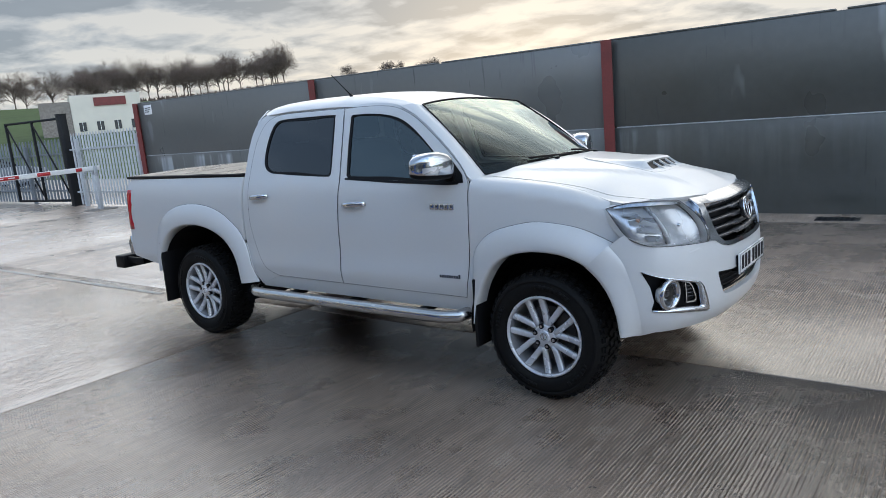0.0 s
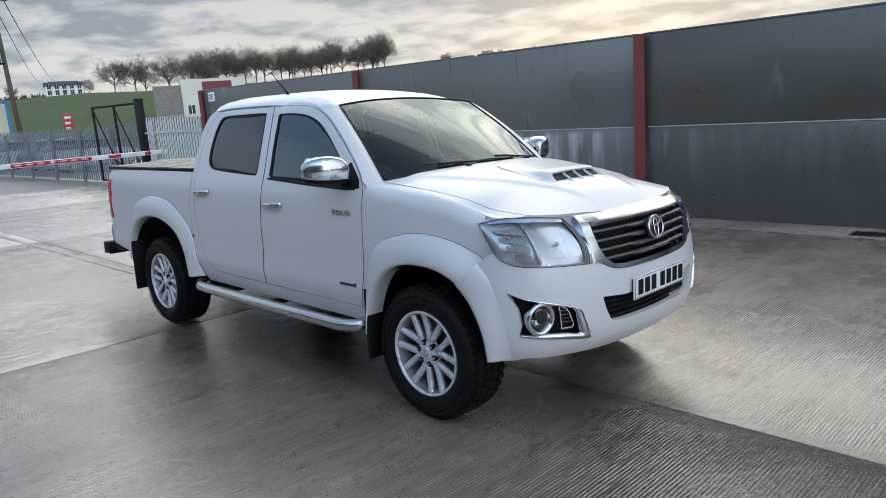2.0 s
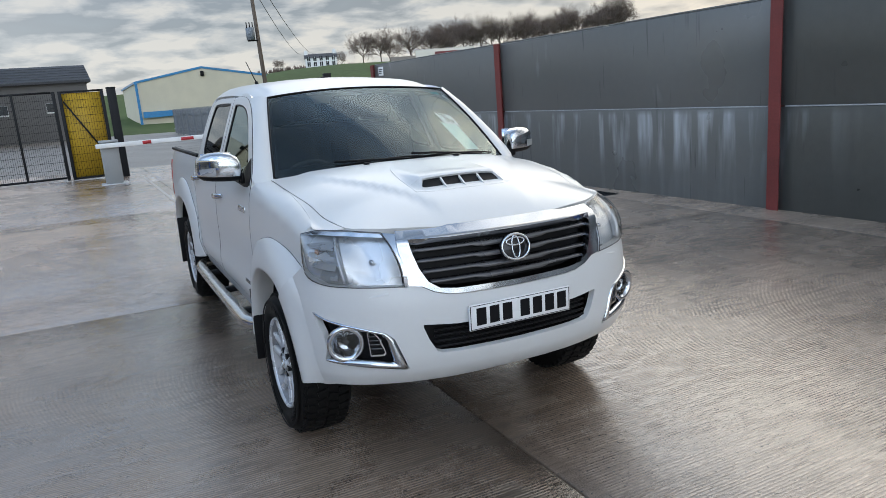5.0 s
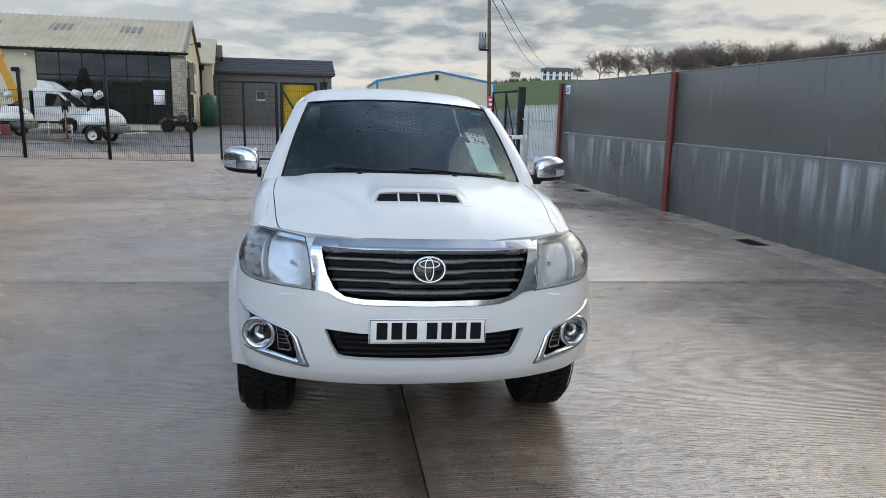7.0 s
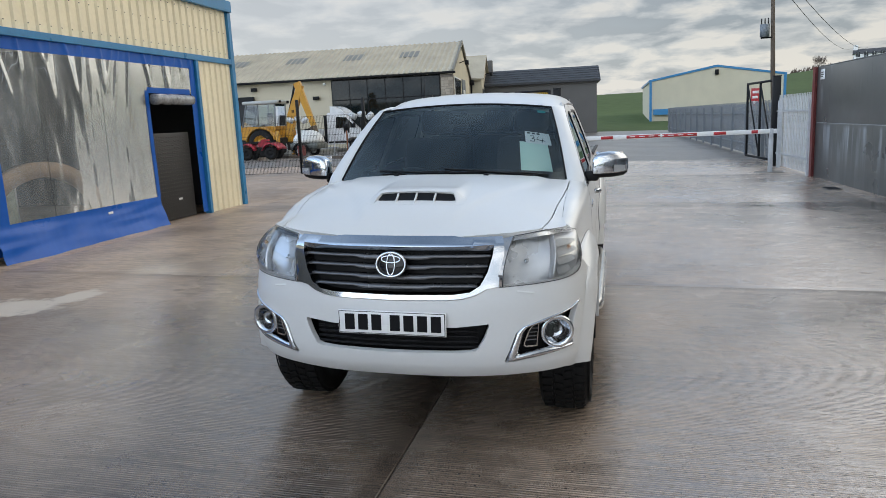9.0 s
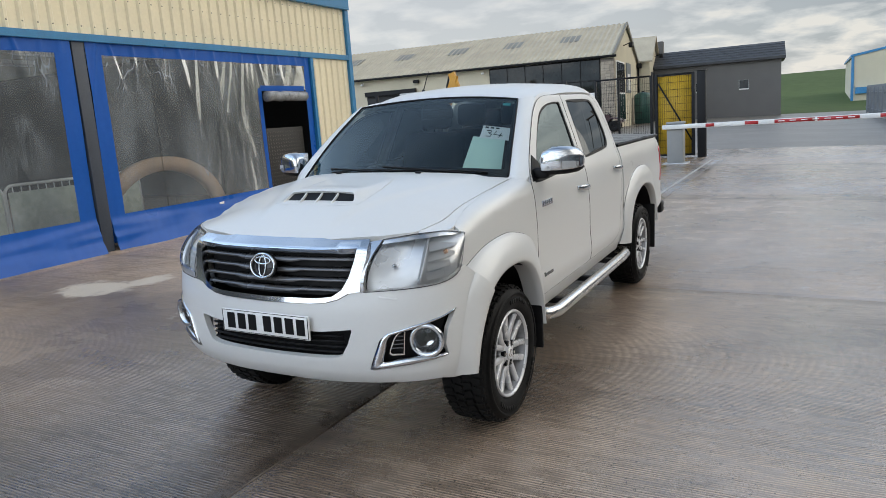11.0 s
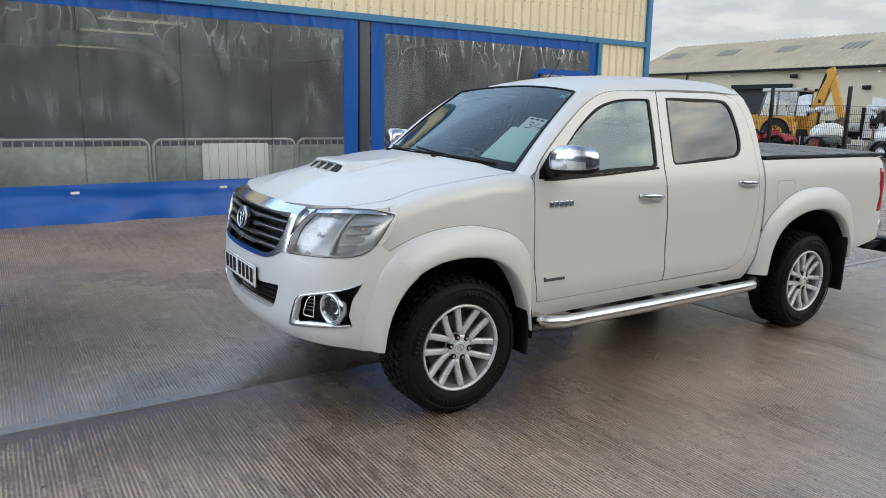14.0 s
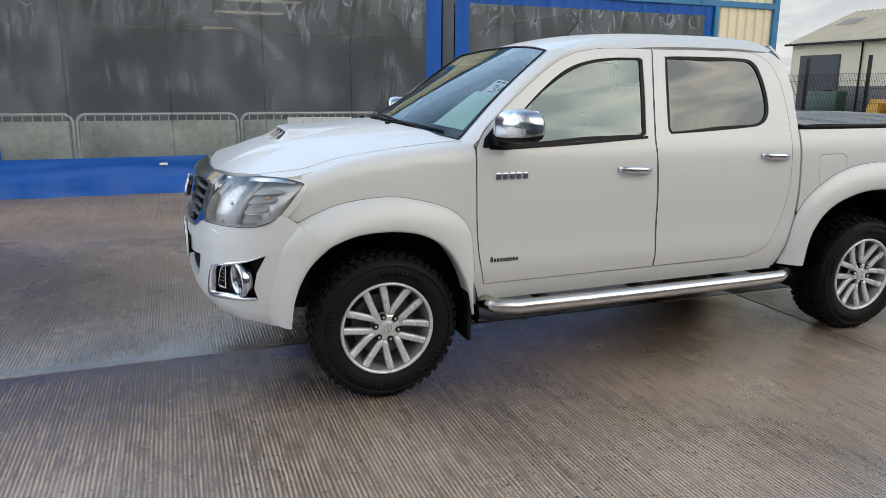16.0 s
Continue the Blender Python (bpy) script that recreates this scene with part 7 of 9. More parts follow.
        rot = ax.to_track_quat("X", "Z").to_matrix().to_4x4()
        mtx = Matrix.Translation(c0) @ rot
        for nm, prof, mt in (("fog_ring", [(0.062, -0.04), (0.070, -0.005), (0.068, 0.012), (0.060, 0.016), (0.051, 0.010), (0.047, -0.012)], "chrome"), ("fog_reflector", [(0.048, -0.004), (0.042, -0.022), (0.028, -0.036), (0.0, -0.042)], "chrome"), ("fog_lens", [(0.048, -0.002), (0.03, 0.006), (0.0, 0.009)], "lens")):
            bm = bmesh.new()
            lathe(bm, [(1.16 * q, w) for q, w in prof], "x", 32)
            bmesh.ops.transform(bm, matrix=mtx, verts=bm.verts)
            part(nm, bm, M[mt], F)
        bm = bmesh.new()
        lathe(bm, [(0.014, -0.035), (0.014, -0.012), (0.0, -0.008)], "x", 14)
        bmesh.ops.transform(bm, matrix=mtx, verts=bm.verts)
        part("fog_bulb", bm, M["black_gloss"], F)
        # small louvre beside the lamp
        lo = rounded(fy((0.672, 0.680), (0.648, 0.672), (0.628, 0.650), (0.612, 0.612), (0.603, 0.575), (0.612, 0.566), (0.664, 0.566)), 0.012)
        bm = panel(lo, lambda s, z: nose(sg * s, z, -0.014), (1, 0, 0), [shrink(lo, 0.008)], step=0.02, flange=0.02)
        part("louvre_frame", bm, M["steel"], F)
        for k in range(4):
            z = 0.598 + 0.018 * k
            bm = bmesh.new()
            tube(bm, [nose(sg * s_of_y(y), z, -0.02) for y in (0.612 + 0.008 * k, 0.645, 0.666)], 0.0032, 6)
            part("louvre_slat", bm, M["grille_grey"], F)

    # -- wipers --
    for pv, tip, el_ in (((-0.235, -0.10), (0.36, 0.12), 0), ((-0.26, 0.36), (0.90, 0.085), 1)):
        bm = bmesh.new()
        u0, u1 = ((-0.58, -0.02) if el_ == 0 else (0.02, 0.72))
        tube(bm, [Vector(windscreen(u, 0.052 - 0.040 * k / 9, 0.014 - 0.006 * k / 9)) for k, u in enumerate(np.linspace(u0, u1, 10))], [0.007 - 0.003 * k / 9 for k in range(10)], 6)
        tube(bm, [Vector(windscreen(u, 0.018 + 0.016 * math.sin(2.6 * k / 9), 0.008)) for k, u in enumerate(np.linspace(u0 + 0.04, u1 + 0.14, 10))], 0.0045, 6)
        part("wiper", bm, M["black"], T, "black windscreen wiper")

    # -- mirrors --
    for sg in (1, -1):
        bm = bmesh.new()
        rings = []
        for t, (yy, hz, hx, zc, xc) in zip(range(8), ((0.858, 0.050, 0.050, 1.305, -0.575), (0.872, 0.070, 0.066, 1.312, -0.585), (0.905, 0.080, 0.078, 1.320, -0.598), (0.955, 0.083, 0.084, 1.325, -0.612), (1.005, 0.079, 0.080, 1.325, -0.625), (1.045, 0.068, 0.066, 1.322, -0.640), (1.068, 0.048, 0.044, 1.318, -0.652), (1.074, 0.020, 0.02, 1.316, -0.658))):
            hz *= 0.96
            zc -= 0.012
            ring = []
            for a in np.linspace(0, 2 * math.pi, 28, endpoint=False):
                ca, sa = math.cos(a), math.sin(a)
                x = math.copysign(abs(ca) ** 0.58, ca) * hx
                z = math.copysign(abs(sa) ** 0.58, sa) * hz
                if x < 0:
                    x *= 0.75
                ring.append((xc + x, sg * yy, zc + z))
            rings.append(ring)
        loft(bm, rings)
        bmesh.ops.recalc_face_normals(bm, faces=bm.faces)
        bmesh.ops.bisect_plane(bm, geom=bm.verts[:] + bm.edges[:] + bm.faces[:], plane_co=(-0.60, 0, 1.270), plane_no=(0.12, 0, 1))
        low = [f for f in bm.faces if f.calc_center_median().z + 0.12 * (f.calc_center_median().x + 0.60) < 1.270]
        for f in low:
            f.material_index = 1
        mr = part("door_mirror", bm, [M["chrome"], M["black"]], T, "chrome-capped door mirror")
        bm = bmesh.new()
        box(bm, -0.60, -0.53, sg * 0.83 - 0.02, sg * 0.83 + 0.05 * sg + 0.02, 1.215, 1.275, 0.015)
        part("mirror_foot", bm, M["black"], mr)
        bm = bmesh.new()
        vs = []
        for yy, hz, hx, zc, xc in ((0.985, 0.080, 0.083, 1.313, -0.621), (1.015, 0.0745, 0.078, 1.312, -0.629), (1.045, 0.0653, 0.069, 1.310, -0.640), (1.062, 0.052, 0.056, 1.308, -0.649)):
            row = []
            for a in np.linspace(-0.42, 0.0, 5):
                ca, sa = math.cos(a), math.sin(a)
                row.append(bm.verts.new((xc + abs(ca) ** 0.58 * hx + 0.003, sg * (yy + 0.003), zc + math.copysign(abs(sa) ** 0.58, sa) * hz * 0.96)))
            vs.append(row)
        for r0, r1 in zip(vs, vs[1:]):
            for k in range(4):
                bm.faces.new((r0[k], r0[k + 1], r1[k + 1], r1[k]))
        bmesh.ops.recalc_face_normals(bm, faces=bm.faces)
        part("mirror_indicator", bm, M["reflector"], mr, "clear indicator strip")
        bm = bmesh.new()
        box(bm, -0.672, -0.668, min(sg * 0.88, sg * 1.04), max(sg * 0.88, sg * 1.04), 1.265, 1.385)
        part("mirror_glass", bm, M["chrome"], mr)

    # -- load bed --
    rear_x = -4.085
    bed = [(-2.492, 0.56), (-2.482, 0.80), (-2.476, 1.262), (-3.2, 1.262), (-4.03, 1.258), (-4.075, 1.22), (rear_x, 1.0), (rear_x, 0.70), (-4.05, 0.60), (-3.66, 0.535)] + [p for p in REAR_FLARE[::-1] if p[1] > 0.56]
    flap = [(-2.62, 0.945), (-2.61, 1.10), (-2.63, 1.12), (-2.80, 1.122), (-2.825, 1.10), (-2.83, 0.975), (-2.80, 0.945)]
    bl = panel(bed, on_side, (0, 1, 0), [flap], step=0.04)
    part("bed_side", bl.copy(), P, T)
    bl.free()
    part("bed_side", flipped(panel(bed, on_side, (0, 1, 0), step=0.04)), P, T)
    part("fuel_flap", panel(shrink(flap, 0.003), on_side, (0, 1, 0), step=0.04, flange=0.01), P, T, "white fuel filler flap")
    both("wheel_arch_flare", flare(REAR_FLARE, REAR_ARCH, 0.918), P, T)
    # the rear flare's groove shade, drawn as a thin grey tube
    bm = bmesh.new()
    tube(bm, [(x, side_y(x, z) + 0.001, z) for x, z in resample(REAR_FLARE, 60)], 0.0022, 5)
    both("flare_seal", bm, M["grille_grey"], T)
    bm = bmesh.new()
    box(bm, -2.496, -2.488, -0.80, 0.80, 0.50, 1.24)
    part("bed_front", bm, P, T, smooth=False)
    bm = bmesh.new()
    box(bm, -4.125, -4.09, -0.70, 0.70, 0.66, 1.262, 0.012)
    part("tailgate", bm, P, T)
    for sg in (1, -1):
        bm = bmesh.new()
        rings = []
        for z, w in ((0.83, 0.05), (0.88, 0.075), (1.05, 0.08), (1.14, 0.07), (1.17, 0.05)):
            yo = side_y(-4.07, z) + 0.004
            rings.append([(-4.0, sg * (yo - 0.002), z), (-4.07, sg * (yo + 0.004), z), (-4.10, sg * (yo - 0.012), z), (-4.112, sg * (yo - 0.05), z), (-4.112, sg * (yo - 0.05 - w), z), (-4.05, sg * (yo - 0.05 - w), z)])
        loft(bm, rings)
        bmesh.ops.recalc_face_normals(bm, faces=bm.faces)
        part("tail_lamp", bm, M["red_lens"], T, "red tail lamp")
    # rear bumper and tow step
    bm = bmesh.new()
    rings = []
    for y in np.linspace(-0.83, 0.83, 13):
        xb = -4.26 + 0.10 * (abs(y) / 0.83) ** 4
        rings.append([(xb, y, 0.60), (xb - 0.02, y, 0.70), (xb + 0.02, y, 0.76), (-4.09, y, 0.77), (-4.05, y, 0.60)])
    loft(bm, rings)
    bmesh.ops.recalc_face_normals(bm, faces=bm.faces)
    part("rear_bumper", bm, M["chrome"], T, "chrome rear bumper")
    bm = bmesh.new()
    box(bm, -4.52, -4.38, -0.80, 0.80, 0.445, 0.560, 0.012)
    for s in (-1, 1):
        box(bm, -4.40, -4.00, s * 0.45 - 0.04, s * 0.45 + 0.04, 0.465, 0.545, 0.006)
        box(bm, -4.40, -4.12, s * 0.74 - 0.012, s * 0.74 + 0.012, 0.49, 0.545, 0.004)
    part("tow_step", bm, M["black"], T, "black steel rear step bar")
    # tonneau cover: ribbed slab with a black frame
    bm = bmesh.new()
    box(bm, -4.08, -2.50, -0.815, 0.815, 1.262, 1.285, 0.006)
    tn = part("tonneau_frame", bm, M["black"], T, "black tonneau cover rail")
    bm = bmesh.new()
    grid_sheet(bm, 30, 20, lambda s, t: (-4.06 + 1.54 * s, -0.79 + 1.58 * t, 1.2875 + 0.018 * (1 - (2 * t - 1) ** 2) + 0.004 * noise.noise((s * 5, t * 4, 2))))
    part("tonneau_cover", bm, M["tonneau"], tn, "grey vinyl tonneau cover")
    for k in range(3):
        bm = bmesh.new()
        x = -3.68 + 0.4 * k
        grid_sheet(bm, 1, 16, lambda s, t: (x - 0.012 + 0.024 * s, -0.78 + 1.56 * t, 1.293 + 0.019 * (1 - (2 * t - 1) ** 2)))
        part("tonneau_seam", bm, M["black"], tn)

    # -- running boards, flaps, underside --
    for sg in (1, -1):
        bm = bmesh.new()
        pts = [(-0.50, 0.80, 0.44), (-0.56, 0.875, 0.418), (-0.66, 0.90, 0.412), (-1.4, 0.905, 0.414), (-2.2, 0.905, 0.418), (-2.36, 0.90, 0.418), (-2.44, 0.872, 0.425), (-2.47, 0.80, 0.43)]
        pts = [Vector((p[0], sg * p[1], p[2])) for p in pts]
        tube(bm, pts, 0.038, 14)
        sb = part("side_step", bm, M["steel"], T, "polished stainless side step tube")
        for x in (-0.85, -1.45, -2.05):
            bm = bmesh.new()
            box(bm, x - 0.025, x + 0.025, min(sg * 0.60, sg * 0.88), max(sg * 0.60, sg * 0.88), 0.405, 0.440, 0.004)
            part("step_bracket", bm, M["black"], sb)
        for x, z0, z1 in ((-0.40, 0.26, 0.66), (-3.545, 0.24, 0.74)):
            bm = bmesh.new()
            box(bm, x - 0.02, x, min(sg * 0.62, sg * 0.91), max(sg * 0.62, sg * 0.895), z0, z1, 0.004)
            part("mud_flap", bm, M["black"], T, "black rubber mud flap")
        for cx in (0.0, -3.085):
            bm = bmesh.new()
            r_ = 0.475 if cx == 0 else 0.545
            sheet_y = (0.42, 0.86)
            lo_ = 0.16 if cx == 0 else -0.04
            grid_sheet(bm, 24, 3, lambda s, t: (cx + r_ * math.cos(math.pi * (lo_ + (1.04 - lo_) * s)), sg * (sheet_y[0] + (sheet_y[1] - sheet_y[0]) * t), 0.385 + r_ * math.sin(math.pi * (lo_ + (1.04 - lo_) * s)) * (0.95 if cx == 0 else 0.93)))
            box(bm, cx - r_, cx + r_, sg * 0.40 - 0.01, sg * 0.40 + 0.01, 0.36, 0.88)
            part("wheel_well", bm, M["black"], T)
    for a in ((-4.0, 0.62, -0.52, -0.40, 0.40, 0.54), (-4.0, 0.62, 0.40, 0.52, 0.40, 0.54), (-2.45, -0.5, -0.78, 0.78, 0.50, 0.545), (-4.05, -2.50, -0.80, 0.80, 0.90, 0.93)):
        bm = bmesh.new()
        box(bm, *a)
        part("chassis_rail", bm, M["black"], T, smooth=False)
    bm = bmesh.new()
    box(bm, -0.45, 0.68, -0.50, 0.50, 0.44, 0.95)
    part("engine_bay", bm, M["black"], T, smooth=False)
    bm = bmesh.new()
    tube(bm, [(-3.085, -0.70, 0.37), (-3.085, 0.70, 0.37)], 0.05, 10)
    lathe(bm, [(0.0, -0.16), (0.12, -0.12), (0.15, 0.0), (0.12, 0.12), (0.0, 0.16)], "y", 18, (-3.085, 0, 0.36))
    part("rear_axle", bm, M["black"], T)
    bm = bmesh.new()
    tube(bm, [(0, -0.68, 0.37), (0, -0.3, 0.40), (0, 0.3, 0.40), (0, 0.68, 0.37)], 0.04, 8)
    part("front_axle", bm, M["black"], T)
    bm = bmesh.new()
    tube(bm, [(-0.6, 0.25, 0.42), (-2.4, 0.28, 0.42), (-3.2, 0.42, 0.5), (-4.1, 0.45, 0.42)], 0.035, 8)
    part("exhaust", bm, M["steel_dull"], T)

    # -- badges: plain bars instead of lettering --
    for sg in (1, -1):
        for k in range(5):
            bm = bmesh.new()
            x0 = -0.545 - 0.036 * k
            box(bm, x0 - 0.029, x0, -0.004, 0.004, 1.052, 1.086, 0.002)
            for v in bm.verts:
                v.co.y = sg * (side_y(v.co.x, v.co.z) + 0.003) + v.co.y
            part("model_badge", bm, M["chrome"], T)
        bm = bmesh.new()
        for k in range(9):
            x0 = -0.525 - 0.017 * k
            box(bm, x0 - 0.012, x0, -0.002, 0.002, 0.648, 0.664 if k else 0.672)
        for v in bm.verts:
            v.co.y = sg * (side_y(v.co.x, v.co.z) + 0.002) + v.co.y
        part("trim_badge", bm, M["grille_grey"], T, smooth=False)

    # -- cabin --
    bm = bmesh.new()
    box(bm, -2.40, -0.48, -0.74, 0.74, 0.56, 0.62)
    part("cabin_floor", bm, M["trim_dark"], T, smooth=False)
    bm = bmesh.new()
    rings = []
    for y in np.linspace(-0.70, 0.70, 9):
        rings.append([(-0.33, y, 1.17), (-0.50, y, 1.205), (-0.72, y, 1.19), (-0.82, y, 1.12), (-0.80, y, 0.90), (-0.45, y, 0.75)])
    loft(bm, rings)
    bmesh.ops.recalc_face_normals(bm, faces=bm.faces)
    part("dashboard", bm, M["trim_dark"], T)
    bm = bmesh.new()
    c = Vector((-0.95, -0.37, 1.11))
    rot = Matrix.Rotation(radians(-62), 3, "Y")
    ring = [c + rot @ Vector((0.185 * math.cos(t), 0.185 * math.sin(t), 0)) for t in np.linspace(0, 2 * math.pi, 32, endpoint=False)]
    tube(bm, ring, 0.016, 8, closed=True)
    for t in (0.0, 2.2, 4.1):
        tube(bm, [c, c + rot @ Vector((0.18 * math.cos(t), 0.18 * math.sin(t), 0))], 0.014, 6)
    tube(bm, [c, c + rot @ Vector((0, 0, -0.22))], 0.03, 8)
    part("steering_wheel", bm, M["trim_dark"], T)
    for x0, ys, w in ((-1.42, (-0.37, 0.37), 0.25), (-2.12, (-0.40, 0.0, 0.40), 0.21)):
        for y in ys:
            bm = bmesh.new()
            box(bm, x0 - 0.08, x0 + 0.50, y - w, y + w, 0.78, 0.93, 0.05)
            st = part("seat", bm, M["seat"], T, "grey cloth seat")
            bm = bmesh.new()
            box(bm, -0.07, 0.07, -w, w, 0.0, 0.62, 0.055, m=Matrix.Translation((x0 - 0.02, y, 0.86)) @ Matrix.Rotation(radians(-14), 4, "Y"))
            part("backrest", bm, M["seat"], st)
            bm = bmesh.new()
            box(bm, -0.05, 0.05, -0.13, 0.13, 0.0, 0.19, 0.045, m=Matrix.Translation((x0 - 0.20, y, 1.485)) @ Matrix.Rotation(radians(-8), 4, "Y"))
            part("headrest", bm, M["seat"], st)
    bm = bmesh.new()
    grid_sheet(bm, 12, 8, lambda s, t: (-1.05 - 1.35 * s, -0.58 + 1.16 * t, roof_map(-1.05 - 1.35 * s, -0.58 + 1.16 * t)[2] - 0.035))
    part("headlining", bm, M["trim_light"], T)
    bm = bmesh.new()
    box(bm, -0.96, -0.93, -0.12, 0.12, 1.57, 1.635, 0.012)
    part("rear_view_mirror", bm, M["black"], T)
    for sg in (1, -1):
        bm = bmesh.new()
        grid_sheet(bm, 10, 4, lambda s, t: (-0.5 - 1.85 * s, sg * (0.77 - 0.03 * t), 0.62 + 0.58 * t))
        part("door_card", bm, M["trim_dark"], T)
    # papers behind the screen
    def paper(u, v, d):
        # the sheets lean a little away from the glass towards the pillar
        p = Vector(windscreen(u - 0.05 * v, v, d))
        return p + Vector((-0.25, 0.0, -0.05)) * max(0.0, u - 0.55)

    for nm, u0, u1, v0, v1, mt, d in (("price_sheet", 0.645, 0.90, 0.05, 0.47, "paper_green", -0.012), ("lot_card", 0.70, 0.935, 0.45, 0.615, "paper", -0.008)):
        bm = bmesh.new()
        grid_sheet(bm, 6, 6, lambda s, t: paper(u0 + (u1 - u0) * s, v0 + (v1 - v0) * t, d))
        pp = part(nm, bm, M[mt], T, "pale green paper sheet behind the screen" if nm == "price_sheet" else "white lot card with a handwritten number")
    bm = bmesh.new()
    for k in range(3):
        u0 = 0.69 + 0.045 * k
        grid_sheet(bm, 1, 1, lambda s, t: paper(u0 + 0.032 + 0.03 * s, 0.578 + 0.02 * t, -0.005))
    part("card_bar", bm, M["ink"], pp, smooth=False)
    # the handwritten 34 as pen strokes
    bm = bmesh.new()
    for strokes in (((0.665, 0.545), (0.70, 0.55), (0.705, 0.53), (0.68, 0.515), (0.71, 0.50), (0.70, 0.475), (0.665, 0.475)), ((0.745, 0.55), (0.725, 0.505), (0.80, 0.495)), ((0.785, 0.53), (0.77, 0.47))):
        tube(bm, [Vector(paper(u + 0.08, v, -0.004)) for u, v in strokes], 0.0022, 5)
    part("pen_number", bm, M["ink"], pp, "handwritten number 34")
    bm = bmesh.new()
    grid_sheet(bm, 2, 2, lambda s, t: windscreen(0.83 + 0.09 * s, 0.90 + 0.04 * t, -0.006))
    part("tint_sticker", bm, M["teal"], T)

    # the nose from the lamps forward stands a little further back
    for ob in T.children_recursive:
        for v in ob.data.vertices:
            v.co.x -= 0.030 * smooth01((v.co.x - 0.42) / 0.42)

    for x, y, sd in ((0.0, 0.868, 1), (-3.085, 0.868, 1), (0.0, -0.868, -1), (-3.085, -0.868, -1)):
        build_wheel(T, x, y, sd)
    return T


M["teal"] = surface("teal_sticker", (0.02, 0.30, 0.30), 0.4)
build_truck()

# ---- buildings beyond the fence ----


def prism(bm, pts, y0, y1):
    """A solid from an (x, z) outline, drawn out along y."""
    a = [bm.verts.new((x, y0, z)) for x, z in pts]
    c = [bm.verts.new((x, y1, z)) for x, z in pts]
    k = len(pts)
    for i in range(k):
        bm.faces.new((a[i], a[(i + 1) % k], c[(i + 1) % k], c[i]))
    bm.faces.new(a[::-1])
    bm.faces.new(c)
    bmesh.ops.recalc_face_normals(bm, faces=bm.faces)


def build_showroom():
    """Long shed with a glazed front; local x runs back from the front, y along it."""
    gz = 0.16
    b = tagged(new("showroom_shed"), "long cream agricultural showroom with dark glazed front and grey sheet roof", "building")
    b.matrix_world = Matrix.Translation((-41.6, -9.1, gz)) @ Matrix.Rotation(radians(6.0), 4, "Z")
    L, D, E, P = 25.6, 13.0, 4.65, 6.95
    bm = bmesh.new()
    prism(bm, [(0, 0), (-D, 0), (-D, E), (-D / 2, P - 0.06), (0, E)], -L, 0)
    part("wall", bm, M["cream_wall"], b, smooth=False)
    # corrugated roof slopes
    for s in (0, 1):
        bm = bmesh.new()
        n0 = int(L / 0.36)
        xa, za, xb, zb = (0.35, E - 0.14, -D / 2, P + 0.05) if s == 0 else (-D - 0.35, E - 0.14, -D / 2, P + 0.05)
        lo, hi = [], []
        for k in range(n0 * 2 + 1):
            y = -L - 0.3 + (L + 0.42) * k / (n0 * 2)
            d = 0.075 if k % 2 else 0.0
            lo.append(bm.verts.new((xa, y, za + d)))
            hi.append(bm.verts.new((xb, y, zb + d)))
        for k in range(len(lo) - 1):
            bm.faces.new((lo[k], lo[k + 1], hi[k + 1], hi[k]))
        roof = part("roof", bm, M["roof_grey"], b, smooth=False)
        if s == 0:
            for y in (-2.6, -6.6, -10.8, -15.0, -19.3, -23.6):
                bm = bmesh.new()
                q = [(0.52, y), (0.52, y - 1.35), (0.72, y - 1.35), (0.72, y)]
                vs = [bm.verts.new((xa + (xb - xa) * t, yy, za + (zb - za) * t + 0.06)) for t, yy in q]
                bm.faces.new(vs)
                part("rooflight", bm, M["rooflight"], roof, smooth=False)
    bm = bmesh.new()
    box(bm, 0.36, 0.50, -L - 0.3, 0.3, E - 0.26, E - 0.12, 0.02)
    part("gutter", bm, M["black"], b)
    # glazing: frame and separate panes
    g0, g1 = -7.95, -0.75
    bm = bmesh.new()
    box(bm, 0.01, 0.09, g0, g1, 0.35, E - 0.25)
    w = part("shopfront_frame", bm, M["black"], b, smooth=False)
    for i in range(6):
        for z0, z1 in ((0.42, 1.55), (1.62, 3.05), (3.12, 4.32)):
            bm = bmesh.new()
            y0 = g0 + 0.06 + i * (g1 - g0 - 0.06) / 6
            box(bm, 0.092, 0.10, y0, y0 + (g1 - g0 - 0.06) / 6 - 0.06, z0, z1)
            part("pane", bm, M["dark_glass"], w, smooth=False)
    bm = bmesh.new()
    box(bm, 0.11, 0.12, -1.78, -1.14, 1.5, 2.35)
    part("notice", bm, M["paper"], b)
    bm = bmesh.new()
    box(bm, -0.24, 0.20, -0.70, 0.10, 0, E - 0.3, 0.02)
    pier = part("stone_pier", bm, M["stone"], b, "rubble stone corner pier")
    rnd = random.Random(21)
    z = 0.02
    while z < E - 0.55:
        h = rnd.uniform(0.14, 0.24)
        for side in (0, 1):
            t = 0.0
            end = 0.80 if side == 0 else 0.44
            while t < end - 0.05:
                w = min(end - t, rnd.uniform(0.16, 0.34))
                bm = bmesh.new()
                if side == 0:
                    box(bm, 0.20, 0.215 + rnd.uniform(0, 0.02), -0.70 + t + 0.01, -0.70 + t + w - 0.01, z + 0.01, z + h - 0.01, 0.006)
                else:
                    box(bm, -0.24 + t + 0.01, -0.24 + t + w - 0.01, 0.10, 0.115 + rnd.uniform(0, 0.02), z + 0.01, z + h - 0.01, 0.006)
                part("stone", bm, M["pier_stone"], pier, smooth=False)
                t += w
        z += h
    # dark roller doorway further along, grey lower band
    bm = bmesh.new()
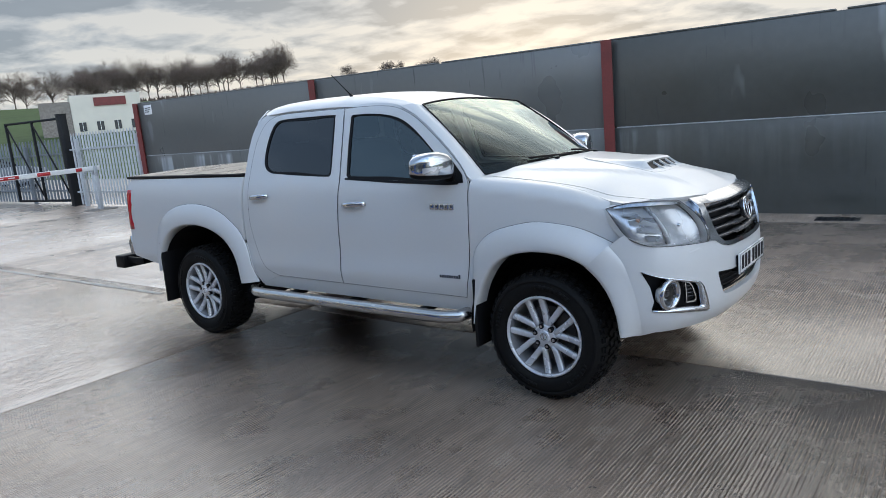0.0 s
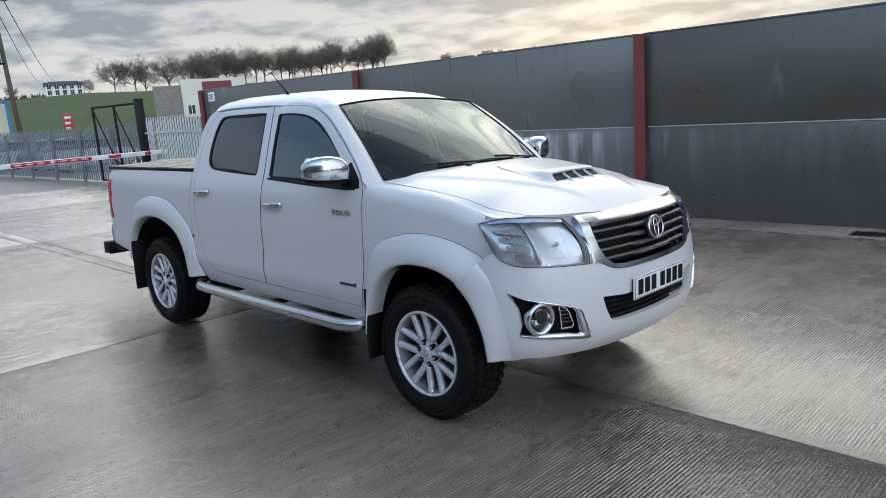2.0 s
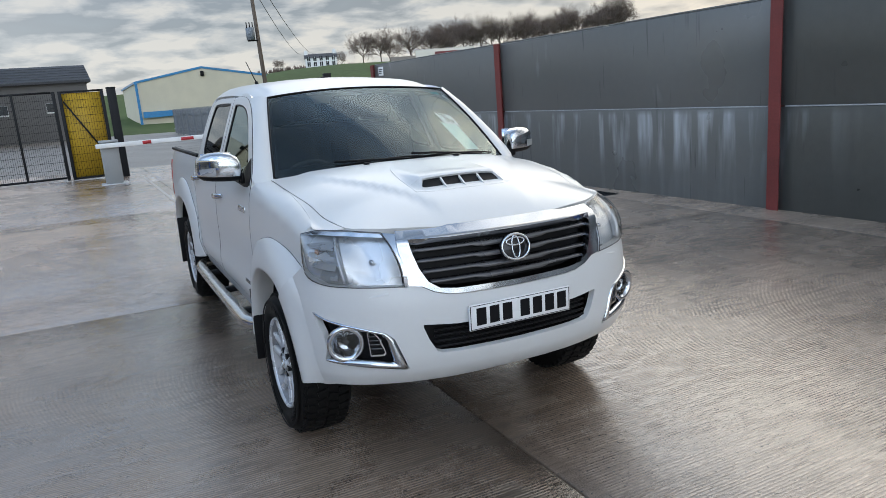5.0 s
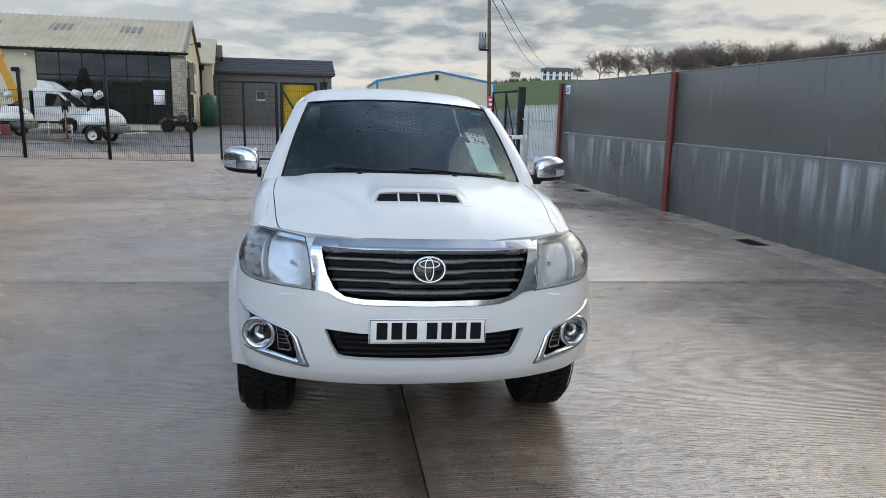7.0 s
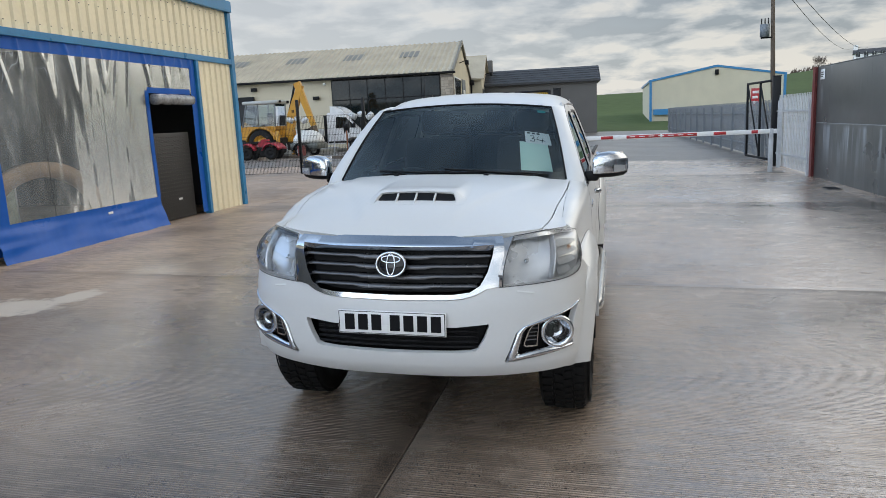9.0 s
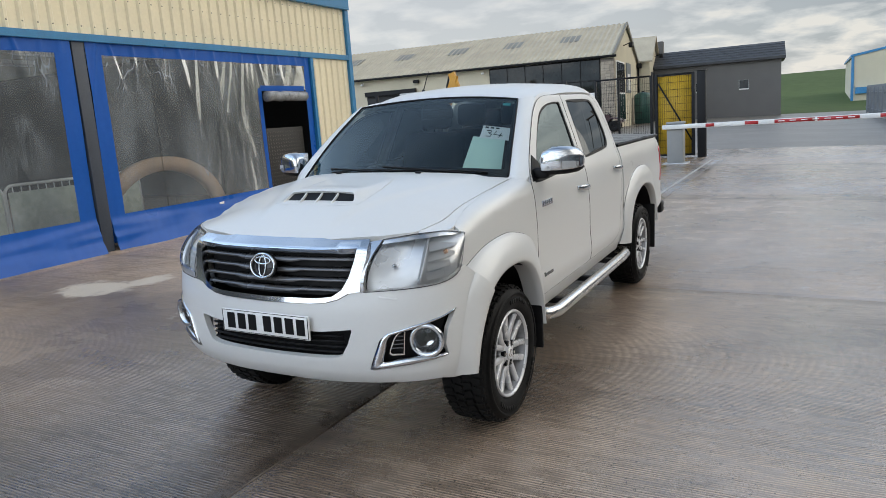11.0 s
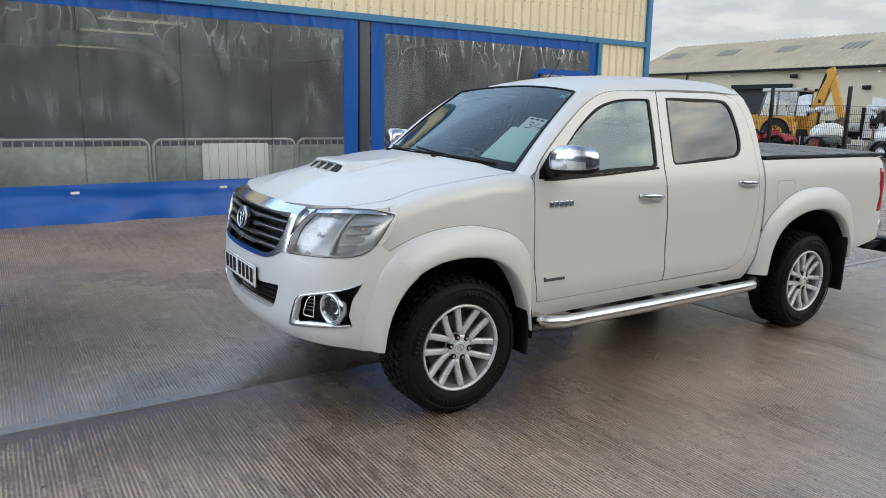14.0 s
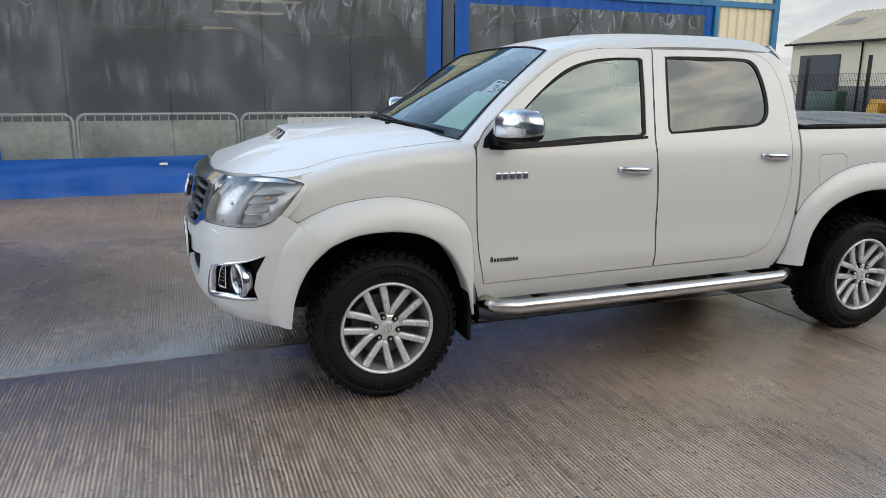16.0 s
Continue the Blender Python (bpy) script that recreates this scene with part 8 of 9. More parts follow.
    box(bm, 0.012, 0.06, -24.9, -22.0, 0.0, 3.75)
    rd = part("roller_door", bm, M["slate"], b, "dark roller shutter", smooth=False)
    for k in range(24):
        bm = bmesh.new()
        box(bm, 0.061, 0.075, -24.85, -22.05, 0.03 + k * 0.155, 0.16 + k * 0.155)
        part("slat", bm, M["slate"], rd, smooth=False)
    # the doorway is a flat sheet coloured as the shade within
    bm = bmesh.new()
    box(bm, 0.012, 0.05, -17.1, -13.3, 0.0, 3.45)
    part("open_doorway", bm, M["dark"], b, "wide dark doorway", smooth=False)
    bm = bmesh.new()
    box(bm, 0.051, 0.30, -17.15, -13.25, 3.30, 3.62, 0.03)
    part("shutter_box", bm, M["black_metal"], b, smooth=False)
    for k in range(5):
        bm = bmesh.new()
        box(bm, 0.052, 0.09, -17.0, -13.4, 0.06 + 0.24 * k, 0.27 + 0.24 * k, 0.01)
        part("stacked_timber", bm, M["wood_pole"], b, smooth=False)
    bm = bmesh.new()
    box(bm, 0.01, 0.05, -21.95, -17.2, 0.0, 1.75)
    part("plinth", bm, M["grey_wall"], b, smooth=False)
    for y in (-20.6,):
        bm = bmesh.new()
        tube(bm, [(0.09, y, 0.1), (0.09, y, E - 0.2)], 0.05, 8)
        part("downpipe", bm, M["black"], b)
    for y in (-13.2, -18.6, -9.0):
        bm = bmesh.new()
        z = 3.95 if y == -13.2 else 3.2
        box(bm, 0.05, 0.25, y - 0.2, y + 0.2, z, z + 0.22, 0.02)
        part("floodlight", bm, M["black"], b)
    for y in (-8.35, -17.3):
        bm = bmesh.new()
        tube(bm, [(0.01, y, 4.25), (0.22, y, 4.22)], 0.03, 6)
        lathe(bm, [(0.0, -0.09), (0.06, -0.085), (0.075, 0.02), (0.05, 0.09), (0.0, 0.11)], "y", 14, (0.27, y, 4.16))
        part("security_camera", bm, M["white_plastic"], b)
    # gable end: mullioned window, notice board, lamp and downpipe
    bm = bmesh.new()
    box(bm, -5.0, -1.2, 0.012, 0.07, 0.4, 4.3)
    gw = part("gable_window", bm, M["white_plastic"], b, smooth=False)
    for i in range(4):
        for z0, z1 in ((0.5, 2.2), (2.32, 4.2)):
            bm = bmesh.new()
            box(bm, -4.9 + 0.94 * i, -4.9 + 0.94 * i + 0.80, 0.072, 0.085, z0, z1)
            part("pane", bm, M["dark_glass"], gw, smooth=False)
    bm = bmesh.new()
    box(bm, -8.3, -6.1, 0.012, 0.08, 2.3, 4.35, 0.01)
    gs = part("gable_sign", bm, M["greyblue"], b, "blue-grey notice board", smooth=False)
    bm = bmesh.new()
    box(bm, -7.9, -6.5, 0.082, 0.09, 2.5, 3.6)
    part("notice", bm, M["white_plastic"], gs, smooth=False)
    bm = bmesh.new()
    tube(bm, [(-4.3, 0.1, 5.35), (-4.1, 0.6, 5.5)], 0.03, 6)
    box(bm, -4.4, -3.9, 0.5, 0.75, 5.2, 5.5, 0.02)
    part("gable_lamp", bm, M["black"], b)
    bm = bmesh.new()
    tube(bm, [(-D + 0.25, 0.12, 0.0), (-D + 0.25, 0.12, E - 0.4)], 0.07, 8)
    box(bm, -D - 0.1, -D + 0.55, 0.02, 0.35, E - 0.45, E - 0.1, 0.03)
    part("downpipe", bm, M["black"], b)
    for xa, xb in ((0.36, -D / 2), (-D - 0.36, -D / 2)):
        bm = bmesh.new()
        vs = [bm.verts.new(p) for p in ((xa, 0.05, E - 0.30), (xa, 0.16, E - 0.30), (xb, 0.16, P - 0.10), (xb, 0.05, P - 0.10), (xa, 0.05, E - 0.02), (xa, 0.16, E - 0.02), (xb, 0.16, P + 0.16), (xb, 0.05, P + 0.16))]
        for q in ((0, 1, 2, 3), (7, 6, 5, 4), (0, 4, 5, 1), (2, 6, 7, 3), (1, 5, 6, 2), (0, 3, 7, 4)):
            bm.faces.new([vs[i] for i in q])
        bmesh.ops.recalc_face_normals(bm, faces=bm.faces)
        part("verge", bm, M["rooflight"], b, "brown-grey verge trim", smooth=False)
    for x, y, nm, lb, r, h in ((-9.6, 0.75, "green_tank", "bottle-green water tank standing by the showroom gable", 0.62, 2.3), (-11.6, 0.55, "gas_cylinder", "dark green gas cylinder standing by the showroom gable", 0.36, 1.5)):
        tk = thing(nm, (0, 0, 0), lb, "tank")
        tk.matrix_world = b.matrix_world @ Matrix.Translation((x, y, 0))
        bm = bmesh.new()
        lathe(bm, [(0.0, 0.02), (r, 0.03), (r, h - 0.25), (r * 0.8, h - 0.08), (r * 0.3, h), (0.0, h)], "x", 24)
        bmesh.ops.transform(bm, matrix=Matrix.Rotation(radians(-90), 4, "Y"), verts=bm.verts)
        part("body", bm, M["bottle_green"], tk)
        bm = bmesh.new()
        tube(bm, [(0, 0, h - 0.02), (0, 0, h + 0.10)], 0.09, 10)
        part("cap", bm, M["black"], tk)
    b2 = tagged(new("rear_shed"), "smaller cream gabled shed behind the showroom", "building")
    b2.matrix_world = Matrix.Translation((-54.75, -9.55, gz)) @ Matrix.Rotation(radians(6.0), 4, "Z")
    bm = bmesh.new()
    prism(bm, [(0, 0), (-7.0, 0), (-7.0, 4.7), (-3.5, 6.6), (0, 4.7)], -12, 0)
    part("wall", bm, M["cream_wall"], b2, smooth=False)
    for xa, xb in ((0.3, -3.5), (-7.3, -3.5)):
        bm = bmesh.new()
        vs = [bm.verts.new(p) for p in ((xa, -12.2, 4.62), (xa, 0.25, 4.62), (xb, 0.25, 6.72), (xb, -12.2, 6.72), (xa, -12.2, 4.74), (xa, 0.25, 4.74), (xb, 0.25, 6.84), (xb, -12.2, 6.84))]
        for q in ((0, 1, 2, 3), (7, 6, 5, 4), (0, 4, 5, 1), (2, 6, 7, 3), (1, 5, 6, 2), (0, 3, 7, 4)):
            bm.faces.new([vs[i] for i in q])
        bmesh.ops.recalc_face_normals(bm, faces=bm.faces)
        part("roof", bm, M["roof_grey"], b2, smooth=False)
    # flat dark sheet painted as the shade behind this doorway
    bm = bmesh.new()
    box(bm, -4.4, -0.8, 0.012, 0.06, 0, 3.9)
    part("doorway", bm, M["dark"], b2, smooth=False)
    bm = bmesh.new()
    tube(bm, [(-3.4, 0.1, 5.2), (-3.2, 0.6, 5.35)], 0.03, 6)
    box(bm, -3.5, -3.0, 0.5, 0.75, 5.05, 5.35, 0.02)
    part("gable_lamp", bm, M["black"], b2)


def build_grey_house():
    b = tagged(new("grey_outbuilding"), "dark grey single-storey building with slate roof and chimney", "building")
    b.matrix_world = Matrix.Translation((-58, -8.0, 0.4)) @ Matrix.Rotation(radians(4), 4, "Z")
    bm = bmesh.new()
    box(bm, -6, 0, -2.5, 7.6, -0.4, 3.95)
    part("wall", bm, M["grey_wall"], b, smooth=False)
    bm = bmesh.new()
    prism(bm, [(0.4, 3.9), (0.4, 4.05), (-3, 5.35), (-6.4, 4.05), (-6.4, 3.9)], -2.8, 7.9)
    roof = part("roof", bm, M["slate"], b, smooth=False)
    for k in range(6):
        bm = bmesh.new()
        t = k / 6
        box(bm, 0.42 - 3.4 * t - 0.03, 0.42 - 3.4 * t, -2.8, 7.9, 4.06 + 1.3 * t, 4.09 + 1.3 * t)
        part("slate_course", bm, M["slate"], roof, smooth=False)
    bm = bmesh.new()
    box(bm, -3.4, -2.6, -2.2, -1.4, 5.2, 6.3, 0.03)
    part("chimney", bm, M["grey_wall"], b, smooth=False)
    for y in (1.4, 4.6):
        wdw = None
        bm = bmesh.new()
        box(bm, 0.0, 0.06, y, y + 0.72, 1.75, 2.50)
        wdw = part("window", bm, M["white_wall"], b, smooth=False)
        bm = bmesh.new()
        box(bm, 0.062, 0.07, y + 0.02, y + 0.70, 1.85, 2.49)
        part("pane", bm, M["dark_glass"], wdw, smooth=False)


def build_cream_shed():
    b = tagged(new("lane_shed"), "wide cream shed with bright blue verge trim beside the lane", "building")
    b.matrix_world = Matrix.Translation((-90, 5.4, 0.5))
    W, E, P, D = 15.4, 4.6, 5.95, 26
    bm = bmesh.new()
    a = [bm.verts.new((0, y, z)) for y, z in ((0, -2), (W, -2), (W, E), (W / 2, P), (0, E))]
    c = [bm.verts.new((-D, v.co.y, v.co.z)) for v in a]
    for i in range(5):
        bm.faces.new((a[i], a[(i + 1) % 5], c[(i + 1) % 5], c[i]))
    bm.faces.new(a)
    bm.faces.new(c[::-1])
    bmesh.ops.recalc_face_normals(bm, faces=bm.faces)
    part("wall", bm, M["cream_wall"], b, smooth=False)
    for y0, z0, y1, z1 in ((-0.2, E - 0.02, W / 2, P + 0.02), (W + 0.2, E - 0.02, W / 2, P + 0.02)):
        bm = bmesh.new()
        vs = [bm.verts.new(p) for p in ((0.1, y0, z0), (0.1, y1, z1), (-D, y1, z1), (-D, y0, z0), (0.1, y0, z0 + 0.25), (0.1, y1, z1 + 0.25), (-D, y1, z1 + 0.25), (-D, y0, z0 + 0.25))]
        for q in ((0, 1, 2, 3), (7, 6, 5, 4), (0, 4, 5, 1), (2, 6, 7, 3), (1, 5, 6, 2), (0, 3, 7, 4)):
            bm.faces.new([vs[i] for i in q])
        bmesh.ops.recalc_face_normals(bm, faces=bm.faces)
        part("roof_verge", bm, M["blue_trim"], b, smooth=False)
    for y in (0.0, W):
        bm = bmesh.new()
        box(bm, -0.1, 0.12, y - 0.14, y + 0.14, -1, E)
        part("corner_trim", bm, M["blue_trim"], b, smooth=False)
    bm = bmesh.new()
    box(bm, 0.0, 0.5, 0.3, 3.6, 0.55, 1.25)
    part("sign_board", bm, M["blue_trim"], b, smooth=False)
    bm = bmesh.new()
    box(bm, 0.01, 0.35, W / 2 - 0.2, W / 2 + 0.2, P - 0.9, P - 0.3, 0.03)
    part("gable_lamp", bm, M["black"], b)


def build_pole():
    b = thing("power_pole", (-60, 13.75, 0), "weathered wooden power pole carrying a grey transformer", "utility pole")
    bm = bmesh.new()
    tube(bm, [(0, 0, -0.5), (0, -0.2, 4.0), (0, -0.45, 12.2)], [0.2, 0.18, 0.14], 10)
    part("pole", bm, M["wood_pole"], b)
    bm = bmesh.new()
    tube(bm, [(0.2, -0.95, 7.0), (0.2, -0.95, 8.0)], 0.36, 12)
    t = part("transformer", bm, M["greyblue"], b)
    for k in range(3):
        bm = bmesh.new()
        tube(bm, [(0.2, -1.2 + 0.25 * k, 8.0), (0.2, -1.2 + 0.25 * k, 8.45)], 0.05, 6)
        part("insulator", bm, M["black"], t)
    bm = bmesh.new()
    box(bm, -0.05, 0.15, -1.2, -0.35, 6.9, 7.02)
    part("bracket", bm, M["black_metal"], b)
    bm = bmesh.new()
    box(bm, -0.07, 0.07, -1.3, 0.6, 11.6, 11.75)
    part("crossarm", bm, M["wood_pole"], b)
    w = thing("overhead_cable", (-60, 13.3, 11.75), "thin sagging overhead power cables", "cable")
    for k in range(2):
        bm = bmesh.new()
        pts = [(-190 * s, (60 + 4 * k) * s + k * 0.8, 6.0 * s - 8 * s * (1 - s) + 0.0) for s in np.linspace(0, 1, 14)]
        tube(bm, pts, 0.035, 5)
        part("wire", bm, M["black_metal"], w)


def build_house(name, x, y, z, w, h, d, label, roof, storeys=2, cols=5, rz=0.0, wall="white_wall", pitched=True):
    b = thing(name, (x, y, z), label, "house", rz=rz)
    bm = bmesh.new()
    box(bm, -d, 0, -w / 2, w / 2, -4, h)
    part("wall", bm, M[wall], b, smooth=False)
    if pitched:
        bm = bmesh.new()
        prism(bm, [(0.3, h), (-d / 2, h + d * 0.32), (-d - 0.3, h)], -w / 2 - 0.3, w / 2 + 0.3)
        r = part("roof", bm, M[roof], b, smooth=False)
        for s in (-0.46, 0.46):
            bm = bmesh.new()
            box(bm, -d / 2 - 0.5, -d / 2 + 0.5, s * w - 0.6, s * w + 0.6, h + 0.5, h + d * 0.32 + 1.3)
            part("chimney", bm, M[wall], r, smooth=False)
    for j in range(storeys):
        for i in range(cols):
            yy = -w / 2 + w * (i + 0.5) / cols
            bm = bmesh.new()
            zz = 0.9 + j * (h / storeys)
            box(bm, 0.0, 0.08, yy - 0.55, yy + 0.55, zz, zz + 1.5)
            wd = part("window", bm, M["dark_glass"], b, smooth=False)
            bm = bmesh.new()
            box(bm, 0.082, 0.12, yy - 0.04, yy + 0.04, zz, zz + 1.5)
            part("glazing_bar", bm, M["white_wall"], wd, smooth=False)
    return b


def bare_tree(seed, h=13.0):
    """Winter tree: tapered trunk, limbs, and a crown of many fine twigs."""
    rnd = random.Random(seed)
    t = thing("bare_tree", (0, 0, 0), "tall leafless winter tree on the ridge", "tree", "ridge trees")
    wood, twig = bmesh.new(), bmesh.new()

    def spike(bm, a, c, r):
        d = (c - a).normalized()
        u = d.orthogonal().normalized() * r
        v = d.cross(u)
        q = [bm.verts.new(a + u), bm.verts.new(a - u * 0.5 + v * 0.87), bm.verts.new(a - u * 0.5 - v * 0.87), bm.verts.new(c)]
        for f in ((0, 1, 3), (1, 2, 3), (2, 0, 3)):
            bm.faces.new([q[i] for i in f])

    def grow(a, d, ln, r, lvl):
        c = a + d * ln
        if lvl <= 1:
            tube(wood, [a, (a + c) / 2 + Vector((rnd.uniform(-1, 1), rnd.uniform(-1, 1), 0)) * ln * 0.04, c], [r, r * 0.85, r * 0.62], 6, caps=False)
        else:
            spike(twig if lvl > 2 else wood, a, c + d * ln * 0.4, r * (1.1 if lvl < 3 else 0.85 if lvl < 4 else 0.55))
        if lvl >= 5:
            return
        kids = (10, 6, 5, 4, 3)[lvl]
        for k in range(kids):
            ang = 2 * math.pi * (k + rnd.random()) / kids
            spread = rnd.uniform(0.35, 0.95) if lvl else rnd.uniform(0.45, 1.15)
            side = d.orthogonal().normalized()
            side.rotate(Matrix.Rotation(ang, 3, d))
            nd = (d * math.cos(spread) + side * math.sin(spread) + Vector((0, 0, 0.10))).normalized()
            s = rnd.uniform(0.25, 1.0) if lvl else rnd.uniform(0.45, 1.0)
            grow(a + d * ln * s, nd, ln * (rnd.uniform(0.55, 0.74) if lvl else rnd.uniform(0.50, 0.82)), r * (0.55 if lvl < 2 else 0.74), lvl + 1)

    grow(Vector((0, 0, 0)), Vector((rnd.uniform(-0.06, 0.06), rnd.uniform(-0.06, 0.06), 1)).normalized(), h * 0.52, h * 0.018, 0)
    part("trunk", wood, M["bark"], t)
    part("crown", twig, M["twig"], t, "fine bare brown twigs", smooth=False)
    return t


def build_ridge():
    rnd = random.Random(9)
    protos = [bare_tree(s, 14.5) for s in (1, 2, 3, 4)]
    spots = []
    y = 123.0
    while y < 236:
        spots.append((-262 + rnd.uniform(-16, 10), y, rnd.uniform(0.88, 1.10)))
        y += rnd.uniform(3.2, 5.2)
    spots += [(-255, 98, 0.80), (-252, 104, 0.86), (-262, 112, 0.70), (-256, 90, 0.35), (-256, 66, 0.3)]
    for y in range(244, 300, 9):
        spots.append((-250 + rnd.uniform(-20, 40), y + rnd.uniform(-5, 5), rnd.uniform(0.35, 0.5)))
    for x in range(-235, -200, 24):
        spots.append((x + rnd.uniform(-5, 5), 268 + rnd.uniform(-15, 15), rnd.uniform(0.45, 0.65)))
    for k, (x, y, s) in enumerate(spots):
        m = Matrix.Translation((x, y, hill(x, y) + ground_z(y) - 0.3)) @ Matrix.Rotation(rnd.uniform(0, 6.28), 4, "Z") @ Matrix.Diagonal((s, s, s, 1))
        if k < len(protos):
            protos[k].matrix_basis = m
        else:
            o = copy_thing(protos[k % 4], Matrix.Identity(4))
            o.matrix_basis = m
    # hedge line under the trees
    bm = bmesh.new()
    for k in range(900):
        y = rnd.uniform(58, 240)
        x = -258 + rnd.uniform(-3, 3)
        z = hill(x, y) + ground_z(y)
        a = Vector((x, y, z))
        for q in range(3):
            c = a + Vector((rnd.uniform(-0.8, 0.8), rnd.uniform(-0.9, 0.9), rnd.uniform(0.5, 1.7)))
            u = Vector((rnd.uniform(-0.25, 0.25), rnd.uniform(-0.35, 0.35), 0))
            bm.faces.new((bm.verts.new(a + u), bm.verts.new(a - u), bm.verts.new(c)))
    tagged(part("hedge", bm, M["twig"], smooth=False), "straggly brown winter hedge along the ridge", "hedge", kind="stuff")


build_showroom()
build_grey_house()
build_cream_shed()
build_pole()
build_house("farmhouse", -250, 80.0, hill(-250, 80) - 1.0, 11, 3.7, 5, "white two-storey farmhouse with slate roof on the ridge", "slate", cols=5, rz=-14)
villa = build_house("cream_villa", -118, 61.5, 2.2, 11, 6.9, 8, "white flat-roofed building with a dark red sign", "slate", storeys=1, cols=4, rz=-24, wall="villa_wall", pitched=False)
bm = bmesh.new()
box(bm, 0.02, 0.20, -1.9, 3.2, 5.0, 6.4)
part("sign_panel", bm, M["red_post"], villa, "dark red sign panel", smooth=False)
bm = bmesh.new()
box(bm, -6.0, -0.4, -10.2, -5.52, -4, 6.0)
part("stone_annexe", bm, M["stone"], villa, "rubble stone annexe", smooth=False)
build_ridge()

# ---- vehicles and kit on the forecourt ----
M["digger_yellow"] = surface("worn_yellow_paint", (0.52, 0.25, 0.012), 0.4, scale=3, fine=20, vary=0.14)
M["mud"] = surface("dried_mud", (0.12, 0.09, 0.065), 0.9, scale=4, vary=0.25, bump=0.004, bump_scale=30)
M["van_white"] = surface("white_van_paint", (0.70, 0.71, 0.72), 0.3, vary=0.03, coat=0.6)
M["grp"] = surface("white_grp_dome", (0.66, 0.66, 0.63), 0.45, scale=2, vary=0.08)
M["quad_red"] = surface("red_quad_plastic", (0.36, 0.012, 0.03), 0.35, vary=0.1)
M["quad_dark"] = surface("maroon_quad_plastic", (0.045, 0.012, 0.016), 0.35, vary=0.15)
M["orange_wood"] = surface("stained_timber", (0.26, 0.10, 0.045), 0.7, vary=0.2)
M["bowser_grey"] = surface("grey_green_body", (0.10, 0.11, 0.10), 0.5, vary=0.2)
M["green_box"] = surface("dark_green_steel", (0.02, 0.055, 0.035), 0.5, vary=0.15)
FORE_Z = 0.14


def wheel(parent, x, y, r, w, rim, axis="y", name="wheel"):
    """Tyre with a rounded shoulder and a dished rim."""
    bm = bmesh.new()
    lathe(bm, [(r * 0.58, -w / 2), (r * 0.86, -w / 2), (r * 0.97, -w * 0.36), (r, -w * 0.15), (r, w * 0.15), (r * 0.97, w * 0.36), (r * 0.86, w / 2), (r * 0.58, w / 2)], axis, 28, (x, y, r))
    t = part(name, bm, M["tyre"], parent)
    for s in (-1, 1):
        bm = bmesh.new()
        lathe(bm, [(r * 0.59, s * w * 0.44), (r * 0.52, s * w * 0.40), (r * 0.40, s * w * 0.22), (r * 0.16, s * w * 0.26), (r * 0.12, s * w * 0.40), (0.0, s * w * 0.40)], axis, 20, (x, y, r))
        part("rim", bm, rim, t)
    return t


def arm_between(bm, a, c, wa, wc, thick):
    """A tapered box beam in the local xz plane from a to c."""
    a, c = Vector(a), Vector(c)
    d = (c - a).normalized()
    u = Vector((-d.z, 0, d.x))
    for s in (1,):
        q = []
        for p, w in ((a, wa), (c, wc)):
            for k in (-1, 1):
                for yy in (-thick / 2, thick / 2):
                    q.append(bm.verts.new(p + u * (k * w / 2) + Vector((0, yy, 0))))
        for f in ((0, 1, 3, 2), (4, 6, 7, 5), (0, 4, 5, 1), (2, 3, 7, 6), (0, 2, 6, 4), (1, 5, 7, 3)):
            bm.faces.new([q[i] for i in f])
    bmesh.ops.recalc_face_normals(bm, faces=bm.faces)


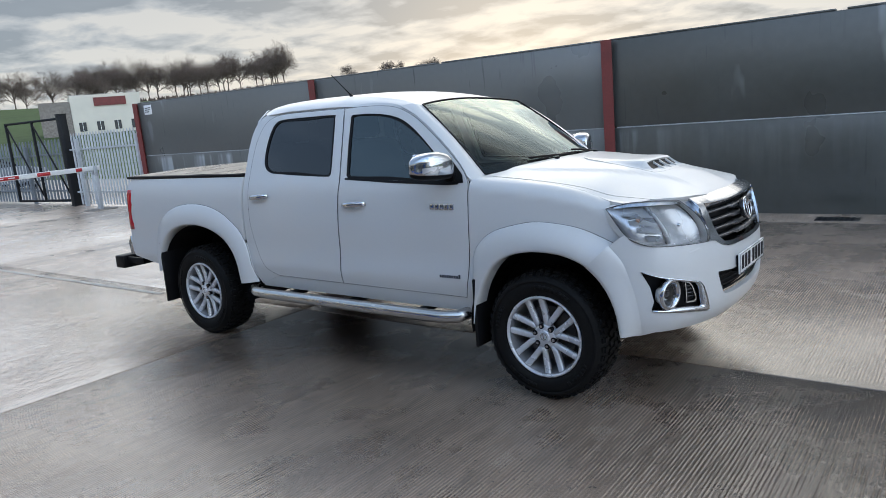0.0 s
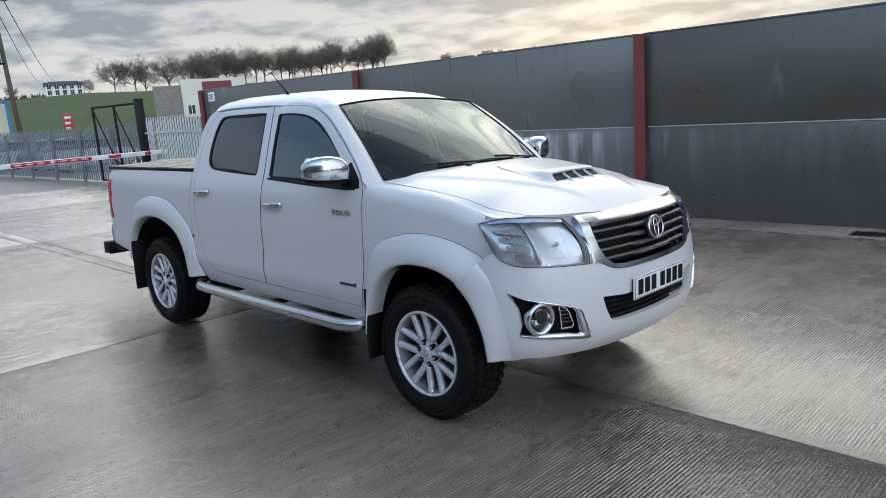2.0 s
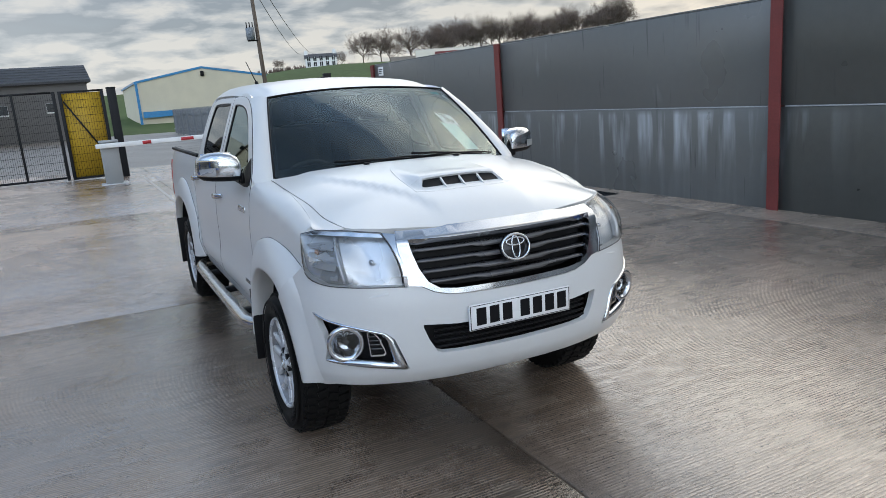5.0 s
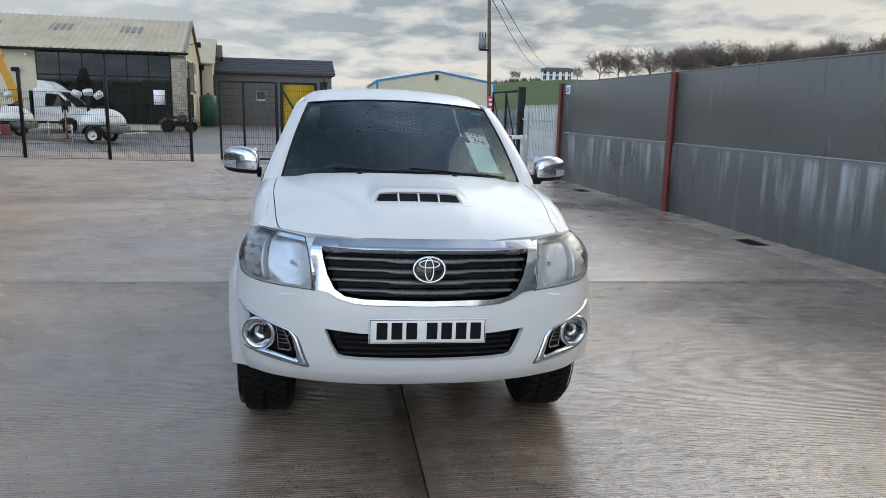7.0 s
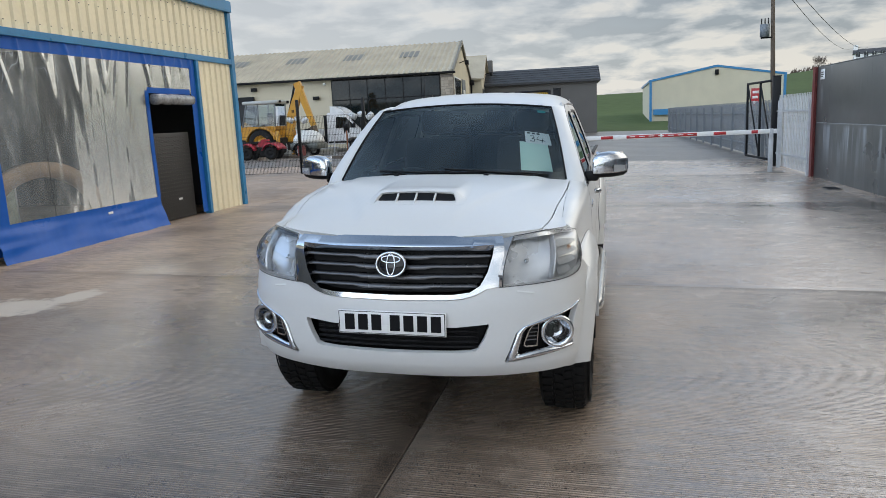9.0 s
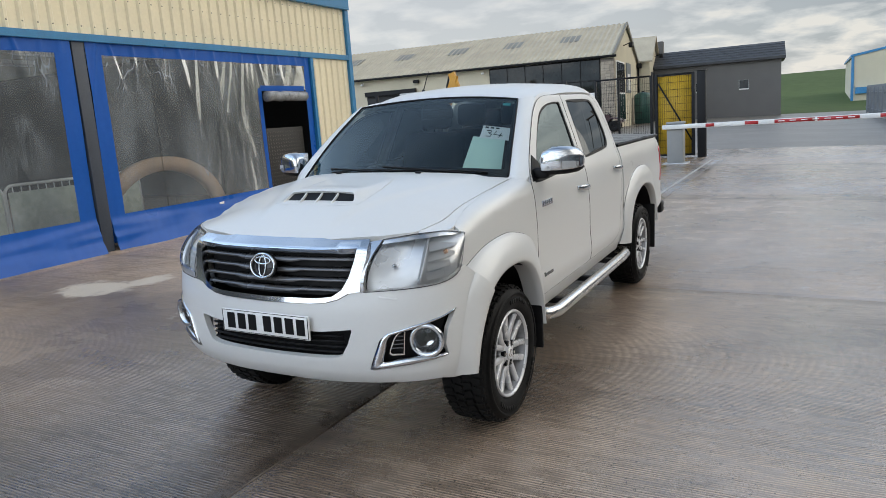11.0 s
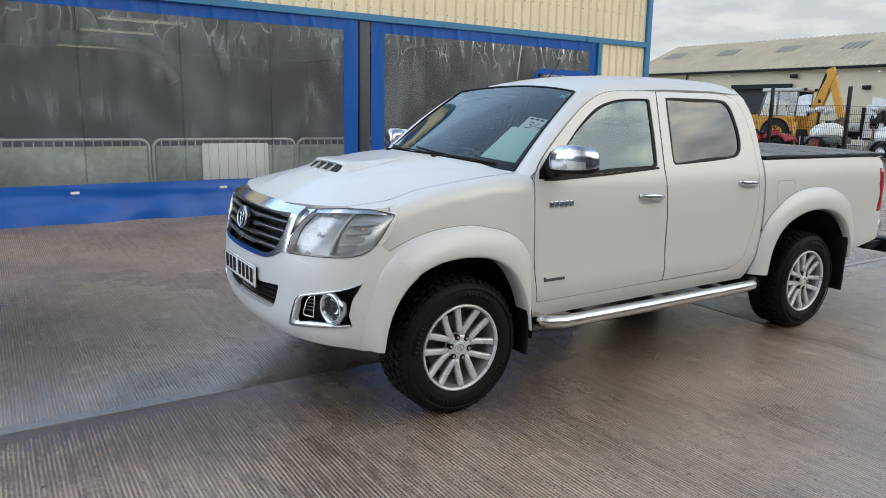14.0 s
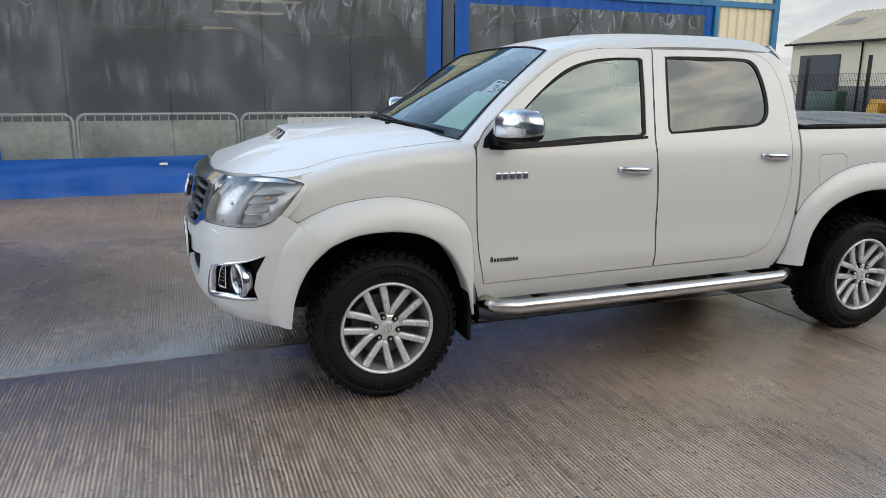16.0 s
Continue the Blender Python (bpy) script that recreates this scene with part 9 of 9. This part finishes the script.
def build_digger():
    d = thing("backhoe_digger", (-32.0, -17.3, FORE_Z), "yellow backhoe loader with grey cab, parked with its arm folded", "digger", rz=-88)
    Y = M["digger_yellow"]
    for s in (-1, 1):
        wheel(d, 0.0, s * 0.92, 0.74, 0.42, Y)
        wheel(d, 2.25, s * 0.88, 0.47, 0.30, Y)
    bm = bmesh.new()
    prism(bm, [(-0.85, 0.55), (1.2, 0.45), (2.75, 0.55), (2.75, 0.95), (-0.85, 1.0)], -0.45, 0.45)
    part("chassis", bm, M["black"], d, smooth=False)
    bm = bmesh.new()
    prism(bm, [(1.22, 0.95), (2.85, 0.95), (2.95, 1.15), (2.85, 1.52), (1.22, 1.72)], -0.42, 0.42)
    part("bonnet", bm, Y, d, "yellow engine bonnet", smooth=False)
    bm = bmesh.new()
    box(bm, 2.955, 2.97, -0.36, 0.36, 1.0, 1.45)
    part("radiator_grille", bm, M["black"], d)
    for s in (-1, 1):
        bm = bmesh.new()
        pts = [(0.86 * math.cos(a), 0.74 + 0.86 * math.sin(a)) for a in np.linspace(0.1, math.pi - 0.2, 14)]
        inn = [(0.80 * math.cos(a), 0.74 + 0.80 * math.sin(a)) for a in np.linspace(math.pi - 0.2, 0.1, 14)]
        prism(bm, pts + inn, min(s * 0.66, s * 1.12), max(s * 0.66, s * 1.12))
        part("mudguard", bm, Y, d, smooth=False)
    # cab: lower body, pillars, glass, roof
    bm = bmesh.new()
    prism(bm, [(-0.62, 0.95), (1.18, 0.95), (1.18, 1.62), (-0.75, 1.62)], -0.70, 0.70)
    part("cab_base", bm, Y, d, smooth=False)
    for x0, x1 in ((-0.72, -0.78), (0.22, 0.22), (1.16, 0.86)):
        for s in (-1, 1):
            bm = bmesh.new()
            tube(bm, [(x0, s * 0.70, 1.60), (x1, s * 0.66, 2.80)], 0.045, 6)
            part("cab_pillar", bm, M["greyblue"], d)
    for s in (-1, 1):
        for xa, xb, xc, xd in ((-0.70, 0.19, 0.19, -0.76), (0.25, 1.12, 0.86, 0.25)):
            bm = bmesh.new()
            v = [bm.verts.new(p) for p in ((xa, s * 0.70, 1.64), (xb, s * 0.70, 1.64), (xc, s * 0.665, 2.78), (xd, s * 0.665, 2.78))]
            bm.faces.new(v)
            part("cab_window", bm, M["cab_glass"], d, smooth=False)
    for x0, x1 in ((-0.73, -0.79), (1.17, 0.87)):
        bm = bmesh.new()
        bm.faces.new([bm.verts.new(p) for p in ((x0, -0.66, 1.64), (x0, 0.66, 1.64), (x1, 0.63, 2.78), (x1, -0.63, 2.78))])
        part("cab_window", bm, M["cab_glass"], d, smooth=False)
    bm = bmesh.new()
    box(bm, -0.98, 1.05, -0.78, 0.78, 2.80, 2.97, 0.05)
    part("cab_roof", bm, M["roof_white"], d, "pale grey cab roof")
    for s in (-1, 1):
        bm = bmesh.new()
        box(bm, -1.06, -0.99, s * 0.5 - 0.11, s * 0.5 + 0.11, 2.84, 2.96, 0.02)
        part("work_lamp", bm, M["black"], d)
    bm = bmesh.new()
    box(bm, -0.15, 0.35, -0.28, 0.28, 1.63, 1.75, 0.03)
    box(bm, -0.22, -0.10, -0.26, 0.26, 1.75, 2.35, 0.03)
    part("driver_seat", bm, M["black"], d)
    # loader arms and bucket
    for s in (-1, 1):
        bm = bmesh.new()
        arm_between(bm, (0.95, s * 0.60, 1.45), (2.6, s * 0.60, 1.42), 0.20, 0.26, 0.10)
        arm_between(bm, (2.55, s * 0.60, 1.50), (3.9, s * 0.60, 0.50), 0.26, 0.16, 0.098)
        la = part("loader_arm", bm, Y, d, smooth=False)
        bm = bmesh.new()
        tube(bm, [(1.5, s * 0.74, 0.85), (2.6, s * 0.74, 1.30)], 0.045, 8)
        tube(bm, [(2.4, s * 0.60, 1.70), (3.75, s * 0.60, 0.95)], 0.035, 8)
        part("ram", bm, M["chrome"], la)
    bm = bmesh.new()
    prism(bm, [(3.85, 0.30), (4.05, 0.06), (4.75, 0.02), (4.78, 0.06), (4.10, 0.14), (3.98, 0.36), (4.02, 0.80), (4.32, 1.02), (4.28, 1.06), (3.92, 0.86)], -1.12, 1.12)
    for s in (-1, 1):
        prism(bm, [(3.88, 0.30), (4.06, 0.08), (4.72, 0.05), (4.30, 1.02), (3.93, 0.84)], s * 1.10 - 0.015, s * 1.10 + 0.015)
    part("loader_bucket", bm, Y, d, smooth=False)
    # backhoe: kingpost, boom, dipper and bucket
    bm = bmesh.new()
    box(bm, -1.12, -0.88, -1.1, 1.1, 0.30, 1.0, 0.02)
    part("stabiliser_frame", bm, M["black"], d)
    for s in (-1, 1):
        bm = bmesh.new()
        box(bm, -1.10, -0.90, s * 1.06 - 0.08, s * 1.06 + 0.08, 0.10, 1.35, 0.02)
        box(bm, -1.16, -0.84, s * 1.06 - 0.16, s * 1.06 + 0.16, 0.0, 0.09, 0.01)
        part("stabiliser_leg", bm, Y, d)
    bm = bmesh.new()
    arm_between(bm, (-1.15, 0, 0.75), (-1.45, 0, 2.2), 0.34, 0.46, 0.26)
    arm_between(bm, (-1.44, 0, 2.15), (-2.05, 0, 3.70), 0.46, 0.30, 0.255)
    boom = part("boom", bm, Y, d, "yellow backhoe boom", smooth=False)
    for s in (-1, 1):
        bm = bmesh.new()
        for k in range(3):
            box(bm, -1.62 + 0.0 + 0.05 * k, -1.58 + 0.05 * k, s * 0.131 - 0.002, s * 0.131 + 0.002, 2.25, 2.42)
        part("boom_badge", bm, M["ink"], boom, smooth=False)
    bm = bmesh.new()
    arm_between(bm, (-1.85, 0, 3.85), (-2.62, 0, 1.55), 0.38, 0.26, 0.20)
    part("dipper", bm, Y, d, "yellow dipper arm", smooth=False)
    bm = bmesh.new()
    tube(bm, [(-1.3, 0, 2.4), (-1.72, 0, 3.75)], 0.06, 8)
    part("ram", bm, M["black_metal"], boom)
    bm = bmesh.new()
    prism(bm, [(-2.66, 1.55), (-2.30, 1.35), (-2.10, 0.85), (-2.30, 0.55), (-2.62, 0.75), (-2.75, 1.2)], -0.30, 0.30)
    part("digging_bucket", bm, M["mud"], d, "muddy steel digging bucket", smooth=False)


def build_van():
    """Chassis-cab van with a dropside bed; local x forward."""
    v = thing("flatbed_van", (-36.0, -13.55, FORE_Z), "white chassis-cab van with roof deflector and dropside bed", "van", rz=88)
    W = M["van_white"]
    for s in (-1, 1):
        wheel(v, 0.0, s * 0.86, 0.34, 0.22, M["alloy_dark"])
        wheel(v, -3.7, s * 0.86, 0.34, 0.34, M["alloy_dark"])
    side = [(-1.62, 0.42), (-0.48, 0.42), (-0.42, 0.62), (-0.2, 0.78), (0.2, 0.78), (0.42, 0.62), (0.48, 0.36), (0.95, 0.34), (1.06, 0.50), (1.06, 0.86), (0.98, 1.08), (0.38, 1.30), (-0.38, 2.05), (-0.62, 2.20), (-1.50, 2.24), (-1.62, 2.16)]
    bm = bmesh.new()
    rings = []
    for y, sc, ins in ((-0.98, 0.97, 0.03), (-0.95, 1.0, 0.0), (-0.80, 1.0, 0.0), (0.80, 1.0, 0.0), (0.95, 1.0, 0.0), (0.98, 0.97, 0.03)):
        rings.append([(-0.3 + (x + 0.3) * sc, y * (1.0 if z < 1.35 else 1.0 - 0.10 * min(1, (z - 1.35) / 0.8)), 1.2 + (z - 1.2) * sc) for x, z in side])
    loft(bm, rings)
    bmesh.ops.recalc_face_normals(bm, faces=bm.faces)
    cab = part("cab", bm, W, v, "white van cab", smooth=False)
    for s in (-1, 1):
        bm = bmesh.new()
        q = [(-1.05, 1.36), (0.22, 1.34), (-0.40, 1.94), (-1.00, 1.98)]
        bm.faces.new([bm.verts.new((x, s * (0.985 - 0.10 * max(0, (z - 1.35) / 0.8) + 0.004), z)) for x, z in q])
        part("side_window", bm, M["dark_glass"], cab, smooth=False)
        bm = bmesh.new()
        box(bm, 0.10, 0.22, s * 1.12 - 0.10, s * 1.12 + 0.10, 1.36, 1.62, 0.03)
        part("door_mirror", bm, M["black"], cab)
        bm = bmesh.new()
        box(bm, 0.86, 1.05, s * 0.72 - 0.17, s * 0.72 + 0.17, 0.80, 1.02, 0.04)
        part("headlamp", bm, M["reflector"], cab)
        bm = bmesh.new()
        box(bm, -1.55, 0.40, s * 0.99 - 0.008, s * 0.99 + 0.008, 0.50, 0.60, 0.004)
        part("rubbing_strip", bm, M["black"], cab)
    bm = bmesh.new()
    bm.faces.new([bm.verts.new(p) for p in ((0.40, -0.84, 1.305), (0.40, 0.84, 1.305), (-0.355, 0.76, 2.05), (-0.355, -0.76, 2.05))])
    part("windscreen", bm, M["dark_glass"], cab, smooth=False)
    bm = bmesh.new()
    box(bm, 1.02, 1.085, -0.5, 0.5, 0.62, 0.92, 0.02)
    part("grille", bm, M["black"], cab)
    bm = bmesh.new()
    prism(bm, [(-1.45, 2.23), (-0.60, 2.21), (-0.85, 2.42), (-1.20, 2.58), (-1.45, 2.62)], -0.72, 0.72)
    part("roof_deflector", bm, W, v, smooth=False)
    bm = bmesh.new()
    box(bm, -5.0, -1.70, -1.03, 1.03, 0.80, 0.90, 0.01)
    bed = part("bed", bm, M["black_metal"], v)
    for s in (-1, 1):
        bm = bmesh.new()
        box(bm, -5.0, -1.75, s * 1.02 - 0.02, s * 1.02 + 0.02, 0.92, 1.32, 0.01)
        part("dropside", bm, M["galv_bright"], bed)
    bm = bmesh.new()
    box(bm, -1.76, -1.70, -1.0, 1.0, 0.9, 2.1, 0.01)
    part("headboard", bm, M["black_metal"], bed)
    for s in (-1, 1):
        bm = bmesh.new()
        box(bm, -4.9, -1.6, s * 0.40 - 0.05, s * 0.40 + 0.05, 0.5, 0.79)
        part("chassis_rail", bm, M["black"], v, smooth=False)


def build_bowser(x, y, rz, label):
    b = thing("water_bowser", (x, y, FORE_Z + 0.01), label, "bowser trailer", "bowser trailers", rz=rz)
    for s in (-1, 1):
        wheel(b, -0.1, s * 0.72, 0.31, 0.18, M["galv_bright"])
    bm = bmesh.new()
    rings = []
    for k in range(9):
        a = k / 8 * math.pi / 2
        r, z = math.cos(a), math.sin(a)
        rings.append([(0.80 * max(r, 0.04) * math.cos(t) * (1 + 0.08 * math.cos(2 * t)), 0.62 * max(r, 0.04) * math.sin(t), 0.70 + 0.64 * z ** 0.9) for t in np.linspace(0, 2 * math.pi, 28, endpoint=False)])
    loft(bm, rings)
    bmesh.ops.recalc_face_normals(bm, faces=bm.faces)
    dome = part("dome", bm, M["grp"], b, "off-white moulded dome tank")
    bm = bmesh.new()
    lathe(bm, [(0.0, 1.40), (0.16, 1.39), (0.17, 1.34), (0.17, 1.29)], "z", 18)
    part("lid", bm, M["black"], dome)
    bm = bmesh.new()
    box(bm, -0.80, 0.80, -0.56, 0.56, 0.36, 0.695, 0.08)
    part("lower_body", bm, M["bowser_grey"], b)
    for s in (-1, 1):
        bm = bmesh.new()
        pts = [(-0.1 + 0.40 * math.cos(a), 0.31 + 0.40 * math.sin(a)) for a in np.linspace(0.1, math.pi - 0.1, 12)]
        inn = [(-0.1 + 0.37 * math.cos(a), 0.31 + 0.37 * math.sin(a)) for a in np.linspace(math.pi - 0.1, 0.1, 12)]
        prism(bm, pts + inn, s * 0.72 - 0.11, s * 0.72 + 0.11)
        part("mudguard", bm, M["black"], b, smooth=False)
    bm = bmesh.new()
    tube(bm, [(0.9, -0.4, 0.38), (1.65, 0.0, 0.40)], 0.03, 6)
    tube(bm, [(0.9, 0.4, 0.38), (1.65, 0.0, 0.40)], 0.03, 6)
    part("drawbar", bm, M["galv"], b)
    bm = bmesh.new()
    tube(bm, [(1.45, 0.0, 0.02), (1.45, 0.0, 0.75)], 0.03, 8)
    box(bm, 1.38, 1.52, -0.06, 0.06, 0.0, 0.03)
    part("jockey_leg", bm, M["galv"], b)
    for s in (-1, 1):
        bm = bmesh.new()
        tube(bm, [(-1.0, s * 0.5, 0.02), (-1.0, s * 0.5, 0.70)], 0.025, 6)
        part("prop_stand", bm, M["galv"], b)
    # lighting mast folded over the tank
    bm = bmesh.new()
    tube(bm, [(-0.55, 0.0, 1.15), (-0.55, 0.0, 1.98)], 0.06, 8)
    mast = part("mast", bm, M["black_metal"], b)
    for k, (dx, dz) in enumerate(((-0.42, 0.66), (0.02, 0.72), (0.42, 0.62))):
        bm = bmesh.new()
        lathe(bm, [(0.0, -0.19), (0.11, -0.16), (0.14, 0.0), (0.13, 0.15), (0.0, 0.19)], "x", 16)
        bmesh.ops.transform(bm, matrix=pose(-0.55 + dx, 0.0, 1.2 + dz, 0, 25 - 30 * k, 10), verts=bm.verts)
        part("lamp_head", bm, M["galv_bright"], mast, "dented silver lamp head")
    return b


def build_quad(x, y, rz, name_label, body):
    q = thing("quad_bike", (x, y, FORE_Z), name_label, "quad bike", "quad bikes", rz=rz)
    for xx in (-0.62, 0.62):
        for s in (-1, 1):
            wheel(q, xx, s * 0.42, 0.31, 0.24, M["black"])
    bm = bmesh.new()
    prism(bm, [(-0.75, 0.32), (0.7, 0.32), (0.75, 0.5), (0.3, 0.62), (-0.6, 0.62)], -0.24, 0.24)
    part("frame", bm, M["black"], q, smooth=False)
    for xx, sg in ((0.62, 1), (-0.62, -1)):
        bm = bmesh.new()
        rings = []
        for yy in np.linspace(-0.56, 0.56, 9):
            lift = 0.03 * (1 - (yy / 0.56) ** 2)
            rings.append([(xx + 0.46 * math.cos(a), yy, 0.36 + lift + 0.44 * math.sin(a)) for a in np.linspace(0.25, math.pi - 0.25, 10)] + [(xx + 0.42 * math.cos(a), yy, 0.36 + lift + 0.40 * math.sin(a)) for a in np.linspace(math.pi - 0.25, 0.25, 10)])
        loft(bm, rings)
        bmesh.ops.recalc_face_normals(bm, faces=bm.faces)
        part("mudguard", bm, M[body], q)
        bm = bmesh.new()
        for k in range(4):
            tube(bm, [(xx - 0.28, -0.32 + 0.21 * k, 0.88), (xx + 0.28, -0.32 + 0.21 * k, 0.88)], 0.013, 6)
        for e in (-0.28, 0.28):
            tube(bm, [(xx + e, -0.34, 0.88), (xx + e, 0.34, 0.88)], 0.014, 6)
            tube(bm, [(xx + e, 0.0, 0.70), (xx + e, 0.0, 0.88)], 0.014, 6)
        part("carrier", bm, M["black_metal"], q)
    bm = bmesh.new()
    prism(bm, [(0.42, 0.62), (0.36, 0.98), (0.10, 1.0), (-0.12, 0.84), (-0.12, 0.62)], -0.15, 0.15)
    part("tank_cowl", bm, M[body], q, smooth=False)
    bm = bmesh.new()
    box(bm, -0.62, -0.10, -0.17, 0.17, 0.76, 0.88, 0.05)
    part("saddle", bm, M["black"], q)
    bm = bmesh.new()
    tube(bm, [(0.14, -0.42, 1.12), (0.22, -0.18, 1.10), (0.25, 0, 1.04), (0.22, 0.18, 1.10), (0.14, 0.42, 1.12)], 0.016, 8)
    tube(bm, [(0.38, 0, 0.8), (0.25, 0, 1.05)], 0.025, 8)
    part("handlebar", bm, M["black_metal"], q)


def build_reel(x, y):
    r = thing("hose_reel", (x, y, FORE_Z), "black hose reel on an orange-stained timber stand", "hose reel", rz=15)
    for s in (-1, 1):
        bm = bmesh.new()
        tube(bm, [(0.22 * s, 0.0, 0.0), (0.02 * s, 0.0, 1.35)], 0.032, 6)
        part("leg", bm, M["orange_wood"] if s > 0 else M["black_metal"], r)
    bm = bmesh.new()
    tube(bm, [(-0.2, 0.0, 0.02), (0.2, 0.0, 0.02)], 0.03, 6)
    tube(bm, [(0.0, -0.3, 0.02), (0.0, 0.3, 0.02)], 0.03, 6)
    part("foot", bm, M["black_metal"], r)
    for yy in (-0.10, 0.10):
        bm = bmesh.new()
        ring = [(0.27 * math.cos(a), yy, 1.38 + 0.27 * math.sin(a)) for a in np.linspace(0, 2 * math.pi, 24, endpoint=False)]
        tube(bm, ring, 0.022, 6, closed=True)
        for k in range(3):
            a = k * math.pi / 3 + 0.3
            tube(bm, [(0.26 * math.cos(a), yy, 1.38 + 0.26 * math.sin(a)), (-0.26 * math.cos(a), yy, 1.38 - 0.26 * math.sin(a))], 0.016, 6)
        part("reel_side", bm, M["black"], r)
    bm = bmesh.new()
    lathe(bm, [(0.0, -0.1), (0.15, -0.095), (0.17, 0.0), (0.15, 0.095), (0.0, 0.1)], "y", 20, (0, 0, 1.38))
    part("hose", bm, M["black"], r)


def build_kerb():
    a, c = Vector((-24.9, -8.9)), Vector((-29.6, -15.6))
    d = c - a
    k = thing("timber_kerb", (a.x, a.y, FORE_Z - 0.02), "low dark timber edging on the tarmac", "kerb", rz=math.degrees(math.atan2(d.y, d.x)))
    n0 = 4
    for i in range(n0):
        bm = bmesh.new()
        box(bm, d.length * i / n0 + 0.01, d.length * (i + 1) / n0 - 0.01, -0.10, 0.10, 0.0, 0.15, 0.015)
        part("beam", bm, M["wood_pole"], k)


M["cab_glass"] = glass("cab_glass", (0.55, 0.62, 0.60), ior=1.7)
M["car_silver"] = surface("silver_car_paint", (0.45, 0.46, 0.48), 0.3, metal=0.4, vary=0.04, coat=0.6)
M["car_blue"] = surface("blue_car_paint", (0.06, 0.10, 0.20), 0.3, vary=0.05, coat=0.6)
M["roof_white"] = surface("grey_cab_roof", (0.42, 0.43, 0.42), 0.5, vary=0.1)
build_digger()
build_van()
build_bowser(-30.2, -14.2, 85, "white-domed bowser trailer with silver lamp heads beside a red box")
build_bowser(-25.9, -9.2, 82, "white-domed bowser trailer with silver lamp heads on a mast")
build_quad(-28.4, -15.9, 95, "red quad bike parked before the digger", "quad_red")
build_quad(-39.0, -9.0, 93, "dark maroon quad bike parked by the showroom glazing", "quad_dark")
build_reel(-28.9, -11.6)
build_kerb()
rb = thing("red_box", (-28.6, -13.9, FORE_Z), "small upright red steel box on the tarmac", "box", rz=10)
bm = bmesh.new()
box(bm, -0.16, 0.16, -0.16, 0.16, 0.0, 0.56, 0.02)
part("body", bm, M["red_post"], rb)
bm = bmesh.new()
box(bm, -0.17, 0.17, -0.17, 0.17, 0.561, 0.60, 0.01)
part("lid", bm, M["red_post"], rb)
gb = thing("green_tank", (-37.6, -30.2, FORE_Z), "dark green steel tank against the shed wall", "tank", rz=6)
bm = bmesh.new()
box(bm, -0.5, 0.5, -1.0, 1.0, 0.05, 1.45, 0.05)
part("body", bm, M["green_box"], gb)
bm = bmesh.new()
box(bm, -0.15, 0.15, -0.2, 0.2, 1.451, 1.53, 0.03)
part("cap", bm, M["black"], gb)


# ---- beyond the roadside fence ----
def parked_car(x, y, rz, paint, label):
    """Small family car; local x forward."""
    c = thing("parked_car", (x, y, ground_z(y)), label, "car", "cars behind the fence", rz=rz)
    side = [(-2.0, 0.32), (-1.62, 0.26), (1.62, 0.26), (1.98, 0.34), (2.04, 0.62), (1.90, 0.80), (1.05, 0.96), (-1.75, 0.98), (-2.04, 0.86), (-2.08, 0.55)]
    bm = bmesh.new()
    loft(bm, [[(px * k, w, 0.62 + (pz - 0.62) * q) for px, pz in side] for w, k, q in ((-0.86, 0.96, 0.9), (-0.82, 1.0, 1.0), (0.82, 1.0, 1.0), (0.86, 0.96, 0.9))])
    bmesh.ops.recalc_face_normals(bm, faces=bm.faces)
    body = part("body", bm, paint, c, smooth=False)
    top = [(-1.85, 0.98), (-1.45, 1.40), (-0.9, 1.49), (0.05, 1.48), (0.95, 0.97)]
    bm = bmesh.new()
    loft(bm, [[(px, w * (0.80 if pz < 1.1 else 0.64), pz) for px, pz in top] for w in (-1, 1)])
    bmesh.ops.recalc_face_normals(bm, faces=bm.faces)
    part("glasshouse", bm, M["dark_glass"], body, "dark car windows", smooth=False)
    bm = bmesh.new()
    loft(bm, [[(px, w * 0.63, pz) for px, pz in ((-1.42, 1.415), (-0.9, 1.50), (0.05, 1.49), (0.12, 1.44), (-1.42, 1.385))] for w in (-1, 1)])
    bmesh.ops.recalc_face_normals(bm, faces=bm.faces)
    part("roof", bm, paint, body, smooth=False)
    for px in (-1.28, 1.30):
        for s in (-1, 1):
            wheel(c, px, s * 0.76, 0.31, 0.19, M["alloy_dark"])


parked_car(-31.5, 8.6, 84, M["car_silver"], "silver family car parked behind the palisade fence")
parked_car(-35.2, 8.9, 96, M["car_blue"], "blue family car parked behind the palisade fence")
parked_car(-39.4, 8.7, 88, M["van_white"], "white family car parked behind the palisade fence")
ban = thing("banner_sign", (-27.2, 6.5, ground_z(6.5)), "narrow red and white banner sign on a post", "sign")
bm = bmesh.new()
tube(bm, [(0, 0, 0), (0, 0, 2.42)], 0.03, 8)
part("post", bm, M["galv"], ban)
bm = bmesh.new()
box(bm, 0.032, 0.045, -0.17, 0.17, 1.68, 2.40, 0.004)
sheet_ = part("panel", bm, M["red"], ban, "red sign panel")
for k in range(3):
    bm = bmesh.new()
    box(bm, 0.0455, 0.048, -0.12, 0.12 - 0.03 * k, 2.20 - 0.20 * k, 2.30 - 0.20 * k)
    part("bar", bm, M["white_plastic"], sheet_)
